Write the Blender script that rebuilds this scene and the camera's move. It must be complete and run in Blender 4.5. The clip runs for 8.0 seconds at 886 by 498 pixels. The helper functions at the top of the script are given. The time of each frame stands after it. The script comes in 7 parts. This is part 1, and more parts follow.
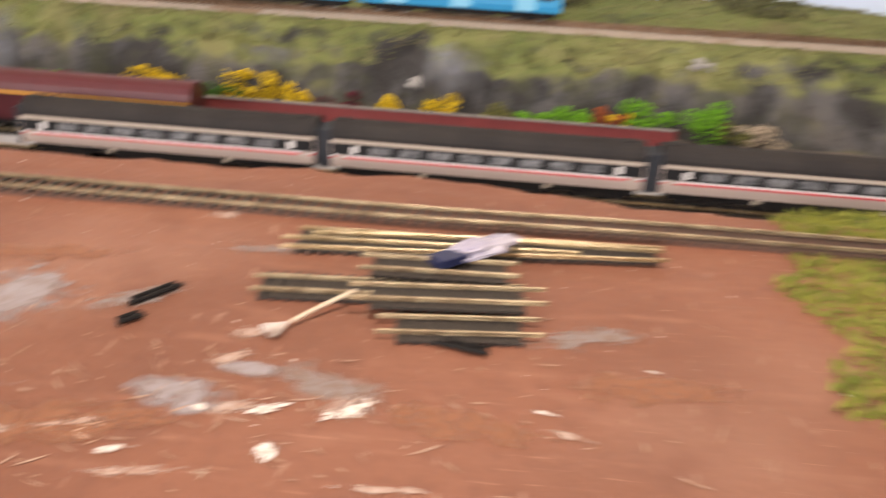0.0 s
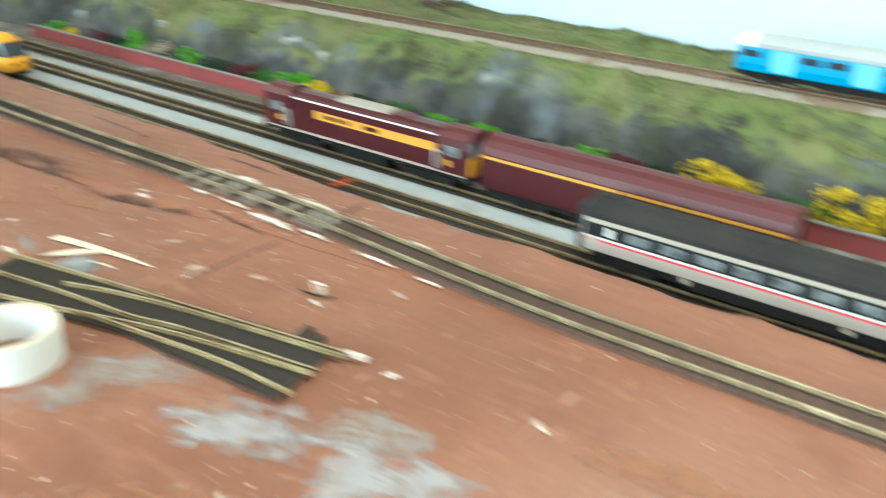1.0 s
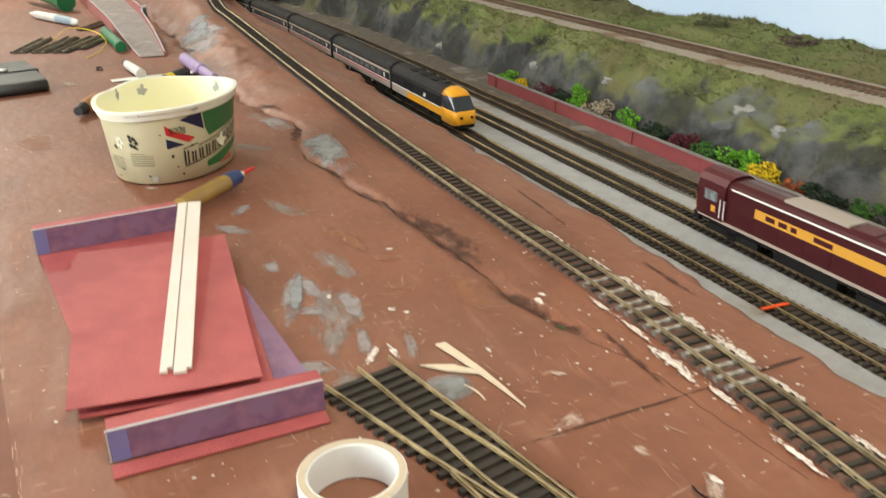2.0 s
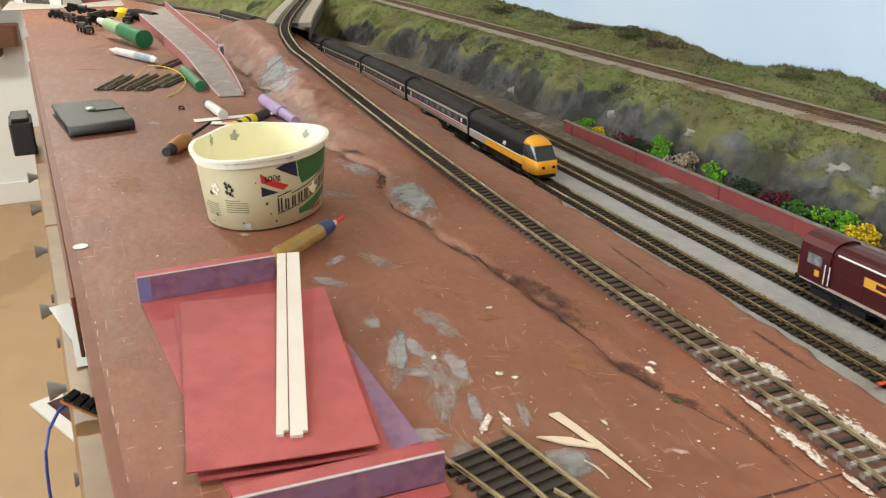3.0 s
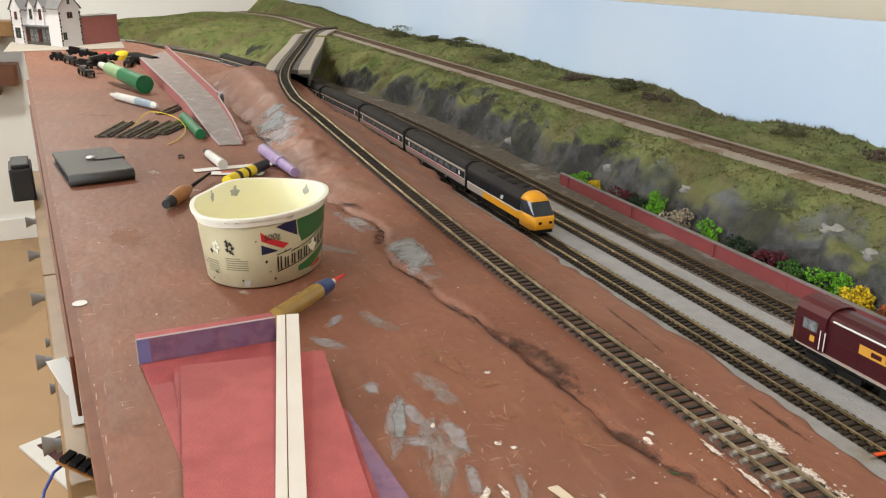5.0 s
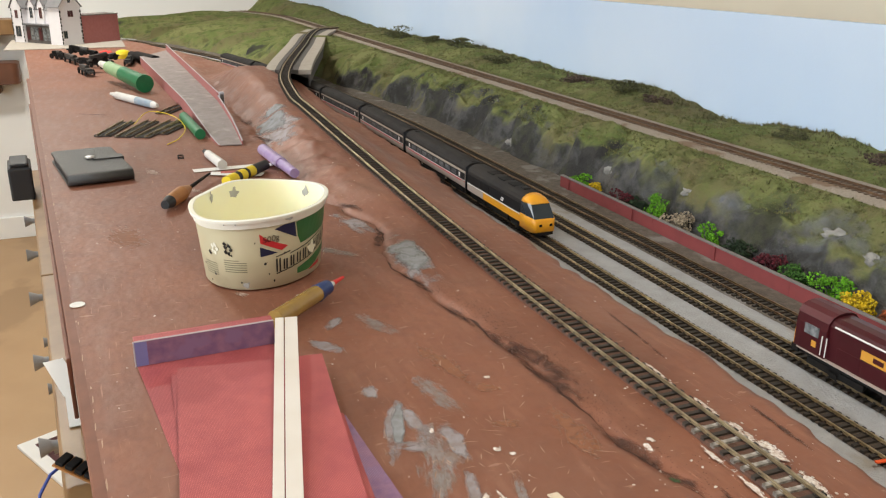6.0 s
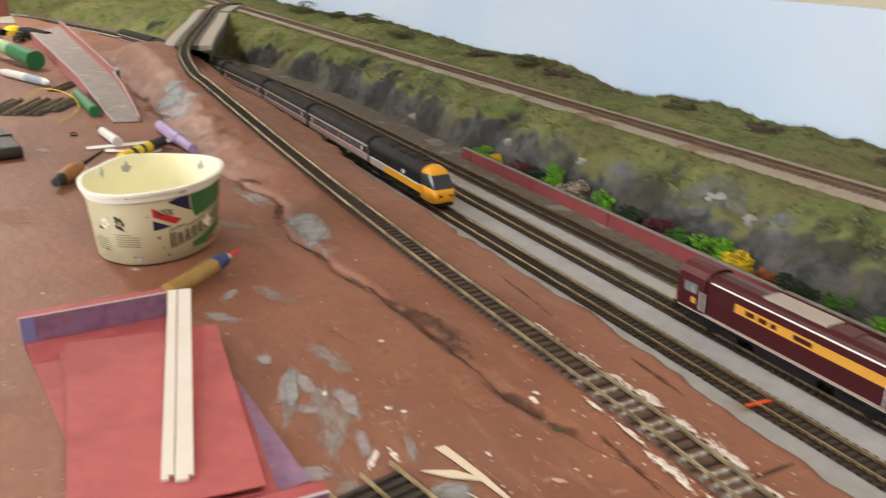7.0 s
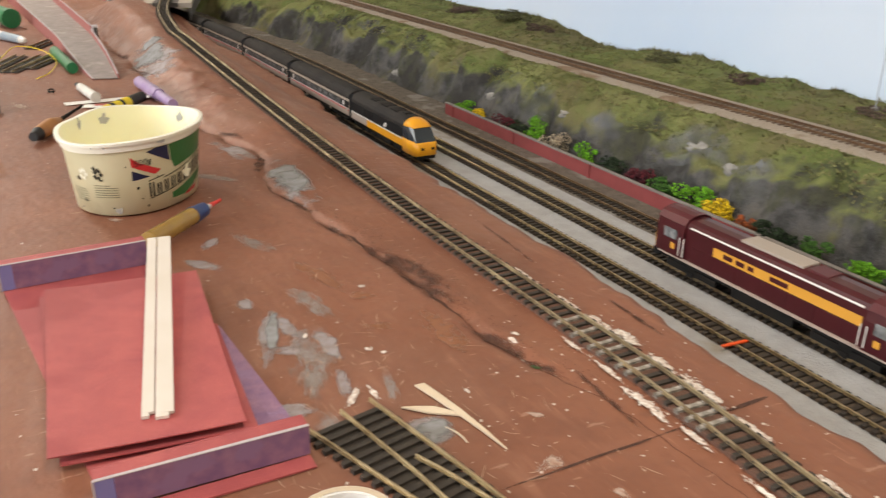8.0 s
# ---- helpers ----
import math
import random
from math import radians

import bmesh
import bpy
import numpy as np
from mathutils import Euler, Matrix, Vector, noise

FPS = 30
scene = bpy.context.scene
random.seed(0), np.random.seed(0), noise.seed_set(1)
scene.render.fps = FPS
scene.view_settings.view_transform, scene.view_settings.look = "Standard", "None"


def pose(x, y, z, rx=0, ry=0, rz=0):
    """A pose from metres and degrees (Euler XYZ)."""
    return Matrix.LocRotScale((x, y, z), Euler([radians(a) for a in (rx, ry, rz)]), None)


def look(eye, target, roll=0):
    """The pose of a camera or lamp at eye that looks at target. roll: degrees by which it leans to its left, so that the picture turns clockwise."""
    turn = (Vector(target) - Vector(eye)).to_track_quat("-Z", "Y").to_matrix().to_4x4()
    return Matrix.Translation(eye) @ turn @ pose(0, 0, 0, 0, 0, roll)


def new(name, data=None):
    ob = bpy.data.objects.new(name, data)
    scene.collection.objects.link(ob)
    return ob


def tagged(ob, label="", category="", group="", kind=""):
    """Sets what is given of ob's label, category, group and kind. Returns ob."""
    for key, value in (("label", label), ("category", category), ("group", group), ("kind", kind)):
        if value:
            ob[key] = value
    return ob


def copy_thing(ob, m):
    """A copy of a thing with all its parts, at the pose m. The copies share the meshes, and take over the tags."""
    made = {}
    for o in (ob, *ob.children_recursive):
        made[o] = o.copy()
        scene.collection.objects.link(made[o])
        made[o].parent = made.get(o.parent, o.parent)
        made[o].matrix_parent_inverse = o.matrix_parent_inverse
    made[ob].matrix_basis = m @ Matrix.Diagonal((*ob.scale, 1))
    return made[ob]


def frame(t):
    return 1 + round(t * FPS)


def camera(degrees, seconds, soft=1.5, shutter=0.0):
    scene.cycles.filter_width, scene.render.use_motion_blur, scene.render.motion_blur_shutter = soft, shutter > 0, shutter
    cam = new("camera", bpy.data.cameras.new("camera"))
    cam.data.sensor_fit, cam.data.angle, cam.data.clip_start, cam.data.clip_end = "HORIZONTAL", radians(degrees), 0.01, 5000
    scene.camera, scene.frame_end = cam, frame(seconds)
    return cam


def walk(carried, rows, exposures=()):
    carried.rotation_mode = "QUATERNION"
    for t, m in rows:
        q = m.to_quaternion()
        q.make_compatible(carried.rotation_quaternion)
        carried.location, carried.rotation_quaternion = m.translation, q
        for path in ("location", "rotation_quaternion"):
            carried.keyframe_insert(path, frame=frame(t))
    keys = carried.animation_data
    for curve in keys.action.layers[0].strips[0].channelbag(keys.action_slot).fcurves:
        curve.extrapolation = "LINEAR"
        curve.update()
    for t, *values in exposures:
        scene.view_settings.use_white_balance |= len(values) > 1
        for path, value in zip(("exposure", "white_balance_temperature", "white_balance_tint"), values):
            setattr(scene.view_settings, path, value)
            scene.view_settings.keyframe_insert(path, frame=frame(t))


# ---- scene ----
cam = camera(55.5, 8.0, soft=1.2, shutter=0.42)
PATH = [
    (0, (0.748, -0.531, 0.263), (0.593, 1.258, -0.617), 2.6),
    (0.3, (0.7072, -0.4732, 0.2404), (0.1794, 1.2064, -0.7156), 1.3),
    (0.5, (0.662, -0.429, 0.239), (0.039, 1.226, -0.696), 2.4),
    (0.8, (0.5826, -0.3858, 0.247), (-0.1962, 1.2312, -0.6272), 2.76),
    (1, (0.523, -0.374, 0.255), (-0.483, 1.139, -0.578), 3.1),
    (1.2, (0.4826, -0.3622, 0.2624), (-0.7596, 0.9604, -0.5756), 2.14),
    (1.5, (0.461, -0.312, 0.263), (-1.052, 0.665, -0.606), 1),
    (2, (0.44, -0.281, 0.283), (-1.22, 0.495, -0.519), -1),
    (3.3, (0.402, -0.325, 0.301), (-1.329, 0.372, -0.419), -0.1),
    (3.5, (0.401, -0.322, 0.301), (-1.33, 0.383, -0.411), -0.1),
    (4, (0.403, -0.32, 0.305), (-1.33, 0.393, -0.394), -0.2),
    (4.5, (0.403, -0.323, 0.322), (-1.344, 0.396, -0.335), 0),
    (6, (0.398, -0.32, 0.326), (-1.352, 0.401, -0.322), 0.5),
    (6.5, (0.389, -0.32, 0.323), (-1.343, 0.422, -0.347), 1.1),
    (7, (0.422, -0.307, 0.32), (-1.23, 0.584, -0.371), 1.1),
    (7.5, (0.449, -0.292, 0.304), (-1.119, 0.699, -0.444), 0.7),
    (8, (0.432, -0.305, 0.304), (-1.179, 0.6, -0.462), 1),
]
walk(cam, [(t, look(eye, target, roll)) for t, eye, target, roll in PATH],
     [(0.0, 0.45, 7050, 21), (0.5, 0.90, 5550, -13), (0.8, 0.92, 5450, -15), (1.1, 0.88, 5450, -15), (1.5, 0.42, 6750, 6), (2.0, 0.36, 6500, 2), (3.5, 0.18, 6400, 5), (6.5, 0.11, 6350, 8), (7.5, 0.20, 6800, 10), (8.0, 0.21, 6800, 10)])

# ---------------------------------------------------------------- world and light
BOARD_H = 1.15                      # height of the board above the room's floor
world = bpy.data.worlds.new("world")
scene.world = world
world.use_nodes = True
wn = world.node_tree.nodes
sky = wn.new("ShaderNodeTexSky")
sky.sky_type, sky.sun_disc, sky.sun_elevation, sky.sun_rotation = "NISHITA", False, radians(35), radians(200)
wn["Background"].inputs["Strength"].default_value = 0.12
world.node_tree.links.new(sky.outputs["Color"], wn["Background"].inputs["Color"])


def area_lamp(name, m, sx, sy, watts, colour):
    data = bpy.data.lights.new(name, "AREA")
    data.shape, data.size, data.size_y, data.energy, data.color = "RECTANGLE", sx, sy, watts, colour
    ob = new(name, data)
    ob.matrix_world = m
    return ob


# daylight through a window behind the camera, and two ceiling lights, all unseen and assumed
# main lamp, standing in an opening assumed out of view
area_lamp("assumed_window_daylight", look((-0.3, -2.52, 0.75), (-0.3, 0.3, 0.0)), 2.4, 1.2, 62, (0.95, 0.98, 1.0))
# added fill from the ceiling, set far west to brighten the white wall and floor
area_lamp("assumed_ceiling_light", look((-2.95, -0.75, 1.46), (-2.95, -0.75, 0.0)), 0.32, 0.32, 38, (1.0, 0.94, 0.85))
# unseen lamp, its place along x assumed from the glints on the rails
area_lamp("assumed_ceiling_light", look((0.75, 0.0, 1.46), (0.75, 0.0, 0.0)), 0.32, 0.32, 15, (1.0, 0.93, 0.82))

# ---------------------------------------------------------------- building helpers
def mat(name, colour, rough=0.6, metal=0.0, spec=0.5, second=None, scale=40.0, amount=0.5, bump=0.0, bump_scale=None, coat=0.0, third=None, third_scale=6.0, third_at=0.58):
    """A painted or plain surface: base colour, broken up by a second at one scale and a third in larger patches, with fine relief."""
    m = bpy.data.materials.new(name)
    m.use_nodes = True
    nt = m.node_tree
    b = nt.nodes["Principled BSDF"]
    b.inputs["Roughness"].default_value, b.inputs["Metallic"].default_value = rough, metal
    b.inputs["Base Color"].default_value = (*colour, 1)
    b.inputs["Coat Weight"].default_value = coat
    b.inputs["Specular IOR Level"].default_value = spec
    if second or bump or third:
        tc = nt.nodes.new("ShaderNodeTexCoord")
        n = nt.nodes.new("ShaderNodeTexNoise")
        n.inputs["Scale"].default_value, n.inputs["Detail"].default_value = scale, 6
        nt.links.new(tc.outputs["Object"], n.inputs["Vector"])
        out = None
        if second:
            mix = nt.nodes.new("ShaderNodeMix")
            mix.data_type = "RGBA"
            mix.inputs["A"].default_value, mix.inputs["B"].default_value = (*colour, 1), (*second, 1)
            mr = nt.nodes.new("ShaderNodeMapRange")
            mr.inputs["From Min"].default_value, mr.inputs["From Max"].default_value = 0.35, 0.7
            mr.inputs["To Max"].default_value = amount
            nt.links.new(n.outputs["Fac"], mr.inputs["Value"])
            nt.links.new(mr.outputs["Result"], mix.inputs["Factor"])
            out = mix.outputs["Result"]
        if third:
            n3 = nt.nodes.new("ShaderNodeTexNoise")
            n3.inputs["Scale"].default_value, n3.inputs["Detail"].default_value = third_scale, 5
            nt.links.new(tc.outputs["Object"], n3.inputs["Vector"])
            m3 = nt.nodes.new("ShaderNodeMapRange")
            m3.inputs["From Min"].default_value, m3.inputs["From Max"].default_value = third_at, third_at + 0.06
            nt.links.new(n3.outputs["Fac"], m3.inputs["Value"])
            mx = nt.nodes.new("ShaderNodeMix")
            mx.data_type = "RGBA"
            mx.inputs["A"].default_value, mx.inputs["B"].default_value = (*colour, 1), (*third, 1)
            if out:
                nt.links.new(out, mx.inputs["A"])
            nt.links.new(m3.outputs["Result"], mx.inputs["Factor"])
            out = mx.outputs["Result"]
        if out:
            nt.links.new(out, b.inputs["Base Color"])
        if bump:
            nb = n
            if bump_scale:
                nb = nt.nodes.new("ShaderNodeTexNoise")
                nb.inputs["Scale"].default_value, nb.inputs["Detail"].default_value = bump_scale, 8
                nt.links.new(tc.outputs["Object"], nb.inputs["Vector"])
            bp = nt.nodes.new("ShaderNodeBump")
            bp.inputs["Strength"].default_value, bp.inputs["Distance"].default_value = min(1.0, bump * 2), 0.002
            nt.links.new(nb.outputs["Fac"], bp.inputs["Height"])
            nt.links.new(bp.outputs["Normal"], b.inputs["Normal"])
    return m


def mesh_of(name, bm, smooth=False):
    me = bpy.data.meshes.new(name)
    bmesh.ops.recalc_face_normals(bm, faces=bm.faces)
    bm.to_mesh(me)
    bm.free()
    if smooth:
        me.shade_smooth()
    return me


def part(name, bm, material, parent=None, label="", smooth=False):
    """One mesh object of a bmesh (or of a mesh made already), under a thing or a part."""
    me = bm if isinstance(bm, bpy.types.Mesh) else mesh_of(name, bm, smooth)
    if not me.materials:
        me.materials.append(material)
    ob = new(name, me)
    if parent:
        ob.parent = parent
    if label:
        ob["label"] = label
    return ob


def thing(name, m, label, category, group="", kind=""):
    ob = new(name)
    ob.empty_display_size = 0.02
    ob.matrix_world = m
    return tagged(ob, label, category, group, kind)


def box(bm, x0, y0, z0, x1, y1, z1, bevel=0.0, m=None):
    r = bmesh.ops.create_cube(bm, size=1.0)
    vs = r["verts"]
    bmesh.ops.scale(bm, vec=(x1 - x0, y1 - y0, z1 - z0), verts=vs)
    bmesh.ops.translate(bm, vec=((x0 + x1) / 2, (y0 + y1) / 2, (z0 + z1) / 2), verts=vs)
    if m is not None:
        bmesh.ops.transform(bm, matrix=m, verts=vs)
    if bevel:
        es = list({e for v in vs for e in v.link_edges})
        bmesh.ops.bevel(bm, geom=es, offset=bevel, segments=2, affect="EDGES", profile=0.6)
    return bm


def boxes(*dims, bevel=0.0):
    bm = bmesh.new()
    for d in dims:
        box(bm, *d, bevel=bevel)
    return bm


def cyl(bm, a, b, r0, r1=None, seg=12, caps=True):
    a, b = Vector(a), Vector(b)
    d = b - a
    r = bmesh.ops.create_cone(bm, cap_ends=caps, segments=seg, radius1=r0, radius2=r0 if r1 is None else r1, depth=d.length)
    q = d.to_track_quat("Z", "Y").to_matrix().to_4x4()
    bmesh.ops.transform(bm, matrix=Matrix.Translation((a + b) / 2) @ q, verts=r["verts"])
    return bm


def lathe(profile, seg=32, sx=1.0, sy=1.0, closed=False):
    """A turned body from (radius, height) pairs."""
    bm = bmesh.new()
    rings = []
    for r, z in profile:
        rings.append([bm.verts.new((r * sx * math.cos(2 * math.pi * k / seg), r * sy * math.sin(2 * math.pi * k / seg), z)) for k in range(seg)])
    pairs = list(zip(rings, rings[1:])) + ([(rings[-1], rings[0])] if closed else [])
    for A, B in pairs:
        for k in range(seg):
            bm.faces.new((A[k], A[(k + 1) % seg], B[(k + 1) % seg], B[k]))
    return bm


def loft(sections, caps=True):
    """A skin over rings of points that all have the same count."""
    bm = bmesh.new()
    rings = [[bm.verts.new(p) for p in sec] for sec in sections]
    n = len(rings[0])
    for A, B in zip(rings, rings[1:]):
        for k in range(n):
            bm.faces.new((A[k], A[(k + 1) % n], B[(k + 1) % n], B[k]))
    if caps:
        bm.faces.new(rings[0])
        bm.faces.new(rings[-1])
    return bm


def tube(points, r, seg=8):
    """A bent rod or wire along points."""
    pts = [Vector(p) for p in points]
    secs = []
    for i, p in enumerate(pts):
        d = (pts[min(i + 1, len(pts) - 1)] - pts[max(i - 1, 0)]).normalized()
        u = d.orthogonal().normalized() if abs(d.z) > 0.95 else d.cross(Vector((0, 0, 1))).normalized()
        v = d.cross(u)
        secs.append([p + r * (math.cos(2 * math.pi * k / seg) * u + math.sin(2 * math.pi * k / seg) * v) for k in range(seg)])
    return loft(secs)


def spline(pts, n):
    """Points spaced evenly along a smooth curve through pts."""
    P = [Vector(p) for p in pts]
    P = [2 * P[0] - P[1]] + P + [2 * P[-1] - P[-2]]
    raw = []
    for i in range(1, len(P) - 2):
        for k in range(24):
            t = k / 24
            a, b, c, d = P[i - 1:i + 3]
            raw.append(0.5 * (2 * b + (c - a) * t + (2 * a - 5 * b + 4 * c - d) * t * t + (3 * b - a - 3 * c + d) * t ** 3))
    raw.append(P[-2])
    acc = [0.0]
    for a, b in zip(raw, raw[1:]):
        acc.append(acc[-1] + (b - a).length)
    out, j = [], 0
    for k in range(n + 1):
        s = acc[-1] * k / n
        while j < len(acc) - 2 and acc[j + 1] < s:
            j += 1
        f = (s - acc[j]) / max(1e-9, acc[j + 1] - acc[j])
        out.append(raw[j].lerp(raw[j + 1], f))
    return out, acc[-1]


def nz(x, y, z=0.0, f=1.0):
    return noise.noise(Vector((x * f, y * f, z * f)))


def sheet_grid(xs, ys, fn):
    """A surface over a grid, its points given by fn(u, v)."""
    verts = [fn(u, v) for v in ys for u in xs]
    w = len(xs)
    faces = [(j * w + i, j * w + i + 1, (j + 1) * w + i + 1, (j + 1) * w + i) for j in range(len(ys) - 1) for i in range(w - 1)]
    me = bpy.data.meshes.new("sheet")
    me.from_pydata([tuple(v) for v in verts], [], faces)
    me.shade_smooth()
    me.update()
    return me


def steps(a, b, n):
    return [a + (b - a) * k / n for k in range(n + 1)]


# the line of the main tracks: straight, then a long bend away to the left; n is the distance to its far side
BEND_X, BEND_R = -1.256, 6.3        # the main line bends away gently from here
TURN_X, TURN_R = -3.80, 1.6         # the upper line runs on straight and turns only at the far end
SKEW = -0.0102                      # both run slightly askew to the board's edge
FAR = ((0.36, 0.36), (0.404, 0.3898), (0.588, 0.560), (0.80, 0.772), (0.90, 0.872))   # the bank's own offsets, and where they lie


def along(x, n, z=0.0):
    """A place beside the main line: x along it, n to its far side; the bank widens between the bending main line and the upper line."""
    share = 1 - smooth01(0.43, 0.545, n)
    n = n if n < FAR[0][0] else next(b + (d - b) * (n - a) / (c - a) for (a, b), (c, d) in zip(FAR, FAR[1:]) if n <= c)
    y = n + SKEW * x - share * max(0.0, BEND_X - x) ** 2 / (2 * BEND_R) - (1 - share) * max(0.0, TURN_X - x) ** 2 / (2 * TURN_R)
    return Vector((x, y, z))


def smooth01(a, b, v):
    t = max(0.0, min(1.0, (v - a) / (b - a)))
    return t * t * (3 - 2 * t)


def knots(table, x):
    for (a, u), (b, v) in zip(table, table[1:]):
        if x <= b:
            return u + (v - u) * smooth01(a, b, x)
    return table[-1][1]


def edge_y(x):
    """The board's front edge."""
    return -0.3355 + 0.0672 * x


def single_y(x):
    """The centre of the single track that climbs beside the main line."""
    return 0.0695 - 0.0185 * smooth01(0.03, 0.37, x) + 0.006 * smooth01(0.65, 0.88, x)


def single_z(x):
    return 0.002 + 0.060 * smooth01(-0.15, -1.98, x) if x < -0.15 else 0.002


BED = -0.0383                        # the main line's trackbed


# ---------------------------------------------------------------- materials
def board_paint():
    """Terracotta-painted board: brushed paint, grey filler smears, dusty scuffs and white chips."""
    m = bpy.data.materials.new("board_paint")
    m.use_nodes = True
    nt = m.node_tree
    N, L = nt.nodes.new, nt.links.new
    b = nt.nodes["Principled BSDF"]
    tc = N("ShaderNodeTexCoord")

    def noise_tex(scale, detail=6, stretch=None):
        n = N("ShaderNodeTexNoise")
        n.inputs["Scale"].default_value, n.inputs["Detail"].default_value = scale, detail
        if stretch:
            mp = N("ShaderNodeMapping")
            mp.inputs["Scale"].default_value = stretch
            mp.inputs["Rotation"].default_value = (0, 0, 0.5)
            L(tc.outputs["Object"], mp.inputs["Vector"])
            L(mp.outputs["Vector"], n.inputs["Vector"])
        else:
            L(tc.outputs["Object"], n.inputs["Vector"])
        return n

    def ramp(sock, lo, hi, top=1.0):
        r = N("ShaderNodeMapRange")
        r.inputs["From Min"].default_value, r.inputs["From Max"].default_value, r.inputs["To Max"].default_value = lo, hi, top
        L(sock, r.inputs["Value"])
        return r.outputs["Result"]

    def mixed(a, colour, fac):
        x = N("ShaderNodeMix")
        x.data_type = "RGBA"
        x.inputs["B"].default_value = (*colour, 1)
        if isinstance(a, tuple):
            x.inputs["A"].default_value = (*a, 1)
        else:
            L(a, x.inputs["A"])
        L(fac, x.inputs["Factor"])
        return x.outputs["Result"]

    big, fine, streak = noise_tex(5), noise_tex(90, 8), noise_tex(14, 6, (1, 5, 1))
    c = mixed((0.240, 0.094, 0.054), (0.190, 0.072, 0.041), ramp(big.outputs["Fac"], 0.4, 0.62))
    c = mixed(c, (0.320, 0.148, 0.092), ramp(streak.outputs["Fac"], 0.56, 0.74, 0.6))
    c = mixed(c, (0.168, 0.065, 0.040), ramp(fine.outputs["Fac"], 0.5, 0.75, 0.5))
    scratch = noise_tex(26, 3, (1, 16, 1))
    c = mixed(c, (0.40, 0.20, 0.13), ramp(scratch.outputs["Fac"], 0.66, 0.72, 0.55))
    dust = noise_tex(3.2, 7)
    c = mixed(c, (0.285, 0.145, 0.098), ramp(dust.outputs["Fac"], 0.54, 0.72, 0.55))
    blotch = noise_tex(17, 5)
    c = mixed(c, (0.170, 0.065, 0.039), ramp(blotch.outputs["Fac"], 0.56, 0.70, 0.6))
    scuff = noise_tex(38, 7, (4, 1, 1))
    c = mixed(c, (0.42, 0.25, 0.18), ramp(scuff.outputs["Fac"], 0.655, 0.70, 0.5))
    chips = noise_tex(150, 2)
    c = mixed(c, (0.62, 0.50, 0.43), ramp(chips.outputs["Fac"], 0.750, 0.765, 0.9))
    L(c, b.inputs["Base Color"])
    rr = N("ShaderNodeMapRange")
    rr.inputs["To Min"].default_value, rr.inputs["To Max"].default_value = 0.34, 0.74
    L(streak.outputs["Fac"], rr.inputs["Value"])
    L(rr.outputs["Result"], b.inputs["Roughness"])
    bp = N("ShaderNodeBump")
    bp.inputs["Strength"].default_value, bp.inputs["Distance"].default_value = 0.5, 0.0015
    L(fine.outputs["Fac"], bp.inputs["Height"])
    L(bp.outputs["Normal"], b.inputs["Normal"])
    return m


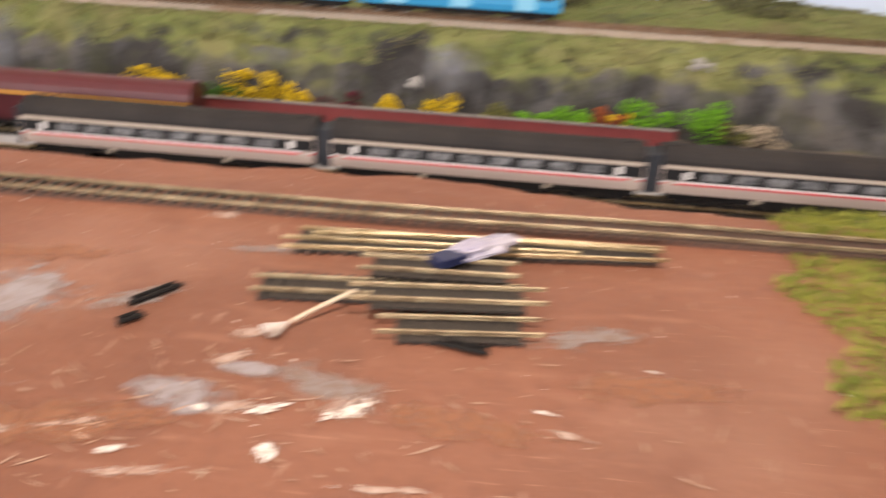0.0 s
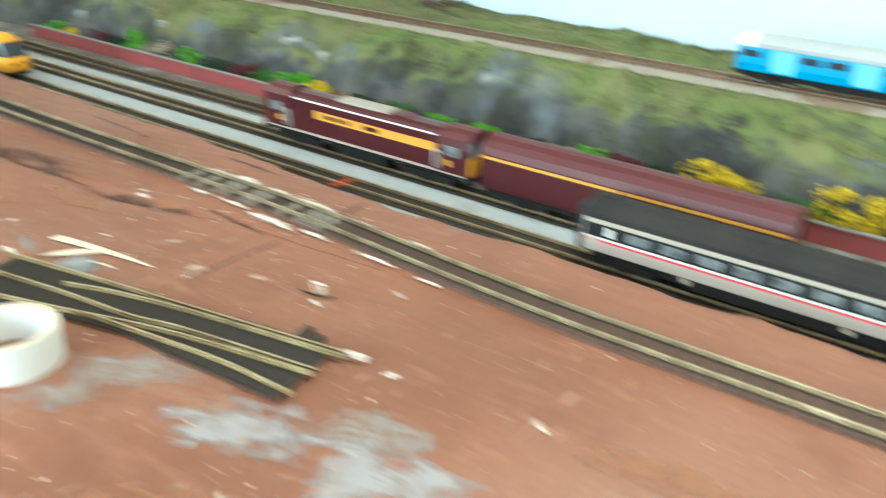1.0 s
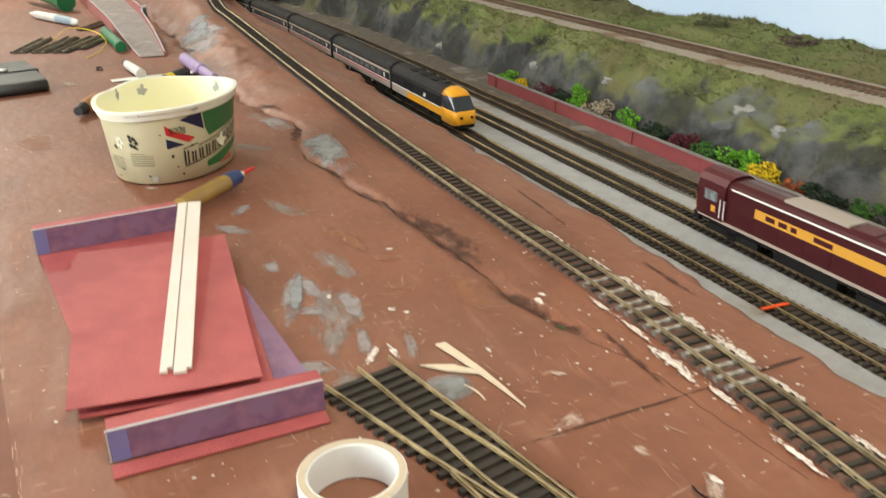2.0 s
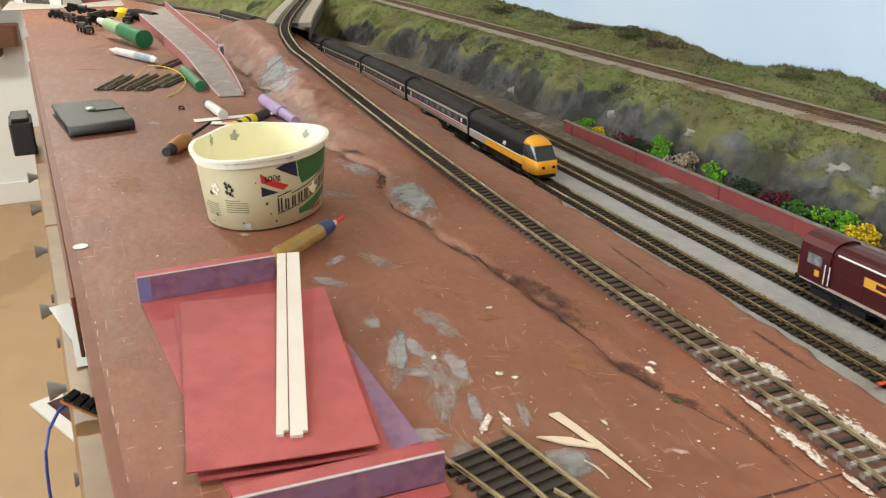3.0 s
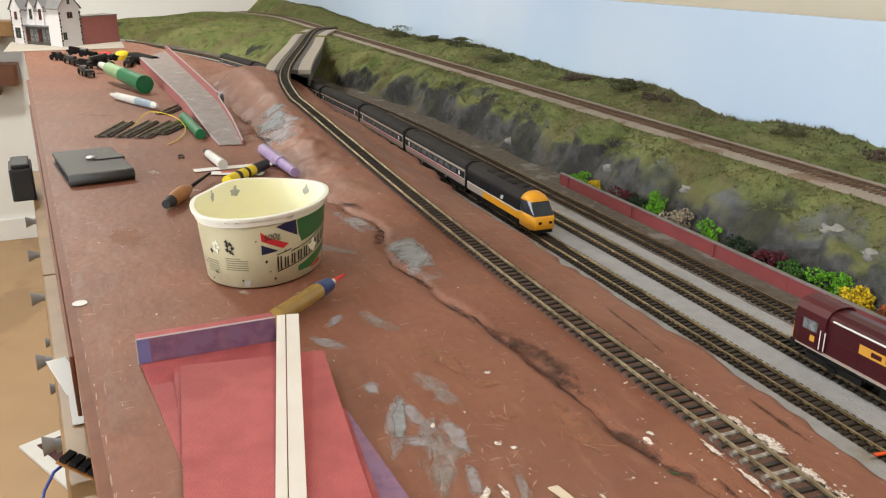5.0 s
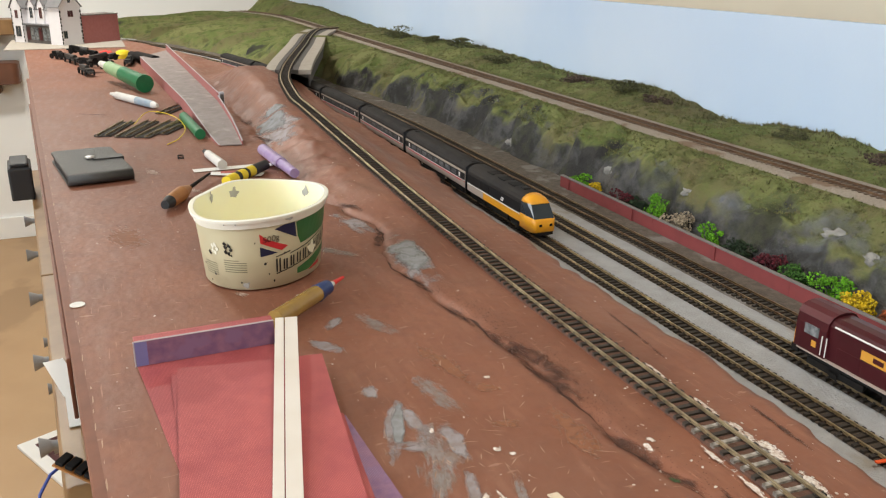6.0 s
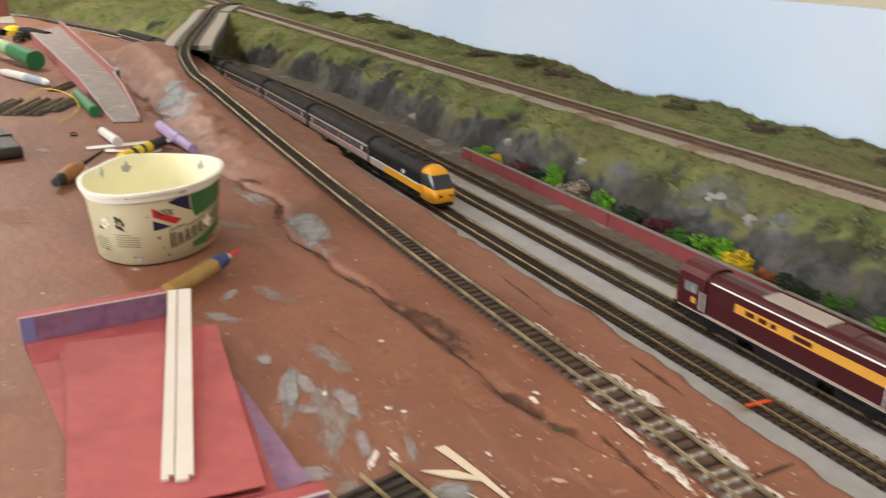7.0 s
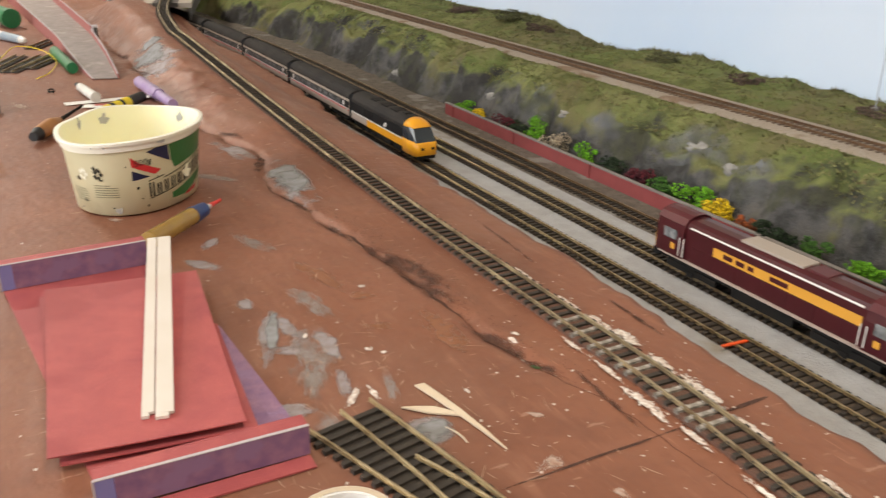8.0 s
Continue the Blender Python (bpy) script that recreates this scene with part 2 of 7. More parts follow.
def bank_scenic():
    """Scenic bank: grass flock on gentle faces, painted dark rock with pale dry-brushing on steep ones."""
    m = bpy.data.materials.new("bank_scenic")
    m.use_nodes = True
    nt = m.node_tree
    N, L = nt.nodes.new, nt.links.new
    b = nt.nodes["Principled BSDF"]
    b.inputs["Roughness"].default_value = 0.95
    b.inputs["Specular IOR Level"].default_value = 0.15
    tc, geo = N("ShaderNodeTexCoord"), N("ShaderNodeNewGeometry")
    sep, sepn = N("ShaderNodeSeparateXYZ"), N("ShaderNodeSeparateXYZ")
    L(tc.outputs["Object"], sep.inputs[0])
    L(geo.outputs["Normal"], sepn.inputs[0])

    def noise_tex(scale, detail=8):
        n = N("ShaderNodeTexNoise")
        n.inputs["Scale"].default_value, n.inputs["Detail"].default_value, n.inputs["Roughness"].default_value = scale, detail, 0.65
        L(tc.outputs["Object"], n.inputs["Vector"])
        return n.outputs["Fac"]

    def ramp(sock, lo, hi, a=0.0, z=1.0):
        r = N("ShaderNodeMapRange")
        for key, v in (("From Min", lo), ("From Max", hi), ("To Min", a), ("To Max", z)):
            r.inputs[key].default_value = v
        L(sock, r.inputs["Value"])
        return r.outputs["Result"]

    def mixed(a, z, fac):
        x = N("ShaderNodeMix")
        x.data_type = "RGBA"
        for key, v in (("A", a), ("B", z)):
            if isinstance(v, tuple):
                x.inputs[key].default_value = (*v, 1)
            else:
                L(v, x.inputs[key])
        L(fac, x.inputs["Factor"])
        return x.outputs["Result"]

    def add(a, z):
        x = N("ShaderNodeMath")
        L(a, x.inputs[0])
        L(z, x.inputs[1])
        return x.outputs[0]

    n1, n2, n3 = noise_tex(9), noise_tex(45), noise_tex(260)
    broad = noise_tex(4.5, 5)
    grass = mixed((0.135, 0.170, 0.055), (0.225, 0.235, 0.095), ramp(n1, 0.4, 0.6))
    grass = mixed(grass, (0.150, 0.122, 0.068), ramp(broad, 0.50, 0.62, 0, 0.75))
    grass = mixed(grass, (0.080, 0.090, 0.034), ramp(noise_tex(24, 5), 0.50, 0.64, 0, 0.7))
    grass = mixed(grass, (0.175, 0.150, 0.085), ramp(n3, 0.52, 0.75, 0, 0.5))
    rock = mixed((0.054, 0.052, 0.050), (0.175, 0.175, 0.180), ramp(noise_tex(9, 6), 0.45, 0.64))
    rock = mixed(rock, (0.100, 0.085, 0.066), ramp(n1, 0.52, 0.62, 0, 0.6))
    rock = mixed(rock, (0.034, 0.033, 0.033), ramp(n2, 0.48, 0.62, 0, 0.6))
    rock = mixed(rock, (0.085, 0.090, 0.048), ramp(noise_tex(14, 6), 0.50, 0.62, 0, 0.55))
    rock = mixed(rock, (0.45, 0.43, 0.39), ramp(noise_tex(30), 0.69, 0.72, 0, 0.8))
    up = add(add(ramp(sep.outputs["Z"], -0.03, 0.080, -0.42, 0.62), ramp(broad, 0.32, 0.68, -0.42, 0.58)), add(ramp(n2, 0.3, 0.7, -0.16, 0.16), ramp(sepn.outputs["Z"], 0.2, 0.8, -0.25, 0.25)))
    up = add(up, ramp(sep.outputs["X"], -2.3, -1.7, 0.55, 0.0))
    L(mixed(rock, grass, ramp(up, 0.02, 0.40)), b.inputs["Base Color"])
    bp = N("ShaderNodeBump")
    bp.inputs["Strength"].default_value, bp.inputs["Distance"].default_value = 1.0, 0.004
    L(add(n3, n2), bp.inputs["Height"])
    L(bp.outputs["Normal"], b.inputs["Normal"])
    return m


BROWN = board_paint()
BANK = bank_scenic()
GREY_BED = mat("grey_trackbed_paint", (0.385, 0.385, 0.395), 0.85, second=(0.27, 0.26, 0.255), scale=60, amount=0.5, bump=0.35, bump_scale=400, third=(0.28, 0.25, 0.21), third_scale=9, third_at=0.60)
SLEEPER = mat("sleeper_black_plastic", (0.028, 0.022, 0.018), 0.6, second=(0.055, 0.042, 0.032), scale=300)
RAIL = mat("nickel_silver_rail", (0.62, 0.52, 0.34), 0.38, 1.0, second=(0.30, 0.22, 0.12), scale=70, amount=0.8)
RAIL_DULL = mat("dulled_nickel_rail", (0.52, 0.44, 0.30), 0.5, 1.0, second=(0.22, 0.16, 0.10), scale=55, amount=0.9)
RAIL_OLD = mat("tarnished_rail", (0.40, 0.30, 0.19), 0.32, 1.0, second=(0.18, 0.11, 0.065), scale=60, amount=0.8)
BALLAST = mat("pale_ballast", (0.36, 0.31, 0.26), 0.95, second=(0.26, 0.21, 0.16), scale=420, amount=0.9, bump=0.6, bump_scale=500, third=(0.22, 0.15, 0.10), third_scale=14)
WALL_RED = mat("red_brick_paper", (0.25, 0.048, 0.048), 0.75, second=(0.18, 0.035, 0.037), scale=50, bump=0.1)
COPING = mat("grey_coping", (0.22, 0.20, 0.19), 0.8, second=(0.13, 0.11, 0.10), scale=80)
SKY_PAINT = mat("sky_backdrop_paint", (0.49, 0.61, 0.80), 0.75, second=(0.64, 0.71, 0.82), scale=1.6, amount=0.7, bump=0.04, bump_scale=200)
CREAM = mat("cream_wall_paint", (0.80, 0.74, 0.62), 0.8, second=(0.74, 0.68, 0.56), scale=4, bump=0.05, bump_scale=150)
WHITE_WALL = mat("white_wall_paint", (0.90, 0.91, 0.91), 0.8, second=(0.87, 0.88, 0.88), scale=4, bump=0.05, bump_scale=150)
FLOOR = mat("tan_floor_vinyl", (0.47, 0.305, 0.165), 0.5, second=(0.41, 0.262, 0.138), scale=5, amount=0.7, bump=0.05, third=(0.37, 0.235, 0.125), third_scale=2.2, third_at=0.6)
OAK = mat("varnished_oak", (0.29, 0.165, 0.066), 0.42, second=(0.19, 0.10, 0.04), scale=22, amount=0.8, bump=0.1)
BOARD_SIDE = mat("brown_painted_edge", (0.20, 0.075, 0.042), 0.6, second=(0.13, 0.05, 0.03), scale=40, bump=0.2, third=(0.42, 0.30, 0.22), third_scale=45, third_at=0.70)

# ---------------------------------------------------------------- room
X0, X1, Y0, Y1, CEIL = -4.62, 3.2, -2.6, 1.5, 1.5


def structure(name, bm, material, label, category):
    return tagged(part(name, bm, material), label, category, kind="structure")


structure("floor", boxes((X0 - 0.1, Y0 - 0.1, -BOARD_H - 0.06, X1 + 0.1, Y1 + 0.1, -BOARD_H)), FLOOR, "tan vinyl floor with faint scuffs", "floor")
structure("ceiling", boxes((X0 - 0.1, Y0 - 0.1, CEIL, X1 + 0.1, Y1 + 0.1, CEIL + 0.06)), WHITE_WALL, "plain white ceiling", "ceiling")
structure("wall_west", boxes((X0 - 0.1, Y0, -BOARD_H, X0, Y1, CEIL)), WHITE_WALL, "plain white painted wall", "wall")
structure("wall_east", boxes((X1, Y0, -BOARD_H, X1 + 0.1, Y1, CEIL)), CREAM, "plain cream painted wall", "wall")
structure("wall_north", boxes((X0 - 0.1, Y1, -BOARD_H, X1 + 0.1, Y1 + 0.1, CEIL)), CREAM, "plain cream painted wall", "wall")
# unseen south wall, its opening assumed to let the daylight in
WX0, WX1, WZ0, WZ1 = -1.1, 1.5, 0.1, 1.4
structure("wall_south", boxes((X0 - 0.1, Y0 - 0.1, -BOARD_H, WX0, Y0, CEIL), (WX1, Y0 - 0.1, -BOARD_H, X1 + 0.1, Y0, CEIL),
                              (WX0, Y0 - 0.1, -BOARD_H, WX1, Y0, WZ0), (WX0, Y0 - 0.1, WZ1, WX1, Y0, CEIL)), CREAM, "cream painted wall with an assumed wide window opening", "wall")
structure("baseboard", boxes((X0, Y0, -BOARD_H, X0 + 0.018, Y1, -BOARD_H + 0.12), bevel=0.004), WHITE_WALL, "white painted skirting board", "baseboard")

# ---------------------------------------------------------------- the layout's board, bank and backdrop
BX0, BX1 = -3.75, 1.62


def rim_n(x):
    """Where the brown surface ends above the main line's trackbed."""
    base = 0.152 + 0.010 * nz(x, 0, 3, 5) + 0.009 * nz(x, 4, 3, 17) + 0.004 * nz(x, 2, 3, 48) - 0.011 * smooth01(-0.12, 0.03, x) * smooth01(0.6, 0.3, x)
    return base + 0.028 * smooth01(-0.62, -1.0, x) - 0.02 * smooth01(0.6, 0.85, x) - 0.016 * smooth01(0.85, 1.1, x)


FOOT = ((-3.0, -0.03), (-1.3, -0.030), (-1.0, -0.040), (-0.76, -0.030), (-0.70, -0.022), (-0.60, 0.000), (-0.46, -0.030), (-0.36, -0.020), (-0.25, -0.006), (-0.16, 0.003), (-0.075, 0.000), (0.004, 0.012), (0.10, 0.030), (0.30, 0.040))


def foot_y(x):
    """The ragged foot of the filler ramp."""
    return knots(FOOT, x) + (0.006 * nz(x, 1, 0, 19) + 0.003 * nz(x, 7, 0, 55)) * smooth01(-1.05, -0.75, x)


def board_z(x, y):
    """Height of the brown ground: flat board, with the filler ramp under the climbing track."""
    h = 0.0
    lift = (single_z(x) - 0.002) * smooth01(-2.25, -1.86, x)
    foot = foot_y(x)
    if x < 0.1:
        bank = 0.0009 * smooth01(0.1, -0.05, x) * smooth01(foot - 0.001, foot + 0.006, y) * (1 - smooth01(foot + 0.01, foot + 0.035, y))
        h += bank
        wall = smooth01(foot - 0.004, foot + 0.046 + 0.6 * lift, y)
        fall = 1 - (0.4 + 0.6 * smooth01(-1.95, -1.45, x)) * smooth01(0.092, 0.160, y)
        h += lift * wall * fall
        h -= (0.0030 + 0.0040 * nz(x, 3, 3, 14)) * math.exp(-((y - foot + 0.001) / 0.0070) ** 2) * smooth01(0.06, -0.02, x)
    if x < -0.5:
        h += smooth01(0.004, 0.03, lift) * smooth01(0.045, 0.02, y) * smooth01(-0.085, -0.035, y) * (0.006 * nz(x, y, 2, 15) + 0.003 * nz(x, y, 6, 38) + 0.0015 * nz(x, y, 1, 80))
    h += 0.0012 * (nz(x, y, 0, 12) - 0.6) * smooth01(-0.03, 0.02, y) + 0.0004 * nz(x, y, 5, 40)
    return h


def brown_surface():
    us, vs = steps(0, 1, 900), [0.0, 0.02] + steps(0.04, 0.50, 18) + steps(0.505, 0.97, 130) + [0.98, 0.985, 0.99, 0.995, 1.0]

    def fn(u, v):
        x = BX0 + (BX1 - BX0) * u
        far = along(x, rim_n(x))
        near = Vector((x, edge_y(x)))
        k = min(1.0, v / 0.98)
        xx, yy = near.x + (far.x - near.x) * k, near.y + (far.y - near.y) * k
        z = board_z(xx, yy)
        if v > 0.98:
            f = (v - 0.98) / 0.02
            yy += 0.006 * f
            z = z * (1 - f) + (BED - 0.004) * f
        elif v > 0.955:
            z -= 0.004 * ((v - 0.955) / 0.025) ** 2
        return xx, yy, z

    return sheet_grid(us, vs, fn)


structure("ground", brown_surface(), BROWN, "terracotta-painted baseboard with scuffs and filler smears", "baseboard top")
structure("trim", boxes((BX0, -0.012, -0.05, BX1, 0.012, -0.0005)), BOARD_SIDE, "brown painted front edge of the baseboard", "board edge")
trim = bpy.data.objects["trim"]
trim.matrix_world = pose(0, edge_y(0) + 0.0135, 0, 0, 0, math.degrees(math.atan(0.0672)))

lath = part("edge_lath", boxes((-2.3, -0.0085, -0.048, BX1, 0.0012, -0.0012), bevel=0.0012), BOARD_SIDE)
lath.matrix_world = pose(0, edge_y(0), 0, 0, 0, math.degrees(math.atan(0.0672)))
tagged(lath, "brown painted lath along the board edge with worn arris", "board edge", kind="structure")
under = part("edge_lath", boxes((-1.9, -0.0125, -0.075, -0.36, -0.0087, -0.014), bevel=0.001), BOARD_SIDE)
under.matrix_world = lath.matrix_world.copy()
tagged(under, "second dark brown lath below the board edge", "board edge", kind="structure")


def strip(n_list, fn_z, x0, x1, nx, jitter=None):
    def fn(u, v):
        n = v
        x = u
        p = along(x, n)
        z = fn_z(x, n)
        if jitter:
            dx, dn = jitter(x, n)
            p = along(x + dx, n + dn)
        return p.x, p.y, z
    return sheet_grid(steps(x0, x1, nx), n_list, fn)


structure("ground", strip(steps(0.10, 0.47, 14), lambda x, n: BED + 0.0006 * nz(x, n, 0, 30), -4.0, BX1 + 0.3, 330), GREY_BED, "grey-painted trackbed of the main line", "trackbed")

UP_Z = 0.0534                       # the upper line's shelf


def bank_profile(x, n):
    """Foot of the cliff at n 0.425, brow about 0.52, shelf from 0.545."""
    foot = 0.432 + 0.014 * nz(x, 0, 9, 4) + 0.006 * nz(x, 3, 2, 15)
    brow = 0.525 + 0.012 * nz(x, 6, 1, 5)
    t = (n - foot) / (brow - foot)
    if t <= 0:
        return BED - 0.001
    rise = UP_Z - BED
    s = min(1.0, t)
    shape = 0.62 * smooth01(0.0, 0.42, s) + 0.38 * smooth01(0.25, 1.0, s)
    rough = (0.024 * nz(x, n, 0, 11) + 0.014 * nz(x, n, 3, 27) + 0.006 * nz(x, n, 7, 70)) * smooth01(0, 0.2, s) * smooth01(1.15, 0.75, t)
    z = BED + rise * shape + rough
    if t > 1:
        z = min(z, UP_Z + 0.003 * nz(x, n, 2, 40))
    return z


RIDGE = ((-4.6, 0.125), (-4.1, 0.100), (-3.6, 0.078), (-3.1, 0.062), (-2.6, 0.064), (-2.0, 0.081), (-1.6, 0.071), (-1.42, 0.063), (-1.2, 0.071), (-1.06, 0.077), (-0.98, 0.063), (-0.88, 0.049), (-0.80, 0.049), (-0.72, 0.061), (-0.62, 0.067), (-0.50, 0.059), (-0.40, 0.061), (-0.25, 0.057),
         (-0.14, 0.051), (0.2, 0.047), (0.57, 0.051), (0.76, 0.059), (1.07, 0.069), (1.3, 0.061), (2.2, 0.067))


def behind_z(x, n):
    """Grass and low hills between the upper line and the backdrop."""
    t = smooth01(0.640, 0.735, n)
    hill = knots(RIDGE, x) - UP_Z
    near = 0.006 * math.exp(-((n - 0.672) / 0.022) ** 2) * (1 + nz(x, n, 3, 14))
    return UP_Z - 0.001 + hill * t + near + (0.006 * nz(x, n, 4, 9) + 0.005 * nz(x, n, 0, 25) + 0.003 * nz(x, n, 2, 55)) * t


def cliff_jitter(x, n):
    s = smooth01(0.43, 0.46, n) * smooth01(0.545, 0.51, n)
    return 0.012 * nz(x, n, 11, 30) * s, (0.020 * nz(x, n, 21, 17) + 0.008 * nz(x, n, 5, 45)) * s


structure("ground", strip(steps(0.42, 0.55, 60), bank_profile, -4.5, BX1 + 0.3, 1300, cliff_jitter), BANK, "rocky model embankment with grass flock on top", "embankment")
structure("ground", strip(steps(0.545, 0.632, 10), lambda x, n: UP_Z + 0.0025 * smooth01(0.545, 0.556, n) * smooth01(0.632, 0.62, n) + 0.0006 * nz(x, n, 0, 90), -4.5, BX1 + 0.3, 500), BALLAST, "pale ballast shelf of the upper line", "trackbed")
structure("ground", strip(steps(0.628, 0.80, 34), behind_z, -4.5, BX1 + 0.3, 1000), BANK, "low grassy model hills before the backdrop", "hills")


def backdrop_mesh():
    bm = bmesh.new()
    xs = steps(-4.5, BX1 + 0.3, 140)
    rings = []
    for x in xs:
        a, b = along(x, 0.80), along(x, 0.812)
        rings.append([bm.verts.new(v) for v in ((a.x, a.y, -0.06), (a.x, a.y, 0.241), (b.x, b.y, 0.241), (b.x, b.y, -0.06))])
    for A, B in zip(rings, rings[1:]):
        for k in range(4):
            bm.faces.new((A[k], A[(k + 1) % 4], B[(k + 1) % 4], B[k]))
    return bm


structure("backdrop", backdrop_mesh(), SKY_PAINT, "pale blue painted sky board behind the layout", "backdrop")

# ---------------------------------------------------------------- tracks
GAUGE = 0.0168


def rail_mesh(path, side, scale=1.0):
    """A rail with foot, web and head along a path, offset to one side."""
    prof = ((-0.0012, 0), (0.0012, 0), (0.0012, 0.0005), (0.0004, 0.0008), (0.0004, 0.0018), (0.0009, 0.0020), (0.0009, 0.0024), (0.0005, 0.0027), (0.0, 0.0028), (-0.0005, 0.0027), (-0.0009, 0.0024), (-0.0009, 0.0020), (-0.0004, 0.0018), (-0.0004, 0.0008), (-0.0012, 0.0005))
    secs = []
    for i, p in enumerate(path):
        d = (path[min(i + 1, len(path) - 1)] - path[max(i - 1, 0)])
        d = Vector((d.x, d.y, 0)).normalized()
        r = Vector((-d.y, d.x, 0))
        c = p + r * side
        secs.append([c + r * (u * scale) + Vector((0, 0, v * scale)) for u, v in prof])
    return loft(secs)


def sleeper_mesh(scale=1.0):
    bm = boxes((-0.0018 * scale, -0.0155 * scale, 0, 0.0018 * scale, 0.0155 * scale, 0.0026 * scale))
    for s in (-1, 1):
        for e in (-1, 1):
            y = (s * GAUGE / 2 + e * 0.0018) * scale
            box(bm, -0.0012 * scale, y - 0.0006 * scale, 0.0026 * scale, 0.0012 * scale, y + 0.0006 * scale, 0.0036 * scale)
    return mesh_of("sleeper", bm)


SLEEPER_ME = sleeper_mesh()
SLEEPER_ME.materials.append(SLEEPER)


GLUED = mat("glue_whitened_sleeper", (0.10, 0.085, 0.07), 0.7, second=(0.52, 0.48, 0.43), scale=140, amount=1.0, bump=0.3)
GLUED_ME = sleeper_mesh()
GLUED_ME.materials.append(GLUED)


SLEEPER_BROWN = mat("weathered_brown_sleeper", (0.175, 0.125, 0.092), 0.85, second=(0.085, 0.058, 0.042), scale=120)
RAIL_RUST = mat("rusty_rail", (0.24, 0.15, 0.09), 0.45, 0.8, second=(0.13, 0.075, 0.045), scale=60, amount=0.9)
BROWN_ME = sleeper_mesh()
BROWN_ME.materials.append(SLEEPER_BROWN)


def railway_track(pts, label, rail_mat, near=None, pitch=0.0086, gauge=GAUGE, group="tracks", limit=300, glued=None, sleeper=None):
    """Flexible track along points: two rails on sleepers; sleepers in the near stretch are pieces of their own."""
    _, length = spline(pts, 10)
    n = int(length / pitch)
    path, _ = spline(pts, n)
    t = thing("railway_track", pose(0, 0, 0), label, "model track", group)
    lift = Vector((0, 0, 0.0026))
    fine = path if n < 80 else path[::3] + [path[-1]]
    for s in (-1, 1):
        part("rail", rail_mesh([p + lift for p in fine], s * (gauge / 2 + 0.0006)), rail_mat, t)
    rest, made = bmesh.new(), 0
    for i in range(n):
        p, q = path[i], path[i + 1]
        c = (p + q) / 2
        yaw = math.atan2(q.y - p.y, q.x - p.x)
        m = Matrix.Translation(c) @ pose(0, 0, 0, 0, 0, math.degrees(yaw) + random.uniform(-1.2, 1.2))
        if (near is None or near[0] <= c.x <= near[1]) and made < limit:
            white = glued and glued[0] < c.x < glued[1] and random.random() < 0.62
            ob = part("sleeper", GLUED_ME if white else sleeper or SLEEPER_ME, SLEEPER, t, "sleeper whitened with dried glue" if white else "")
            ob.matrix_local = m
            made += 1
        else:
            box(rest, -0.0018, -0.0155, 0, 0.0018, 0.0155, 0.0026, m=m)
    if len(rest.verts):
        tagged(part("sleeper_run", rest, SLEEPER_BROWN if sleeper else SLEEPER, t), kind="stuff")
    else:
        rest.free()
    return t


M1, M2, M3, UPN = 0.2203, 0.285, 0.345, 0.588
for n, lab, mt, near in ((M1, "main line track beside the brown board", RAIL, (-1.5, 1.2)), (M2, "middle main line track on grey bed", RAIL, (-1.4, 1.2)), (M3, "rusty main line track beside the red wall", RAIL_OLD, (-1.4, 1.2))):
    railway_track([along(x, n, BED + 0.0005) for x in steps(-3.9, BX1 + 0.2, 70)], lab, mt, near)
railway_track([along(x, UPN, UP_Z + 0.0012) for x in steps(-4.45, BX1 + 0.2, 70)], "upper line track on pale ballast", RAIL_RUST, (-1.3, 1.3), gauge=0.0188, pitch=0.0096, sleeper=BROWN_ME)
BED_DIRT = mat("brown_track_dirt", (0.105, 0.078, 0.058), 0.95, second=(0.065, 0.048, 0.036), scale=160, amount=0.9, bump=0.5, bump_scale=420)
BED_DARK = mat("dark_strip_under_track", (0.115, 0.062, 0.043), 0.95, second=(0.16, 0.078, 0.052), scale=120, amount=0.9, bump=0.4, bump_scale=420)
M3_DIRT = mat("dirty_ballast", (0.150, 0.126, 0.103), 0.95, second=(0.085, 0.070, 0.056), scale=120, amount=0.9, bump=0.5, bump_scale=420, third=(0.22, 0.205, 0.19), third_scale=16)
for lo, hi, mt in ((M1 - 0.0150, M1 + 0.0150, BED_DIRT), (M2 - 0.0150, M2 + 0.0150, BED_DIRT), (M3 - 0.019, 0.4440, M3_DIRT)):
    structure("ground", strip([lo, lo + 0.002, (lo + hi) / 2, hi - 0.002, hi], lambda x, n: BED + (0.0009 if lo < n < hi else 0.0004) + 0.0003 * nz(x, n, 0, 60), -3.9, BX1 + 0.2, 560, lambda x, n: (0.0, 0.0012 * nz(x, n, 3, 45))), mt, "dirty ballast under the main line rails", "trackbed")
SINGLE = [Vector((x, single_y(x), single_z(x))) for x in steps(1.35, -1.38, 40)]
SINGLE += [Vector(p) for p in ((-1.597, 0.096, 0.054), (-1.776, 0.137, 0.058), (-1.983, 0.199, 0.061), (-2.396, 0.330, 0.0625), (-2.743, 0.437, 0.0635), (-2.969, 0.526, 0.0645), (-3.041, 0.619, 0.0645))]
def bed_under(path, half, lift):
    secs = []
    for i, p in enumerate(path):
        d = path[min(i + 1, len(path) - 1)] - path[max(i - 1, 0)]
        r = Vector((-d.y, d.x, 0)).normalized()
        w = half + 0.0010 * nz(p.x, p.y, 4, 70)
        a, b = p + r * w, p - r * w
        secs.append([(a.x, a.y, a.z + lift - 0.004), (a.x, a.y, a.z + lift), (b.x, b.y, b.z + lift), (b.x, b.y, b.z + lift - 0.004)])
    return loft(secs)


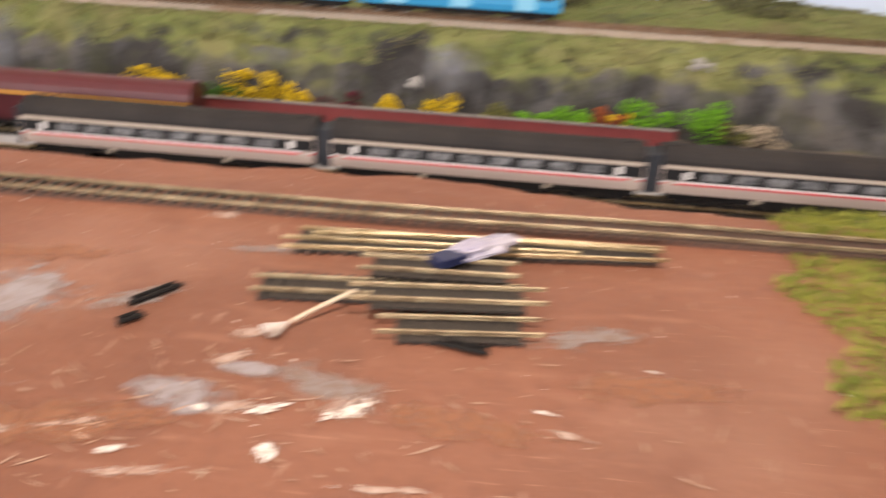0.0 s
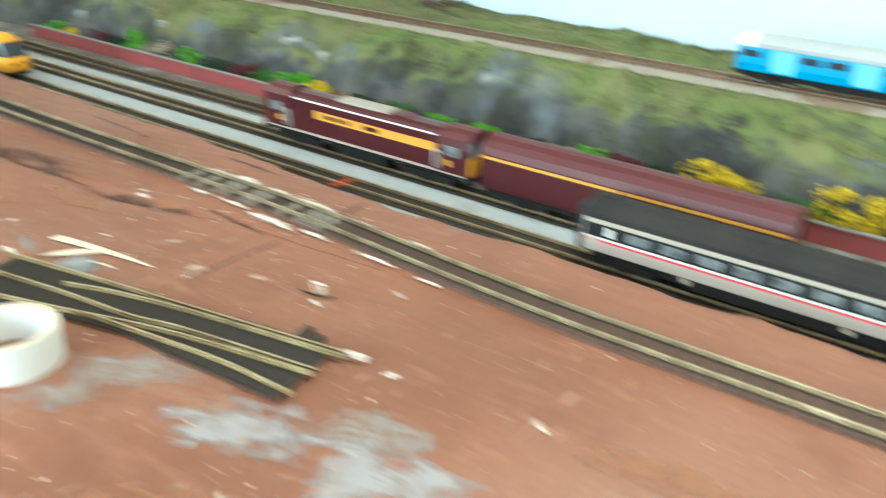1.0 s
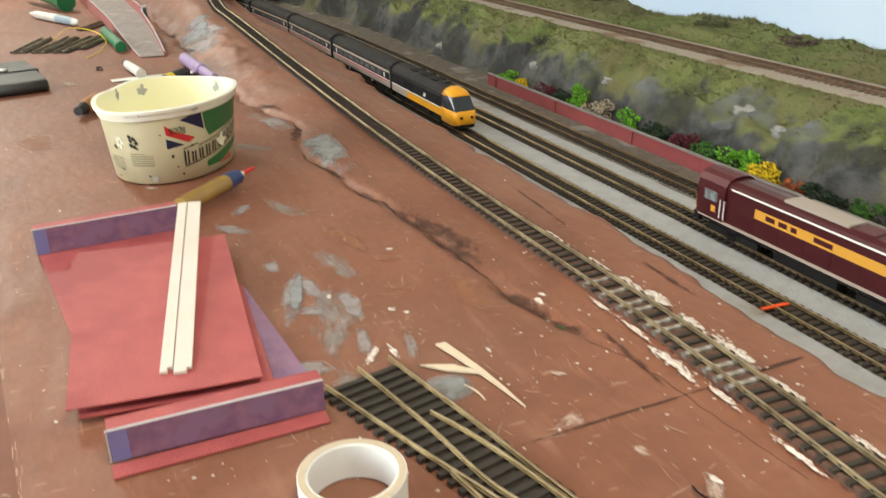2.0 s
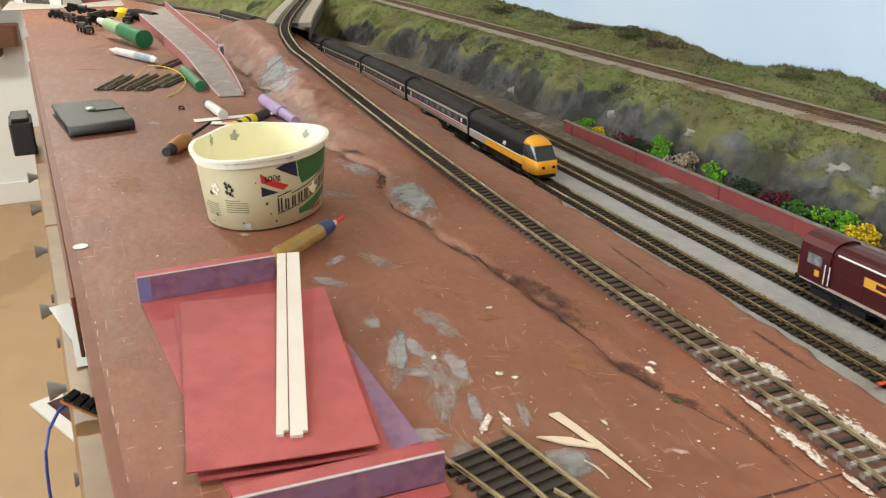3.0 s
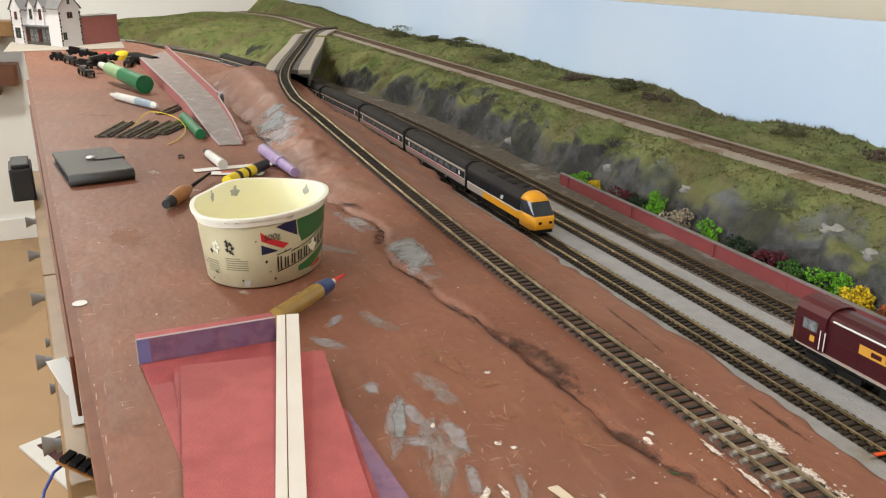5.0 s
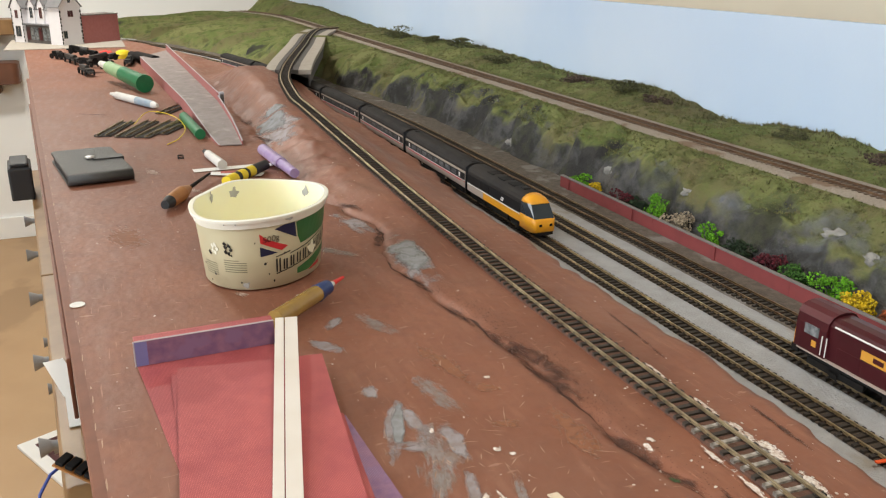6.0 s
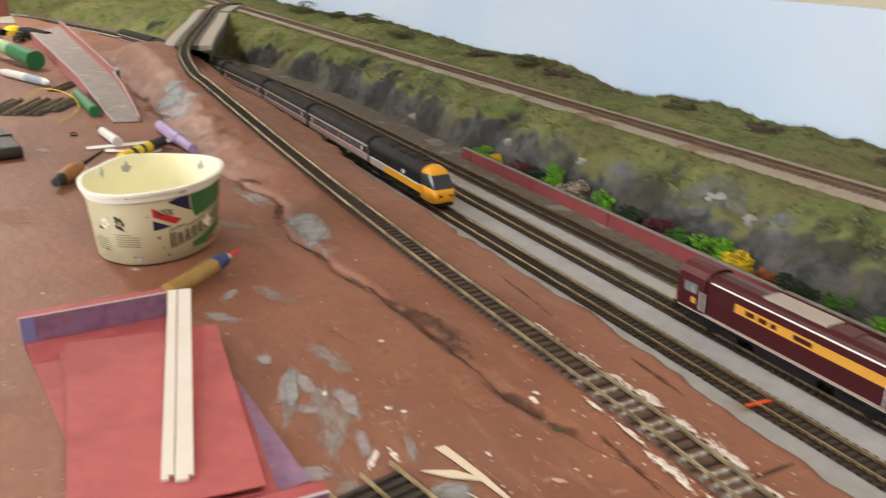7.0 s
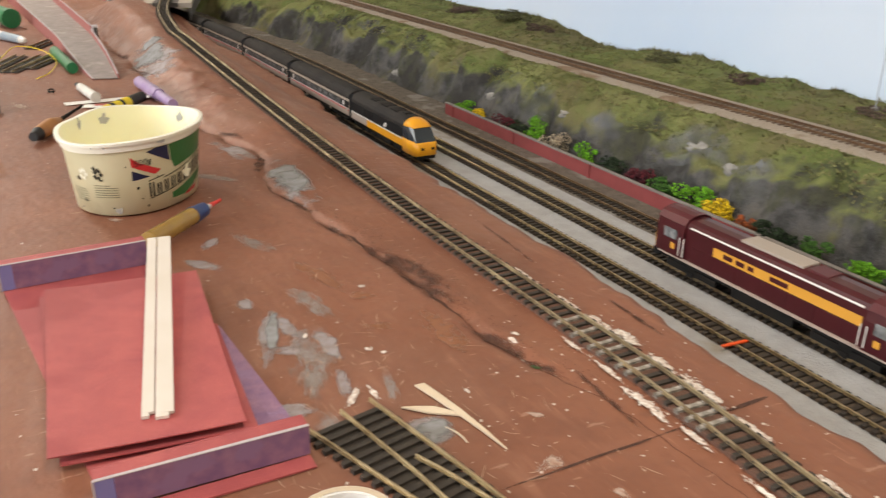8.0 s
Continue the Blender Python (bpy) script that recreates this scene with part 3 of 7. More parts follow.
structure("ground", bed_under(spline(SINGLE, 260)[0], 0.0142, 0.0008), BED_DARK, "dark strip under the single track", "trackbed")
railway_track(SINGLE, "single track climbing to the bridge, pinned on brown board", RAIL_DULL, (-1.6, 1.2), gauge=0.0182, pitch=0.0104, glued=(-0.035, 0.13))

# ---------------------------------------------------------------- trains
BEIGE = mat("beige_coach_paint", (0.42, 0.345, 0.30), 0.5, second=(0.35, 0.28, 0.24), scale=30, amount=0.4)
BLACK_BAND = mat("dark_window_band", (0.008, 0.008, 0.009), 0.6, spec=0.25)
CREAM_LINE = mat("cream_lining", (0.40, 0.35, 0.28), 0.6)
RED_LINE = mat("red_lining", (0.55, 0.035, 0.05), 0.45)
WHITE_LINE = mat("white_lining", (0.72, 0.70, 0.68), 0.5)
COACH_ROOF = mat("dark_grey_roof", (0.020, 0.018, 0.018), 0.75, spec=0.2, second=(0.036, 0.032, 0.029), scale=25, amount=0.6)
UNDER = mat("black_underframe", (0.009, 0.008, 0.008), 0.8, spec=0.2, second=(0.018, 0.016, 0.014), scale=90)
GANGWAY = mat("blue_black_gangway", (0.013, 0.016, 0.022), 0.75, second=(0.03, 0.036, 0.044), scale=120)
WHEEL = mat("dull_steel_wheel", (0.20, 0.18, 0.16), 0.45, 0.8)
PANE = mat("coach_glazing", (0.075, 0.08, 0.085), 0.12, second=(0.40, 0.41, 0.42), scale=150, amount=0.5)
DARK_GLASS = mat("dark_windscreen", (0.03, 0.04, 0.05), 0.08, coat=0.3)
YELLOW = mat("warning_yellow_paint", (0.80, 0.36, 0.015), 0.42, second=(0.70, 0.29, 0.01), scale=60)
MAROON = mat("maroon_paint", (0.056, 0.0065, 0.010), 0.32, second=(0.042, 0.005, 0.008), scale=40, amount=0.6)
MAROON_ROOF = mat("maroon_roof_paint", (0.080, 0.012, 0.016), 0.45, second=(0.060, 0.009, 0.012), scale=35)
GOLD = mat("gold_stripe_paint", (0.62, 0.30, 0.04), 0.42)
BLUE = mat("bright_blue_paint", (0.01, 0.26, 0.52), 0.42, second=(0.008, 0.21, 0.45), scale=40)
PALE_BLUE = mat("pale_blue_door_paint", (0.16, 0.46, 0.66), 0.45)
LIGHT_ROOF = mat("light_grey_roof", (0.36, 0.365, 0.38), 0.6, second=(0.29, 0.29, 0.30), scale=30)
OFFWHITE = mat("off_white_paint", (0.70, 0.66, 0.56), 0.5)
GREY_PANEL = mat("grey_roof_panel", (0.34, 0.29, 0.25), 0.6)

BODY_HALF = ((0.0168, 0.0125), (0.0180, 0.0190), (0.0180, 0.0365))
ROOF_HALF = ((0.0180, 0.0365), (0.0172, 0.0402), (0.0148, 0.0440), (0.0105, 0.0470), (0.0052, 0.0485), (0.0, 0.0489))


def mirrored(half):
    return [(-y, z) for y, z in half] + [(y, z) for y, z in reversed(half) if y > 1e-6]


def bogie(parent, x, wheelbase=0.034, w=0.0155):
    b = part("bogie", boxes((x - wheelbase * 0.72, -w, 0.0035, x + wheelbase * 0.72, -w + 0.003, 0.0085), (x - wheelbase * 0.72, w - 0.003, 0.0035, x + wheelbase * 0.72, w, 0.0085),
                            (x - 0.006, -w, 0.003, x + 0.006, w, 0.010), (x - 0.004, -w - 0.0008, 0.002, x + 0.004, -w, 0.006), bevel=0.0004), UNDER, parent)
    for s in (-1, 1):
        bm = bmesh.new()
        for y in (-GAUGE / 2 - 0.0005, GAUGE / 2 + 0.0005):
            cyl(bm, (x + s * wheelbase / 2, y - 0.0012, 0.0062), (x + s * wheelbase / 2, y + 0.0012, 0.0062), 0.0062, seg=18)
        cyl(bm, (x + s * wheelbase / 2, -0.009, 0.0062), (x + s * wheelbase / 2, 0.009, 0.0062), 0.001, seg=6)
        part("wheelset", bm, WHEEL, b)
    return b


def passenger_coach(m, label):
    """Air-conditioned coach: beige sides, dark window band, eight large windows between end vestibules."""
    L = 0.287
    h = L / 2
    t = thing("passenger_coach", m @ Matrix.Diagonal((1, 1.05, 1.13, 1)), label, "model coach", "coaches of the long train")
    part("body", loft([[(x, y, z) for y, z in mirrored(BODY_HALF)] for x in (-h, h)]), BEIGE, t)
    part("roof", loft([[(x, y, z) for y, z in mirrored(((0.0176, 0.0366),) + ROOF_HALF[1:])] for x in (-h, -h + 0.001, h - 0.001, h)]), COACH_ROOF, t, "dark grey ribbed roof")
    for s in (-1, 1):
        y0, y1 = sorted((s * 0.0178, s * 0.01825))
        part("window_band", boxes((-h + 0.001, y0, 0.0238, h - 0.001, y1, 0.0335)), BLACK_BAND, t, "dark grey window band")
        part("red_stripe", boxes((-h + 0.001, y0, 0.0206, h - 0.001, y1, 0.0223)), RED_LINE, t, "thin red stripe")
        part("white_stripe", boxes((-h + 0.001, y0, 0.0223, h - 0.001, y1, 0.0238)), WHITE_LINE, t, "thin white stripe")
        part("cantrail", boxes((-h + 0.001, y0, 0.0342, h - 0.001, y1, 0.0360)), CREAM_LINE, t, "cream cantrail line")
        for k in range(8):
            x = (k - 3.5) * 0.0276
            y2, y3 = sorted((s * 0.0181, s * 0.0186))
            part("window", boxes((x - 0.0095, y2, 0.0254, x + 0.0095, y3, 0.0318), bevel=0.0002), PANE, t)
        for x in (-h + 0.0225, h - 0.0225):
            part("small_window", boxes((x - 0.0028, y2, 0.0256, x + 0.0028, y3, 0.0318)), WHITE_LINE, t, "frosted lavatory window")
        for x in (-h + 0.009, h - 0.009):
            part("door", boxes((x - 0.0045, min(s * 0.0178, s * 0.0184), 0.0140, x + 0.0045, max(s * 0.0178, s * 0.0184), 0.0236), bevel=0.0002), BEIGE, t)
    for x in (-h - 0.0078, h + 0.0078):
        part("gangway", boxes((min(x, x + (0.0072 if x < 0 else -0.0072)), -0.0125, 0.010, max(x, x + (0.0072 if x < 0 else -0.0072)), 0.0125, 0.042), bevel=0.0008), GANGWAY, t, "dark corridor connection")
    part("end_panel", boxes((-h - 0.0006, -0.0174, 0.0125, -h - 0.0001, 0.0174, 0.044)), GANGWAY, t, "dark coach end")
    part("end_panel", boxes((h + 0.0001, -0.0174, 0.0125, h + 0.0006, 0.0174, 0.044)), GANGWAY, t, "dark coach end")
    part("underframe", boxes((-h + 0.006, -0.014, 0.006, h - 0.006, 0.014, 0.0128), (-0.055, -0.016, 0.0045, 0.055, 0.016, 0.0125), bevel=0.0006), UNDER, t)
    for x in (-0.06, 0.055):
        part("vent_box", boxes((x, -0.017, 0.0085, x + 0.006, -0.0162, 0.0118)), CREAM_LINE, t, "small pale equipment cover")
    for k in range(5):
        x = (k - 2) * 0.056
        part("roof_rib", boxes((x - 0.0004, -0.0135, 0.0445, x + 0.0004, 0.0135, 0.0462)), COACH_ROOF, t)
    for x in (-h + 0.012, h - 0.012):
        part("roof_vent", boxes((x - 0.006, -0.004, 0.0484, x + 0.006, 0.004, 0.0496), bevel=0.0003), COACH_ROOF, t)
    bogie(t, -0.105)
    bogie(t, 0.105)
    return t


def power_car(m):
    """Streamlined diesel power car: yellow cab and lower sides, dark upper sides."""
    L = 0.226
    h = L / 2
    t = thing("power_car", m @ Matrix.Diagonal((1, 1.05, 1.13, 1)), "high-speed power car with yellow nose and dark upper sides", "model locomotive")
    nose = h - 0.040
    part("body", loft([[(x, y, z) for y, z in mirrored(BODY_HALF)] for x in (-h, nose)]), BLACK_BAND, t, "dark grey body side")
    part("roof", loft([[(x, y, z) for y, z in mirrored(((0.0176, 0.0366),) + ROOF_HALF[1:])] for x in (-h, nose)]), COACH_ROOF, t)
    for s in (-1, 1):
        y0, y1 = sorted((s * 0.0172, s * 0.0184))
        part("side_band", boxes((-h + 0.062, y0, 0.0130, nose, y1, 0.0222)), YELLOW, t, "yellow lower side")
        part("side_band", boxes((-h + 0.001, y0, 0.0130, -h + 0.062, y1, 0.0222)), BEIGE, t, "beige lower side")
        part("white_stripe", boxes((-h + 0.001, y0, 0.0222, nose, y1, 0.0236)), WHITE_LINE, t, "white stripe")
        part("grille", boxes((-h + 0.050, y0, 0.0250, -h + 0.082, y1, 0.0345), bevel=0.0003), UNDER, t, "black louvred grille")
        part("emblem", boxes((0.010, y0, 0.0262, 0.018, y1 + (0.0001 if s > 0 else 0), 0.0282), (0.012, y0, 0.0290, 0.020, y1, 0.0310)), WHITE_LINE, t, "white emblem")
    # cab: lower nose, windscreen and roof dome
    def ring(x, w, z0, z1, top):
        return [(x, -w, z0), (x, w, z0), (x, w, z1), (x, w * top, z1 + 0.0001), (x, -w * top, z1 + 0.0001), (x, -w, z1)]
    part("nose", loft([ring(nose, 0.0182, 0.0080, 0.0252, 0.98), ring(nose + 0.018, 0.0180, 0.0072, 0.0250, 0.98), ring(nose + 0.031, 0.0166, 0.0070, 0.0245, 0.98),
                       ring(nose + 0.038, 0.0142, 0.0075, 0.0235, 0.96), ring(nose + 0.040, 0.0118, 0.0085, 0.0222, 0.9)]), YELLOW, t, "yellow nose", True)
    ws = [[(nose, -0.0180, 0.0250), (nose, 0.0180, 0.0250), (nose, 0.0172, 0.0400), (nose, -0.0172, 0.0400)],
          [(nose + 0.020, -0.0176, 0.0249), (nose + 0.020, 0.0176, 0.0249), (nose + 0.016, 0.0158, 0.0402), (nose + 0.016, -0.0158, 0.0402)],
          [(nose + 0.036, -0.0145, 0.0238), (nose + 0.036, 0.0145, 0.0238), (nose + 0.0225, 0.0130, 0.0400), (nose + 0.0225, -0.0130, 0.0400)]]
    part("windscreen", loft(ws), DARK_GLASS, t, "dark wrap-round windscreen")
    half = ((0.0172, 0.0398), (0.0146, 0.0440), (0.0100, 0.0470), (0.0050, 0.0485), (0.0, 0.0489))
    def dome(x, w, zt):
        return [(x, y * w, 0.0398 + (z - 0.0398) * zt) for y, z in mirrored(half)]
    part("cab_roof", loft([dome(nose, 1.0, 1.0), dome(nose + 0.010, 0.97, 0.9), dome(nose + 0.018, 0.88, 0.62), dome(nose + 0.0245, 0.76, 0.12)]), YELLOW, t, "yellow cab roof", True)
    for y in (-0.009, 0.006):
        part("headlight", boxes((nose + 0.0385, y, 0.0150, nose + 0.0408, y + 0.004, 0.0182), bevel=0.0004), UNDER, t, "dark recessed headlight cluster")
    part("buffer_beam", boxes((nose + 0.030, -0.0125, 0.0035, nose + 0.0385, 0.0125, 0.0078), bevel=0.0006), UNDER, t)
    for x in (-0.05, -0.012, 0.022):
        part("roof_grille", boxes((x - 0.010, -0.0085, 0.0470, x + 0.010, 0.0085, 0.0492), bevel=0.0004), UNDER, t)
    part("exhaust", boxes((0.045, -0.005, 0.0480, 0.056, 0.005, 0.0506), bevel=0.0006), COACH_ROOF, t)
    part("gangway", boxes((-h - 0.004, -0.0075, 0.011, -h, 0.0075, 0.040), bevel=0.0008), GANGWAY, t)
    part("underframe", boxes((-h + 0.004, -0.014, 0.005, nose + 0.02, 0.014, 0.0130), (-0.03, -0.016, 0.0042, 0.03, 0.016, 0.0126), bevel=0.0005), UNDER, t)
    bogie(t, -0.075)
    bogie(t, 0.066)
    return t


def freight_loco(m):
    """Hood-type diesel in maroon with a gold band and a cab at each end."""
    L = 0.252
    h = L / 2
    t = thing("diesel_locomotive", m, "maroon diesel locomotive with gold band and yellow cab front", "model locomotive")
    hood = ((0.0150, 0.0130), (0.0150, 0.0385), (0.0128, 0.0420), (0.0080, 0.0440), (0.0, 0.0446))
    part("hood", loft([[(x, y, z) for y, z in mirrored(hood)] for x in (-h + 0.034, h - 0.034)]), MAROON, t, "maroon engine hood")
    part("roof_panel", boxes((-0.035, -0.0095, 0.0436, 0.028, 0.0095, 0.0456), bevel=0.0004), GREY_PANEL, t, "grey-brown roof grille")
    part("roof_panel", boxes((0.032, -0.0085, 0.0436, 0.050, 0.0085, 0.0452), bevel=0.0004), MAROON_ROOF, t)
    cab = ((0.0175, 0.0130), (0.0178, 0.0330), (0.0165, 0.0395), (0.0125, 0.0438), (0.0070, 0.0458), (0.0, 0.0464))
    for e in (-1, 1):
        xs = (e * (h - 0.034), e * (h - 0.006), e * h)
        c = part("cab", loft([[(x, y * w, z) for y, z in mirrored(cab)] for x, w in zip(xs, (1.0, 1.0, 0.97))]), MAROON, t, "maroon cab")
        part("cab_roof", loft([[(x, y, z + 0.0003) for y, z in mirrored(cab[2:])] for x in (e * (h - 0.034), e * (h + 0.0008))]), MAROON_ROOF, c)
        for s in (-1, 1):
            y0, y1 = sorted((s * 0.0172, s * 0.0181))
            part("side_window", boxes((min(xs[0] + e * 0.008, xs[0] + e * 0.024), y0, 0.0262, max(xs[0] + e * 0.008, xs[0] + e * 0.024), y1, 0.0340), bevel=0.0003), PANE, c, "grey cab side window")
            for dx in (-0.002, 0.003):
                part("handrail", tube([(xs[0] + e * dx, s * 0.0188, 0.0155), (xs[0] + e * dx, s * 0.0188, 0.0300)], 0.0005, 6), WHITE_LINE, c, "white grab rail")
            part("emblem", boxes((xs[0] + e * 0.012 - 0.0025, y0, 0.0185, xs[0] + e * 0.012 + 0.0025, y1, 0.0230)), GOLD, c, "small gold badge")
        x0, x1 = sorted((e * (h - 0.0005), e * (h + 0.0012)))
        part("front_panel", boxes((x0, -0.0165, 0.0135, x1, 0.0165, 0.0268), bevel=0.0004), YELLOW, c, "yellow cab front")
        for y in (-0.0150, 0.0012):
            part("windscreen", boxes((x0, y, 0.0278, x1, y + 0.0138, 0.0375), bevel=0.0004), PANE, c)
        part("buffer_beam", boxes((min(e * (h - 0.004), e * (h + 0.004)), -0.0155, 0.0070, max(e * (h - 0.004), e * (h + 0.004)), 0.0155, 0.0128), bevel=0.0005), UNDER, t)
    for s in (-1, 1):
        y0, y1 = sorted((s * 0.0146, s * 0.0153))
        part("gold_band", boxes((-h + 0.068, y0, 0.0262, h - 0.038, y1, 0.0330)), GOLD, t, "gold band with dark lettering")
        y2, y3 = sorted((s * 0.0150, s * 0.01555))
        for x, w in ((-h + 0.080, 0.010), (-h + 0.094, 0.009), (-h + 0.107, 0.006), (-h + 0.130, 0.018)):
            part("lettering_bar", boxes((x, y2, 0.0280, x + w, y3, 0.0314)), MAROON, t, "plain dark bar of lettering")
        part("handrail", tube([(-h + 0.040, s * 0.0160, 0.0398), (h - 0.038, s * 0.0160, 0.0398)], 0.0007, 6), WHITE_LINE, t, "pale roof-edge rail")
        part("sill", boxes((-h + 0.004, min(s * 0.0150, s * 0.0180), 0.0122, h - 0.004, max(s * 0.0150, s * 0.0180), 0.0132)), BEIGE, t, "pale frame edge")
        for k in range(7):
            x = -0.082 + k * 0.0265
            part("hood_door", boxes((x, y0, 0.0145, x + 0.0245, y1 + (-0.0002 if s > 0 else 0.0), 0.0255), bevel=0.0002), MAROON, t)
    part("underframe", boxes((-h + 0.006, -0.0165, 0.0095, h - 0.006, 0.0165, 0.0128), (-0.032, -0.0155, 0.0030, 0.032, 0.0155, 0.0100), bevel=0.0006), UNDER, t)
    bogie(t, -0.080, 0.042, 0.0160)
    bogie(t, 0.080, 0.042, 0.0160)
    return t


def parcels_van(m):
    L = 0.262
    h = L / 2
    t = thing("parcels_van", m, "plain maroon van with a thin gold line", "model wagon")
    prof = ((0.0172, 0.0100), (0.0180, 0.0180), (0.0180, 0.0350))
    part("body", loft([[(x, y, z) for y, z in mirrored(prof)] for x in (-h, h)]), MAROON, t)
    roof = ((0.0182, 0.0352), (0.0168, 0.0405), (0.0128, 0.0450), (0.0068, 0.0473), (0.0, 0.0480))
    part("roof", loft([[(x, y, z) for y, z in mirrored(roof)] for x in (-h, h)]), MAROON_ROOF, t, "maroon curved roof", False)
    for s in (-1, 1):
        y0, y1 = sorted((s * 0.0176, s * 0.0184))
        for a, b in ((-h + 0.001, -0.002), (0.001, h - 0.001)):
            part("gold_line", boxes((a, y0, 0.0322, b, y1, 0.0342)), GOLD, t, "thin gold line")
            part("sliding_door", boxes((a + 0.002, y0, 0.0120, b - 0.001, y1 + (-0.0003 if s > 0 else 0), 0.0318), bevel=0.0002), MAROON, t)
        part("data_panel", boxes((-0.020, min(s * 0.0180, s * 0.0186), 0.0180, -0.008, max(s * 0.0180, s * 0.0186), 0.0205)), GREY_PANEL, t, "small pale data panel")
    part("underframe", boxes((-h + 0.003, -0.0150, 0.0060, h - 0.003, 0.0150, 0.0102), bevel=0.0005), UNDER, t)
    bogie(t, -0.088)
    bogie(t, 0.088)
    return t


def railcar(m, cab_end, label):
    """Diesel railcar in bright blue with light roof; a cab with an off-white top at one end."""
    L = 0.252
    h = L / 2
    t = thing("diesel_railcar", m, label, "model railcar", "blue railcars")
    body = ((0.0165, 0.0115), (0.0176, 0.0185), (0.0176, 0.0360))
    part("body", loft([[(x, y, z) for y, z in mirrored(body)] for x in (-h, h)]), BLUE, t)
    part("roof", loft([[(x, y, z) for y, z in mirrored(((0.0173, 0.0361),) + ROOF_HALF[1:])] for x in (-h + (0.016 if cab_end < 0 else 0), h)]), LIGHT_ROOF, t, "light grey roof")
    if cab_end:
        c = part("cab_roof", loft([[(x, y * w, 0.036 + (z - 0.036) * v) for y, z in mirrored(((0.0174, 0.0362),) + ROOF_HALF[1:])] for x, w, v in ((-h + 0.016, 1, 1), (-h + 0.004, 0.98, 0.95), (-h - 0.001, 0.9, 0.6))]), OFFWHITE, t, "off-white cab dome")
        for y in (-0.0158, -0.0050, 0.0058):
            part("windscreen", boxes((-h - 0.0012, y, 0.0262, -h + 0.0002, y + 0.0100, 0.0345), bevel=0.0003), DARK_GLASS, t)
        part("buffer_beam", boxes((-h - 0.003, -0.0145, 0.0070, -h + 0.002, 0.0145, 0.0112), bevel=0.0004), UNDER, t)
    for s in (-1, 1):
        y0, y1 = sorted((s * 0.0172, s * 0.0180))
        for x in (-0.078, 0.002, 0.082):
            part("door", boxes((x - 0.012, y0, 0.0130, x + 0.012, y1, 0.0352), bevel=0.0003), PALE_BLUE, t, "pale blue door")
        for x in (-0.112, -0.052, -0.026, 0.028, 0.054, 0.108):
            part("window", boxes((x - 0.0095, y0, 0.0262, x + 0.0095, y1, 0.0332), bevel=0.0003), DARK_GLASS, t)
    part("underframe", boxes((-h + 0.006, -0.0145, 0.0055, h - 0.006, 0.0145, 0.0118), (-0.04, -0.0155, 0.0042, 0.04, 0.0155, 0.0115), bevel=0.0006), UNDER, t)
    bogie(t, -0.085)
    bogie(t, 0.085)
    return t


RAIL_TOP = BED + 0.0005 + 0.0052


def on_line(x, n, z):
    """A vehicle's pose on the main line: its middle at x, turned with the bend."""
    a, b = along(x - 0.08, n), along(x + 0.08, n)
    c = (a + b) / 2
    return pose(c.x, c.y, z, 0, 0, math.degrees(math.atan2(b.y - a.y, b.x - a.x)))


first = passenger_coach(on_line(0.418, M1, RAIL_TOP), "beige and dark grey coach with red lining")
for x in (0.720, 1.022, 1.324):
    copy_thing(first, on_line(x, M1, RAIL_TOP))
power_car(on_line(-0.675, M1, RAIL_TOP))
for k in range(6):
    copy_thing(first, on_line(-0.675 - 0.119 - 0.147 - k * 0.303, M1, RAIL_TOP))
TALL = Matrix.Diagonal((1.08, 1.08, 1.28, 1.0))
freight_loco(on_line(-0.014, M2, RAIL_TOP) @ TALL)
parcels_van(on_line(0.277, M2, RAIL_TOP) @ TALL)
UP_TOP = UP_Z + 0.0022 + 0.0052
railcar(on_line(0.400, UPN, UP_TOP), -1, "bright blue railcar with off-white cab top and light roof")
railcar(on_line(0.662, UPN, UP_TOP), 0, "bright blue railcar coach with light grey roof")

# ---------------------------------------------------------------- scenery: bridge, wall, bushes
CARD_GREY = mat("grey_card", (0.40, 0.36, 0.31), 0.85, second=(0.30, 0.26, 0.22), scale=50, bump=0.1)
CARD_DARK = mat("dark_card", (0.10, 0.09, 0.085), 0.85, second=(0.06, 0.055, 0.05), scale=60)


def ribbon(path, lo, hi, thick, drop=0.0):
    """A slab that follows a path between two offsets to its side."""
    secs = []
    for i, p in enumerate(path):
        d = path[min(i + 1, len(path) - 1)] - path[max(i - 1, 0)]
        d = Vector((d.x, d.y, 0)).normalized()
        r = Vector((-d.y, d.x, 0))
        a, b = p + r * lo, p + r * hi
        z = p.z - drop
        secs.append([(a.x, a.y, z), (b.x, b.y, z), (b.x, b.y, z - thick), (a.x, a.y, z - thick)])
    return loft(secs)


bridge_path, _ = spline([(-1.788, 0.141, 0.0575), (-1.983, 0.199, 0.0605), (-2.395, 0.330, 0.062), (-2.742, 0.436, 0.063), (-2.981, 0.538, 0.064)], 28)
bridge = thing("railway_bridge", pose(0, 0, 0), "grey card bridge deck carrying the single track over the main line", "model bridge")
part("deck", ribbon(bridge_path, -0.030, 0.030, 0.010, 0.0004), CARD_DARK, bridge)
part("side_walk", ribbon(bridge_path, -0.062, -0.0302, 0.012, 0.0002), CARD_GREY, bridge, "light grey side strip")
part("side_walk", ribbon(bridge_path, 0.0302, 0.056, 0.012, 0.0002), CARD_GREY, bridge, "light grey side strip")
part("girder", ribbon(bridge_path, -0.060, -0.055, 0.030, 0.0122), CARD_DARK, bridge)
part("girder", ribbon(bridge_path, 0.050, 0.055, 0.030, 0.0122), CARD_DARK, bridge)

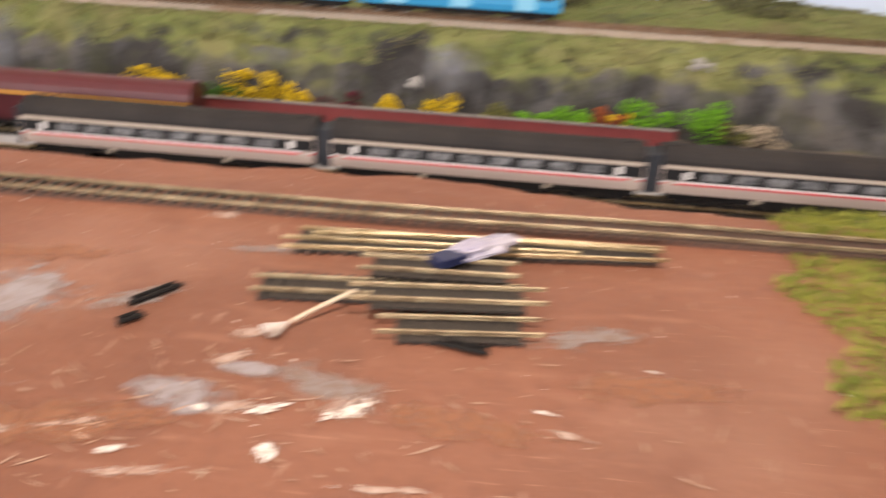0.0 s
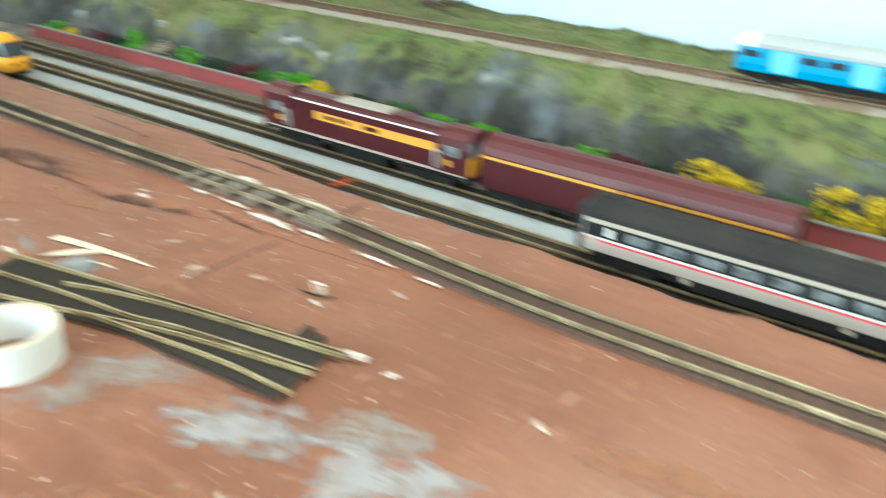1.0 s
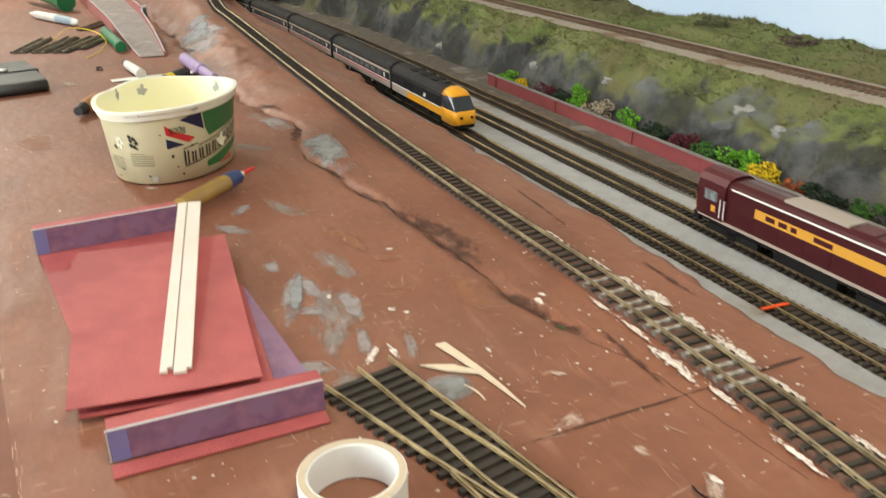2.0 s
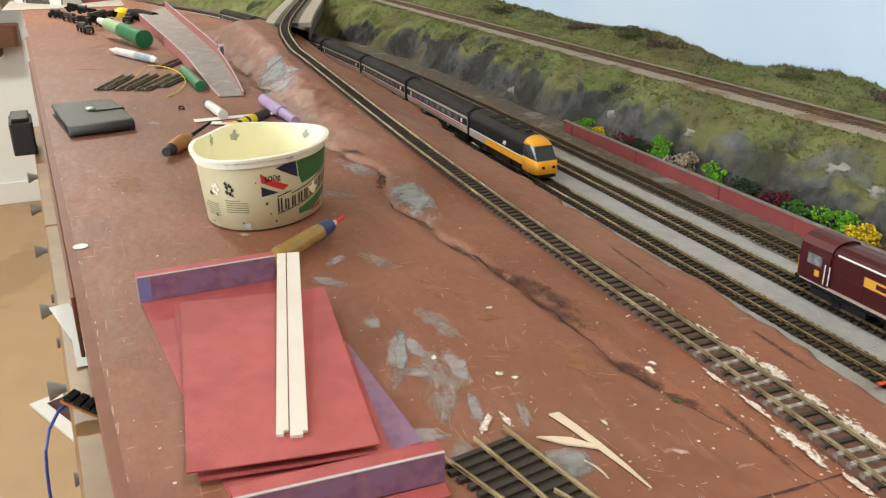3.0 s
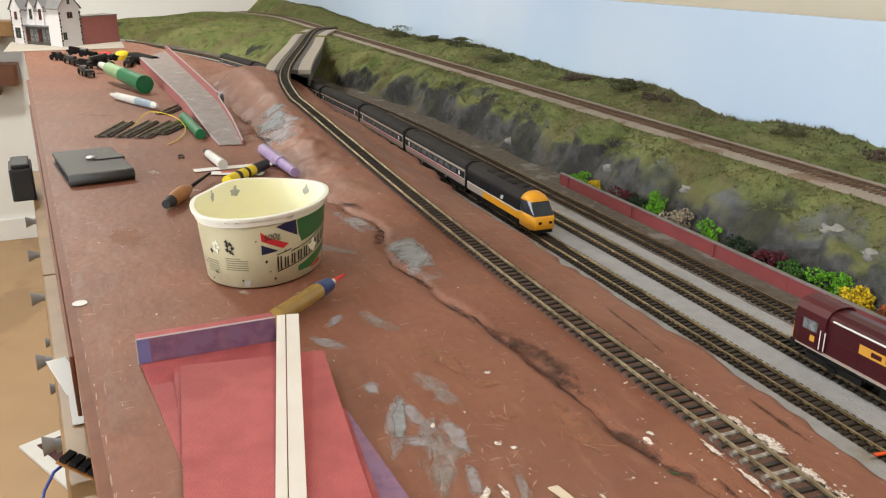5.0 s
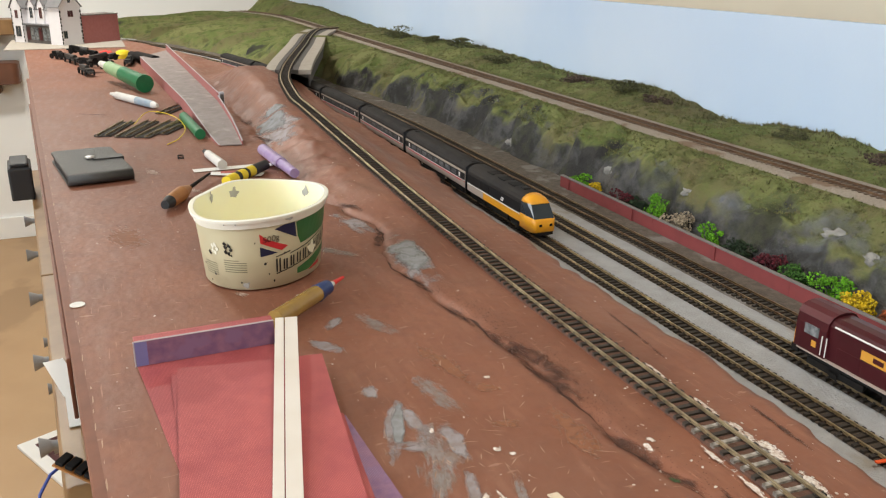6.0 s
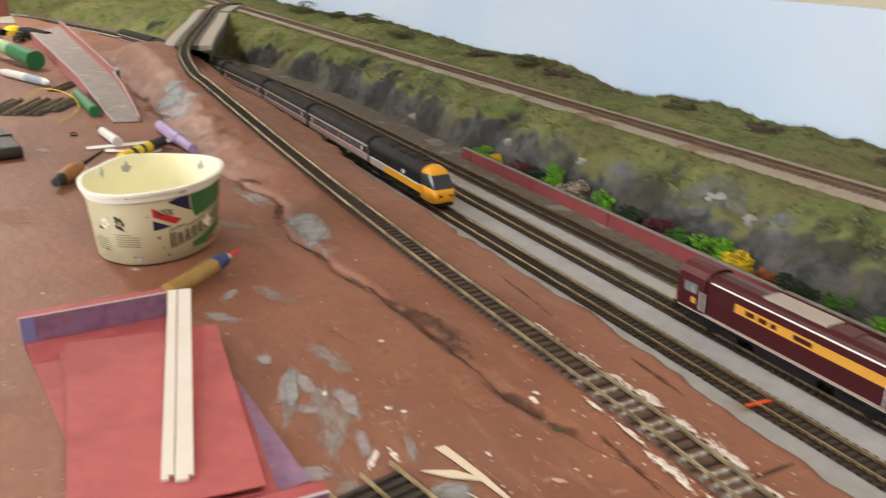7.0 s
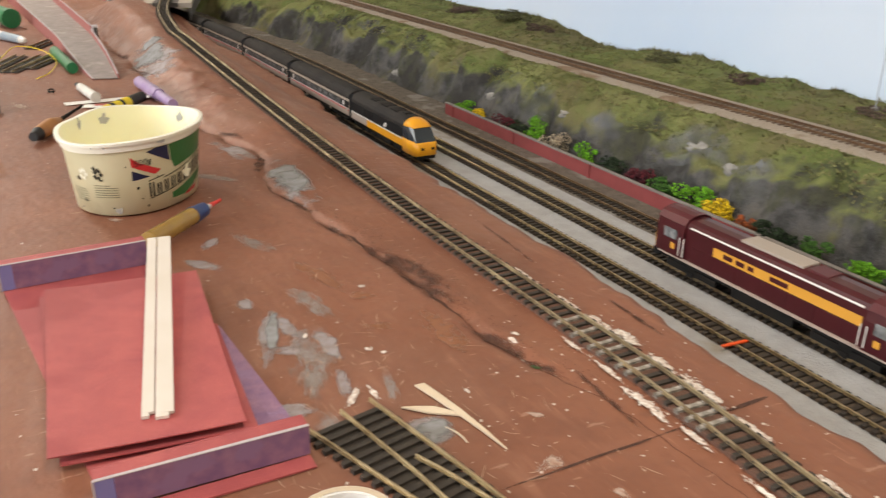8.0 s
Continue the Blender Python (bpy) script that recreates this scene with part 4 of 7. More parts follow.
garden_wall = thing("boundary_wall", pose(0, 0, 0, 0, 0, math.degrees(math.atan(SKEW))), "low red brick-paper wall with grey coping beside the tracks", "model wall")
WALL_N, WALL_TOP = 0.3898, -0.0190
for k in range(13):
    a, b = -0.825 + k * 0.134, -0.825 + (k + 1) * 0.134 - 0.0004
    part("wall_panel", boxes((a, WALL_N, BED, b, WALL_N + 0.004, WALL_TOP)), WALL_RED, garden_wall)
    part("coping", boxes((a, WALL_N - 0.0012, WALL_TOP, b, WALL_N + 0.0052, WALL_TOP + 0.0016), bevel=0.0004), COPING, garden_wall)
for k in range(10):
    x = -0.80 + k * 0.188
    part("pier", boxes((x, WALL_N - 0.0018, BED, x + 0.005, WALL_N, WALL_TOP)), WALL_RED, garden_wall)

def shade_islands(m):
    """Every clump a little lighter or darker than the next."""
    nt = m.node_tree
    b = nt.nodes["Principled BSDF"]
    src = b.inputs["Base Color"].links[0].from_socket
    geo, mr, mul = nt.nodes.new("ShaderNodeNewGeometry"), nt.nodes.new("ShaderNodeMapRange"), nt.nodes.new("ShaderNodeVectorMath")
    mr.inputs["To Min"].default_value, mr.inputs["To Max"].default_value = 0.45, 1.45
    mul.operation = "SCALE"
    nt.links.new(geo.outputs["Random Per Island"], mr.inputs["Value"])
    nt.links.new(src, mul.inputs[0])
    nt.links.new(mr.outputs["Result"], mul.inputs["Scale"])
    nt.links.new(mul.outputs["Vector"], b.inputs["Base Color"])


FOLIAGE = {}
for key, a, b in (("lime", (0.16, 0.42, 0.015), (0.07, 0.22, 0.008)), ("yellow", (0.72, 0.52, 0.012), (0.50, 0.32, 0.008)), ("crimson", (0.12, 0.012, 0.022), (0.05, 0.006, 0.010)),
                  ("dark", (0.022, 0.045, 0.016), (0.012, 0.022, 0.010)), ("green", (0.06, 0.16, 0.02), (0.03, 0.09, 0.012)), ("olive", (0.16, 0.16, 0.04), (0.09, 0.09, 0.025)),
                  ("straw", (0.46, 0.38, 0.28), (0.30, 0.24, 0.17)), ("scrub", (0.105, 0.112, 0.042), (0.075, 0.070, 0.032)), ("heather", (0.12, 0.075, 0.060), (0.075, 0.060, 0.035)), ("rust", (0.35, 0.09, 0.02), (0.18, 0.04, 0.015))):
    FOLIAGE[key] = mat(key + "_foliage_foam", a, 0.9, second=b, scale=260, amount=1.0, bump=0.5, bump_scale=600)
    shade_islands(FOLIAGE[key])


def bush(x, n, w, h, key, z0=-0.030, words=None, seed=0, group="bushes along the wall"):
    """A foam-foliage bush: twigs with many small uneven tufts, gaps between them."""
    rnd = random.Random(int(x * 1000) + seed * 77 + 5000)
    p = along(x, n)
    t = thing("bush", pose(p.x, p.y, z0), words or key + " foam-foliage bush behind the red wall", "model bush", group)
    bm = bmesh.new()
    for k in range(5):
        a = rnd.uniform(0, 6.28)
        cyl(bm, (0, 0, 0), (0.3 * w * math.cos(a), 0.3 * w * math.sin(a), h * rnd.uniform(0.5, 0.8)), 0.0008, 0.0003, 5)
    part("stem", bm, CARD_DARK, t)
    vs, fs = [], []
    lobes = [(rnd.uniform(-0.42, 0.42) * w, rnd.uniform(-0.25, 0.25) * w, rnd.uniform(0.25, 0.95) * h, rnd.uniform(0.12, 0.30)) for _ in range(11)]
    for k in range(620):
        lx, ly, lz, lr = rnd.choice(lobes)
        d = Vector((rnd.gauss(0, 1), rnd.gauss(0, 1), rnd.gauss(0, 1))).normalized() * rnd.uniform(0.6, 1.0)
        c = Vector((lx + d.x * lr * w, ly + d.y * lr * w * 0.8, max(0.001, lz + d.z * lr * h)))
        s = rnd.uniform(0.0009, 0.0025) * (1.0 if w < 0.075 else 1.3)
        base = len(vs)
        q = Euler((rnd.uniform(0, 6), rnd.uniform(0, 6), rnd.uniform(0, 6))).to_matrix()
        for v in ((s, 0, 0), (-s, 0, 0), (0, s, 0), (0, -s, 0), (0, 0, s * 0.7), (0, 0, -s * 0.7)):
            vs.append(tuple(c + q @ Vector(v)))
        for f in ((0, 2, 4), (2, 1, 4), (1, 3, 4), (3, 0, 4), (2, 0, 5), (1, 2, 5), (3, 1, 5), (0, 3, 5)):
            fs.append(tuple(base + i for i in f))
    me = bpy.data.meshes.new("foliage")
    me.from_pydata(vs, [], fs)
    tagged(part("foliage", me, FOLIAGE[key], t), kind="stuff")
    return t


for i, (x, w, h, key) in enumerate((
        (-0.785, 0.055, 0.027, "lime"), (-0.748, 0.034, 0.022, "yellow"), (-0.660, 0.045, 0.030, "crimson"), (-0.626, 0.04, 0.028, "dark"), (-0.575, 0.045, 0.046, "lime"),
        (-0.520, 0.05, 0.036, "straw"), (-0.451, 0.034, 0.036, "lime"), (-0.399, 0.05, 0.032, "dark"), (-0.341, 0.038, 0.036, "crimson"), (-0.294, 0.04, 0.030, "green"), (-0.245, 0.05, 0.038, "lime"),
        (-0.210, 0.036, 0.032, "yellow"), (-0.166, 0.026, 0.028, "rust"), (-0.128, 0.05, 0.030, "dark"), (-0.075, 0.03, 0.032, "green"), (-0.014, 0.042, 0.034, "lime"), (0.028, 0.05, 0.030, "dark"), (0.045, 0.042, 0.036, "lime"),
        (0.100, 0.05, 0.030, "dark"), (0.146, 0.032, 0.030, "straw"), (0.180, 0.034, 0.036, "lime"), (0.221, 0.042, 0.040, "crimson"), (0.262, 0.04, 0.034, "dark"), (0.307, 0.055, 0.050, "yellow"), (0.341, 0.045, 0.042, "yellow"),
        (0.378, 0.034, 0.030, "green"), (0.406, 0.036, 0.034, "green"), (0.437, 0.056, 0.052, "yellow"), (0.464, 0.034, 0.046, "yellow"), (0.489, 0.03, 0.028, "yellow"), (0.536, 0.05, 0.030, "crimson"),
        (0.600, 0.03, 0.030, "yellow"), (0.655, 0.036, 0.038, "yellow"), (0.724, 0.04, 0.032, "olive"), (0.760, 0.034, 0.028, "lime"), (0.807, 0.046, 0.036, "lime"), (0.848, 0.034, 0.038, "rust"), (0.860, 0.030, 0.030, "yellow"),
        (0.889, 0.055, 0.048, "lime"), (0.945, 0.065, 0.056, "lime"), (0.988, 0.04, 0.034, "olive"), (1.011, 0.05, 0.026, "straw"))):
    bush(x, 0.4265, w, h * 0.80, key, BED + 0.002, seed=i)

# pale boulders in the cliff
BOULDER = mat("pale_plaster_rock", (0.32, 0.31, 0.29), 0.9, second=(0.10, 0.098, 0.098), scale=45, amount=1.0, bump=0.5, bump_scale=200)
for i, (x, n, s) in enumerate(((-1.10, 0.452, 0.011), (-0.30, 0.482, 0.014), (-0.24, 0.480, 0.012), (0.62, 0.462, 0.012), (0.95, 0.485, 0.013), (-0.74, 0.462, 0.010), (-0.55, 0.466, 0.010), (0.02, 0.470, 0.012))):
    bm = bmesh.new()
    bmesh.ops.create_icosphere(bm, subdivisions=3, radius=1)
    for v in bm.verts:
        v.co *= 0.75 + 0.7 * nz(v.co.x + i * 5, v.co.y, v.co.z, 1.6) + 0.2 * nz(v.co.x, v.co.y + i, v.co.z, 5)
        v.co = Vector((v.co.x * s * 1.4, v.co.y * s * 0.8, v.co.z * s * 0.35))
    dx, dn = cliff_jitter(x, n)
    p = along(x + dx, n + dn)
    ob = part("rock_face", bm, BOULDER, None, smooth=False)
    ob.matrix_world = pose(p.x, p.y, bank_profile(x, n) - 0.001, 38, 8, 6)
    tagged(ob, "pale dry-brushed rock in the embankment", "model rock", "rocks")


def tufts(name, spots, mats, label, size=(0.002, 0.005), seed=3):
    """Flock and coarse turf: many small upright clumps."""
    rnd = random.Random(seed)
    vs, fs = [], []
    for p in spots:
        for k in range(4):
            a, lean = rnd.uniform(0, 6.28), rnd.uniform(0.2, 1.0)
            hgt, wid = rnd.uniform(*size), rnd.uniform(0.0008, 0.0018)
            ox, oy = rnd.uniform(-0.003, 0.003), rnd.uniform(-0.003, 0.003)
            base = len(vs)
            d = Vector((math.cos(a), math.sin(a), 0))
            q = Vector((p[0] + ox, p[1] + oy, p[2] - 0.0008))
            vs.extend([tuple(q - d.orthogonal() * 0 + Vector((-d.y, d.x, 0)) * wid), tuple(q - Vector((-d.y, d.x, 0)) * wid), tuple(q + d * hgt * lean + Vector((0, 0, hgt)))])
            fs.append((base, base + 1, base + 2))
    me = bpy.data.meshes.new(name)
    me.from_pydata(vs, [], fs)
    return tagged(part(name, me, mats), label, "grass", kind="stuff")


GRASS_A = mat("olive_grass_flock", (0.150, 0.168, 0.056), 0.95, second=(0.225, 0.212, 0.090), scale=30, amount=1.0)
GRASS_B = mat("dark_scrub_flock", (0.110, 0.115, 0.042), 0.95, second=(0.150, 0.120, 0.065), scale=30, amount=1.0)
GRASS_Y = mat("yellow_green_static_grass", (0.30, 0.30, 0.05), 0.95, second=(0.18, 0.22, 0.04), scale=40, amount=1.0)
rnd = random.Random(8)
spots_a, spots_b, spots_c = [], [], []
for k in range(16000):
    x, n = rnd.uniform(-4.2, 1.6), rnd.uniform(0.475, 0.548)
    z = bank_profile(x, n)
    if z > 0.012 + 0.03 * nz(x, n, 0, 9):
        dx, dn = cliff_jitter(x, n)
        p = along(x + dx, n + dn)
        (spots_a if rnd.random() < 0.8 else spots_b).append((p.x, p.y, z))
for k in range(20000):
    x, n = rnd.uniform(-4.2, 1.6), rnd.uniform(0.632, 0.797)
    p = along(x, n)
    (spots_c if n > 0.76 and rnd.random() < 0.5 else spots_a if rnd.random() < 0.75 else spots_b).append((p.x, p.y, behind_z(x, n)))
tufts("grass_flock", spots_a, GRASS_A, "olive grass flock on the embankment", (0.0012, 0.0034))
tufts("scrub_flock", spots_b, GRASS_B, "darker scrubby flock on the embankment", (0.0015, 0.0045), 4)
tufts("ridge_grass", spots_c, GRASS_B, "ragged brownish grass along the ridge", (0.003, 0.009), 5)
for i, (x, n, w, h, key) in enumerate(((-2.52, 0.70, 0.16, 0.046, "scrub"), (-2.25, 0.72, 0.12, 0.026, "scrub"), (-1.98, 0.72, 0.13, 0.030, "scrub"), (-1.72, 0.72, 0.12, 0.024, "scrub"), (-1.30, 0.73, 0.09, 0.018, "heather"), (-1.10, 0.72, 0.10, 0.024, "scrub"),
                                       (-1.00, 0.73, 0.06, 0.018, "heather"), (-0.62, 0.72, 0.06, 0.016, "scrub"), (-0.45, 0.73, 0.05, 0.016, "heather"), (-0.24, 0.74, 0.07, 0.012, "heather"), (0.78, 0.72, 0.12, 0.018, "scrub"), (1.05, 0.72, 0.12, 0.018, "scrub"))):
    bush(x, n, w, h, key, behind_z(x, n) - 0.007, "low brownish green scrub mound before the backdrop", seed=100 + i, group="scrub mounds")
yellow_grass = []
for k in range(11000):
    a, r = rnd.uniform(0, 6.28), math.sqrt(rnd.random())
    x, y = 1.12 + 0.26 * r * math.cos(a), -0.10 + 0.27 * r * math.sin(a)
    if x < BX1 - 0.02 and y > edge_y(x) + 0.01 and y < 0.13 and x > 0.945 + 0.10 * max(0.0, y) + 0.03 * nz(x, y, 0, 20) and abs(y - single_y(x)) > 0.018:
        yellow_grass.append((x, y, board_z(x, y)))
tufts("static_grass", yellow_grass, GRASS_Y, "patch of yellow-green static grass on the board", (0.003, 0.007), 6)

# ---------------------------------------------------------------- smears, glue and litter on the board
def film_paint(name, colour, second, strength=0.9, grain=70.0, stretch=4.0, rough=0.6, hold=0.30, soft=3.0):
    """A thin film, dried or painted on: streaky and broken, fading out raggedly towards its rim."""
    m = bpy.data.materials.new(name)
    m.use_nodes = True
    nt = m.node_tree
    N, L = nt.nodes.new, nt.links.new
    b = nt.nodes["Principled BSDF"]
    b.inputs["Roughness"].default_value = rough
    tc, info = N("ShaderNodeTexCoord"), N("ShaderNodeObjectInfo")

    def maths(op, x, y, clamp=False):
        n = N("ShaderNodeMath")
        n.operation, n.use_clamp = op, clamp
        for i, v in enumerate((x, y)):
            if isinstance(v, (int, float)):
                n.inputs[i].default_value = v
            else:
                L(v, n.inputs[i])
        return n.outputs[0]

    sep = N("ShaderNodeSeparateXYZ")
    L(tc.outputs["Generated"], sep.inputs[0])
    u, v = maths("SUBTRACT", sep.outputs["X"], 0.5), maths("SUBTRACT", sep.outputs["Y"], 0.5)
    r = maths("MULTIPLY", maths("POWER", maths("ADD", maths("MULTIPLY", u, u), maths("MULTIPLY", v, v)), 0.5), 2.0)
    rim = N("ShaderNodeMapRange")
    rim.inputs["From Min"].default_value, rim.inputs["From Max"].default_value = 1.0, 0.25
    L(r, rim.inputs["Value"])
    shift = N("ShaderNodeVectorMath")
    L(tc.outputs["Object"], shift.inputs[0])
    L(info.outputs["Location"], shift.inputs[1])
    mp = N("ShaderNodeMapping")
    mp.inputs["Scale"].default_value = (1, stretch, 1)
    L(shift.outputs["Vector"], mp.inputs["Vector"])

    def noise_tex(scale, vec, detail=6):
        n = N("ShaderNodeTexNoise")
        n.inputs["Scale"].default_value, n.inputs["Detail"].default_value, n.inputs["Roughness"].default_value = scale, detail, 0.62
        L(vec, n.inputs["Vector"])
        return n.outputs["Fac"]

    n1, n2 = noise_tex(grain, mp.outputs["Vector"]), noise_tex(grain * 0.8, shift.outputs["Vector"])
    wob = maths("MULTIPLY", maths("SUBTRACT", maths("ADD", n1, n2), 1.0), 2.3)
    body = maths("MULTIPLY", maths("SUBTRACT", maths("ADD", rim.outputs["Result"], wob), hold), soft, True)
    edge = N("ShaderNodeMapRange")
    edge.inputs["From Min"].default_value, edge.inputs["From Max"].default_value = 1.0, 0.86
    L(r, edge.inputs["Value"])
    L(maths("MULTIPLY", maths("MULTIPLY", body, edge.outputs["Result"]), strength), b.inputs["Alpha"])
    mix = N("ShaderNodeMix")
    mix.data_type = "RGBA"
    mix.inputs["A"].default_value, mix.inputs["B"].default_value = (*colour, 1), (*second, 1)
    f = N("ShaderNodeMapRange")
    f.inputs["From Min"].default_value, f.inputs["From Max"].default_value = 0.4, 0.62
    L(noise_tex(grain * 2.2, shift.outputs["Vector"]), f.inputs["Value"])
    L(f.outputs["Result"], mix.inputs["Factor"])
    L(mix.outputs["Result"], b.inputs["Base Color"])
    return m


FILLER = film_paint("dried_grey_filler", (0.385, 0.355, 0.37), (0.31, 0.255, 0.245), 0.74, 38, 2.2, hold=0.34, soft=2.0)
FILLER_THIN = film_paint("thin_grey_filler", (0.36, 0.33, 0.32), (0.29, 0.21, 0.17), 0.60, 60, 8.0, hold=0.38, soft=1.8)
PLASTER = film_paint("thin_pale_plaster", (0.60, 0.47, 0.40), (0.42, 0.25, 0.18), 0.72, 110, 4.0, hold=0.42, soft=2.0)
WHITE_SPILL = film_paint("white_plaster_spill", (0.80, 0.75, 0.70), (0.52, 0.40, 0.33), 0.95, 170, 2.5, hold=0.44, soft=4.0)
BARE = film_paint("bare_orange_scuff", (0.36, 0.16, 0.085), (0.30, 0.125, 0.07), 0.6, 60, 3.0)
# soft shade under the ramp's ragged edge, put into a film's colour
CREVICE_SHADE = film_paint("brown_crevice_shade", (0.055, 0.023, 0.015), (0.095, 0.040, 0.025), 0.80, 70, 2.5, 0.9, 0.26, 1.0)
LINE = film_paint("dark_joint_line", (0.050, 0.022, 0.015), (0.10, 0.045, 0.03), 0.9, 60, 1.0, 0.9, 0.05, 3.0)
GLUE = mat("dried_white_glue", (0.66, 0.60, 0.54), 0.6, second=(0.46, 0.34, 0.28), scale=90, amount=0.8, bump=0.4, bump_scale=300)
PLAIN_WEAR = mat("worn_through_paint", (0.46, 0.30, 0.21), 0.8, second=(0.34, 0.19, 0.12), scale=120)
RAW = mat("bare_pale_wood", (0.68, 0.57, 0.43), 0.75, second=(0.58, 0.46, 0.33), scale=50, bump=0.15)


def smear(name, x, y, a, b, yaw, material, label, lift=0.0005, category="stain"):
    """A thin film on the board, following its surface: dried spills, joint lines and painted crevice shade."""
    bm = bmesh.new()
    ca, sa = math.cos(radians(yaw)), math.sin(radians(yaw))
    nu, nv = max(8, int(a / 0.002)), max(6, int(b / 0.0015))
    rows = []
    for i in range(nu + 1):
        row = []
        for j in range(nv + 1):
            u, v = a * (2 * i / nu - 1), b * (2 * j / nv - 1)
            row.append(bm.verts.new((u, v, board_z(x + u * ca - v * sa, y + u * sa + v * ca) + lift)))
        rows.append(row)
    for P, Q in zip(rows, rows[1:]):
        for j in range(nv):
            bm.faces.new((P[j], Q[j], Q[j + 1], P[j + 1]))
    ob = part(name, bm, material, None, smooth=True)
    ob.matrix_world = pose(x, y, 0, 0, 0, yaw)
    return tagged(ob, label, category, "dried patches on the board")


FILLER_ROUGH = film_paint("thick_grey_filler", (0.30, 0.305, 0.315), (0.22, 0.215, 0.21), 0.92, 30, 1.5, 0.85, 0.24, 2.0)
GREY_WORDS = "dried grey filler smear on the brown board"
for x, y, a, b, yaw in ((0.4401, -0.1170, 0.075, 0.046, 55), (0.3929, -0.1685, 0.070, 0.036, 25), (0.3343, -0.1353, 0.065, 0.034, 15), (0.5840, -0.1886, 0.042, 0.019, -14), (0.6160, -0.1624, 0.024, 0.010, 0), (0.2572, -0.1493, 0.050, 0.032, 20),
                        (-0.118, -0.1445, 0.058, 0.011, -19), (-0.122, -0.128, 0.040, 0.012, 5), (-0.0895, -0.140, 0.020, 0.012, 80), (-0.0875, -0.111, 0.044, 0.010, -2), (-0.027, -0.122, 0.024, 0.007, -13), (-0.013, -0.163, 0.018, 0.015, 60),
                        (-0.319, -0.135, 0.022, 0.010, 137), (-0.175, -0.1455, 0.018, 0.008, 2), (0.048, -0.0955, 0.018, 0.020, 62), (-0.27, -0.155, 0.026, 0.010, 40), (-1.170, -0.010, 0.105, 0.044, 8), (-1.23, 0.010, 0.060, 0.030, 30), (-0.445, -0.006, 0.078, 0.026, -2), (-0.62, -0.03, 0.060, 0.022, 10)):
    smear("filler_smear", x, y, a, b, yaw, FILLER, GREY_WORDS)
for x, y in ((-0.455, -0.004), (-0.500, -0.003)):
    smear("filler_patch", x, y, 0.056, 0.022, -4, FILLER_ROUGH, "rough grey filler hollow beside the track", 0.0012)
for x, y, a, b, yaw in ((-0.0429, -0.1387, 0.036, 0.008, -16), (-0.0106, -0.0951, 0.030, 0.007, -17), (-0.0641, -0.1306, 0.060, 0.020, -14), (-0.1552, -0.0970, 0.050, 0.014, 10), (0.3151, -0.1117, 0.050, 0.026, 25), (0.3731, -0.1704, 0.060, 0.026, 22), (0.1789, -0.1490, 0.055, 0.024, 30), (0.1672, -0.1873, 0.036, 0.018, 50),
                        (0.012, -0.148, 0.020, 0.012, 10), (-0.30, -0.10, 0.040, 0.012, 20), (-0.52, -0.08, 0.05, 0.015, 40), (0.52, -0.10, 0.05, 0.016, 30), (0.66, -0.17, 0.05, 0.02, -20), (0.80, -0.10, 0.05, 0.016, 20), (0.58, -0.02, 0.04, 0.01, 5)):
    smear("thin_filler_smear", x, y, a, b, yaw, FILLER_THIN, "thin streaky filler wiped across the brown board")
for x, y, a, b, yaw in ((-1.274, -0.004, 0.085, 0.034, 10), (-1.344, 0.014, 0.05, 0.022, 30), (0.0451, -0.0913, 0.015, 0.017, 62), (-0.1233, -0.1404, 0.050, 0.006, -19)):
    smear("filler_patch", x, y, a, b, yaw, FILLER_ROUGH, "thick grey filler patch on the board", 0.0009)
for x, y, a, b, yaw in ((-0.1492, -0.0550, 0.014, 0.009, 60), (-0.0929, -0.0650, 0.014, 0.009, 62), (-0.0625, -0.0246, 0.044, 0.014, -4), (0.2875, -0.2017, 0.07, 0.020, 25), (0.5350, -0.2207, 0.08, 0.020, 12), (0.4392, -0.0520, 0.06, 0.016, 10), (0.7290, -0.1925, 0.06, 0.018, -8), (-0.2619, -0.2369, 0.05, 0.02, 30), (-0.742, -0.121, 0.07, 0.025, 20), (-0.662, -0.305, 0.06, 0.025, 10), (-0.2060, -0.0729, 0.05, 0.012, 12), (0.8330, -0.1463, 0.06, 0.02, 5)):
    smear("bare_scuff", x, y, a, b, yaw, BARE, "paler scuffed patch in the terracotta paint")
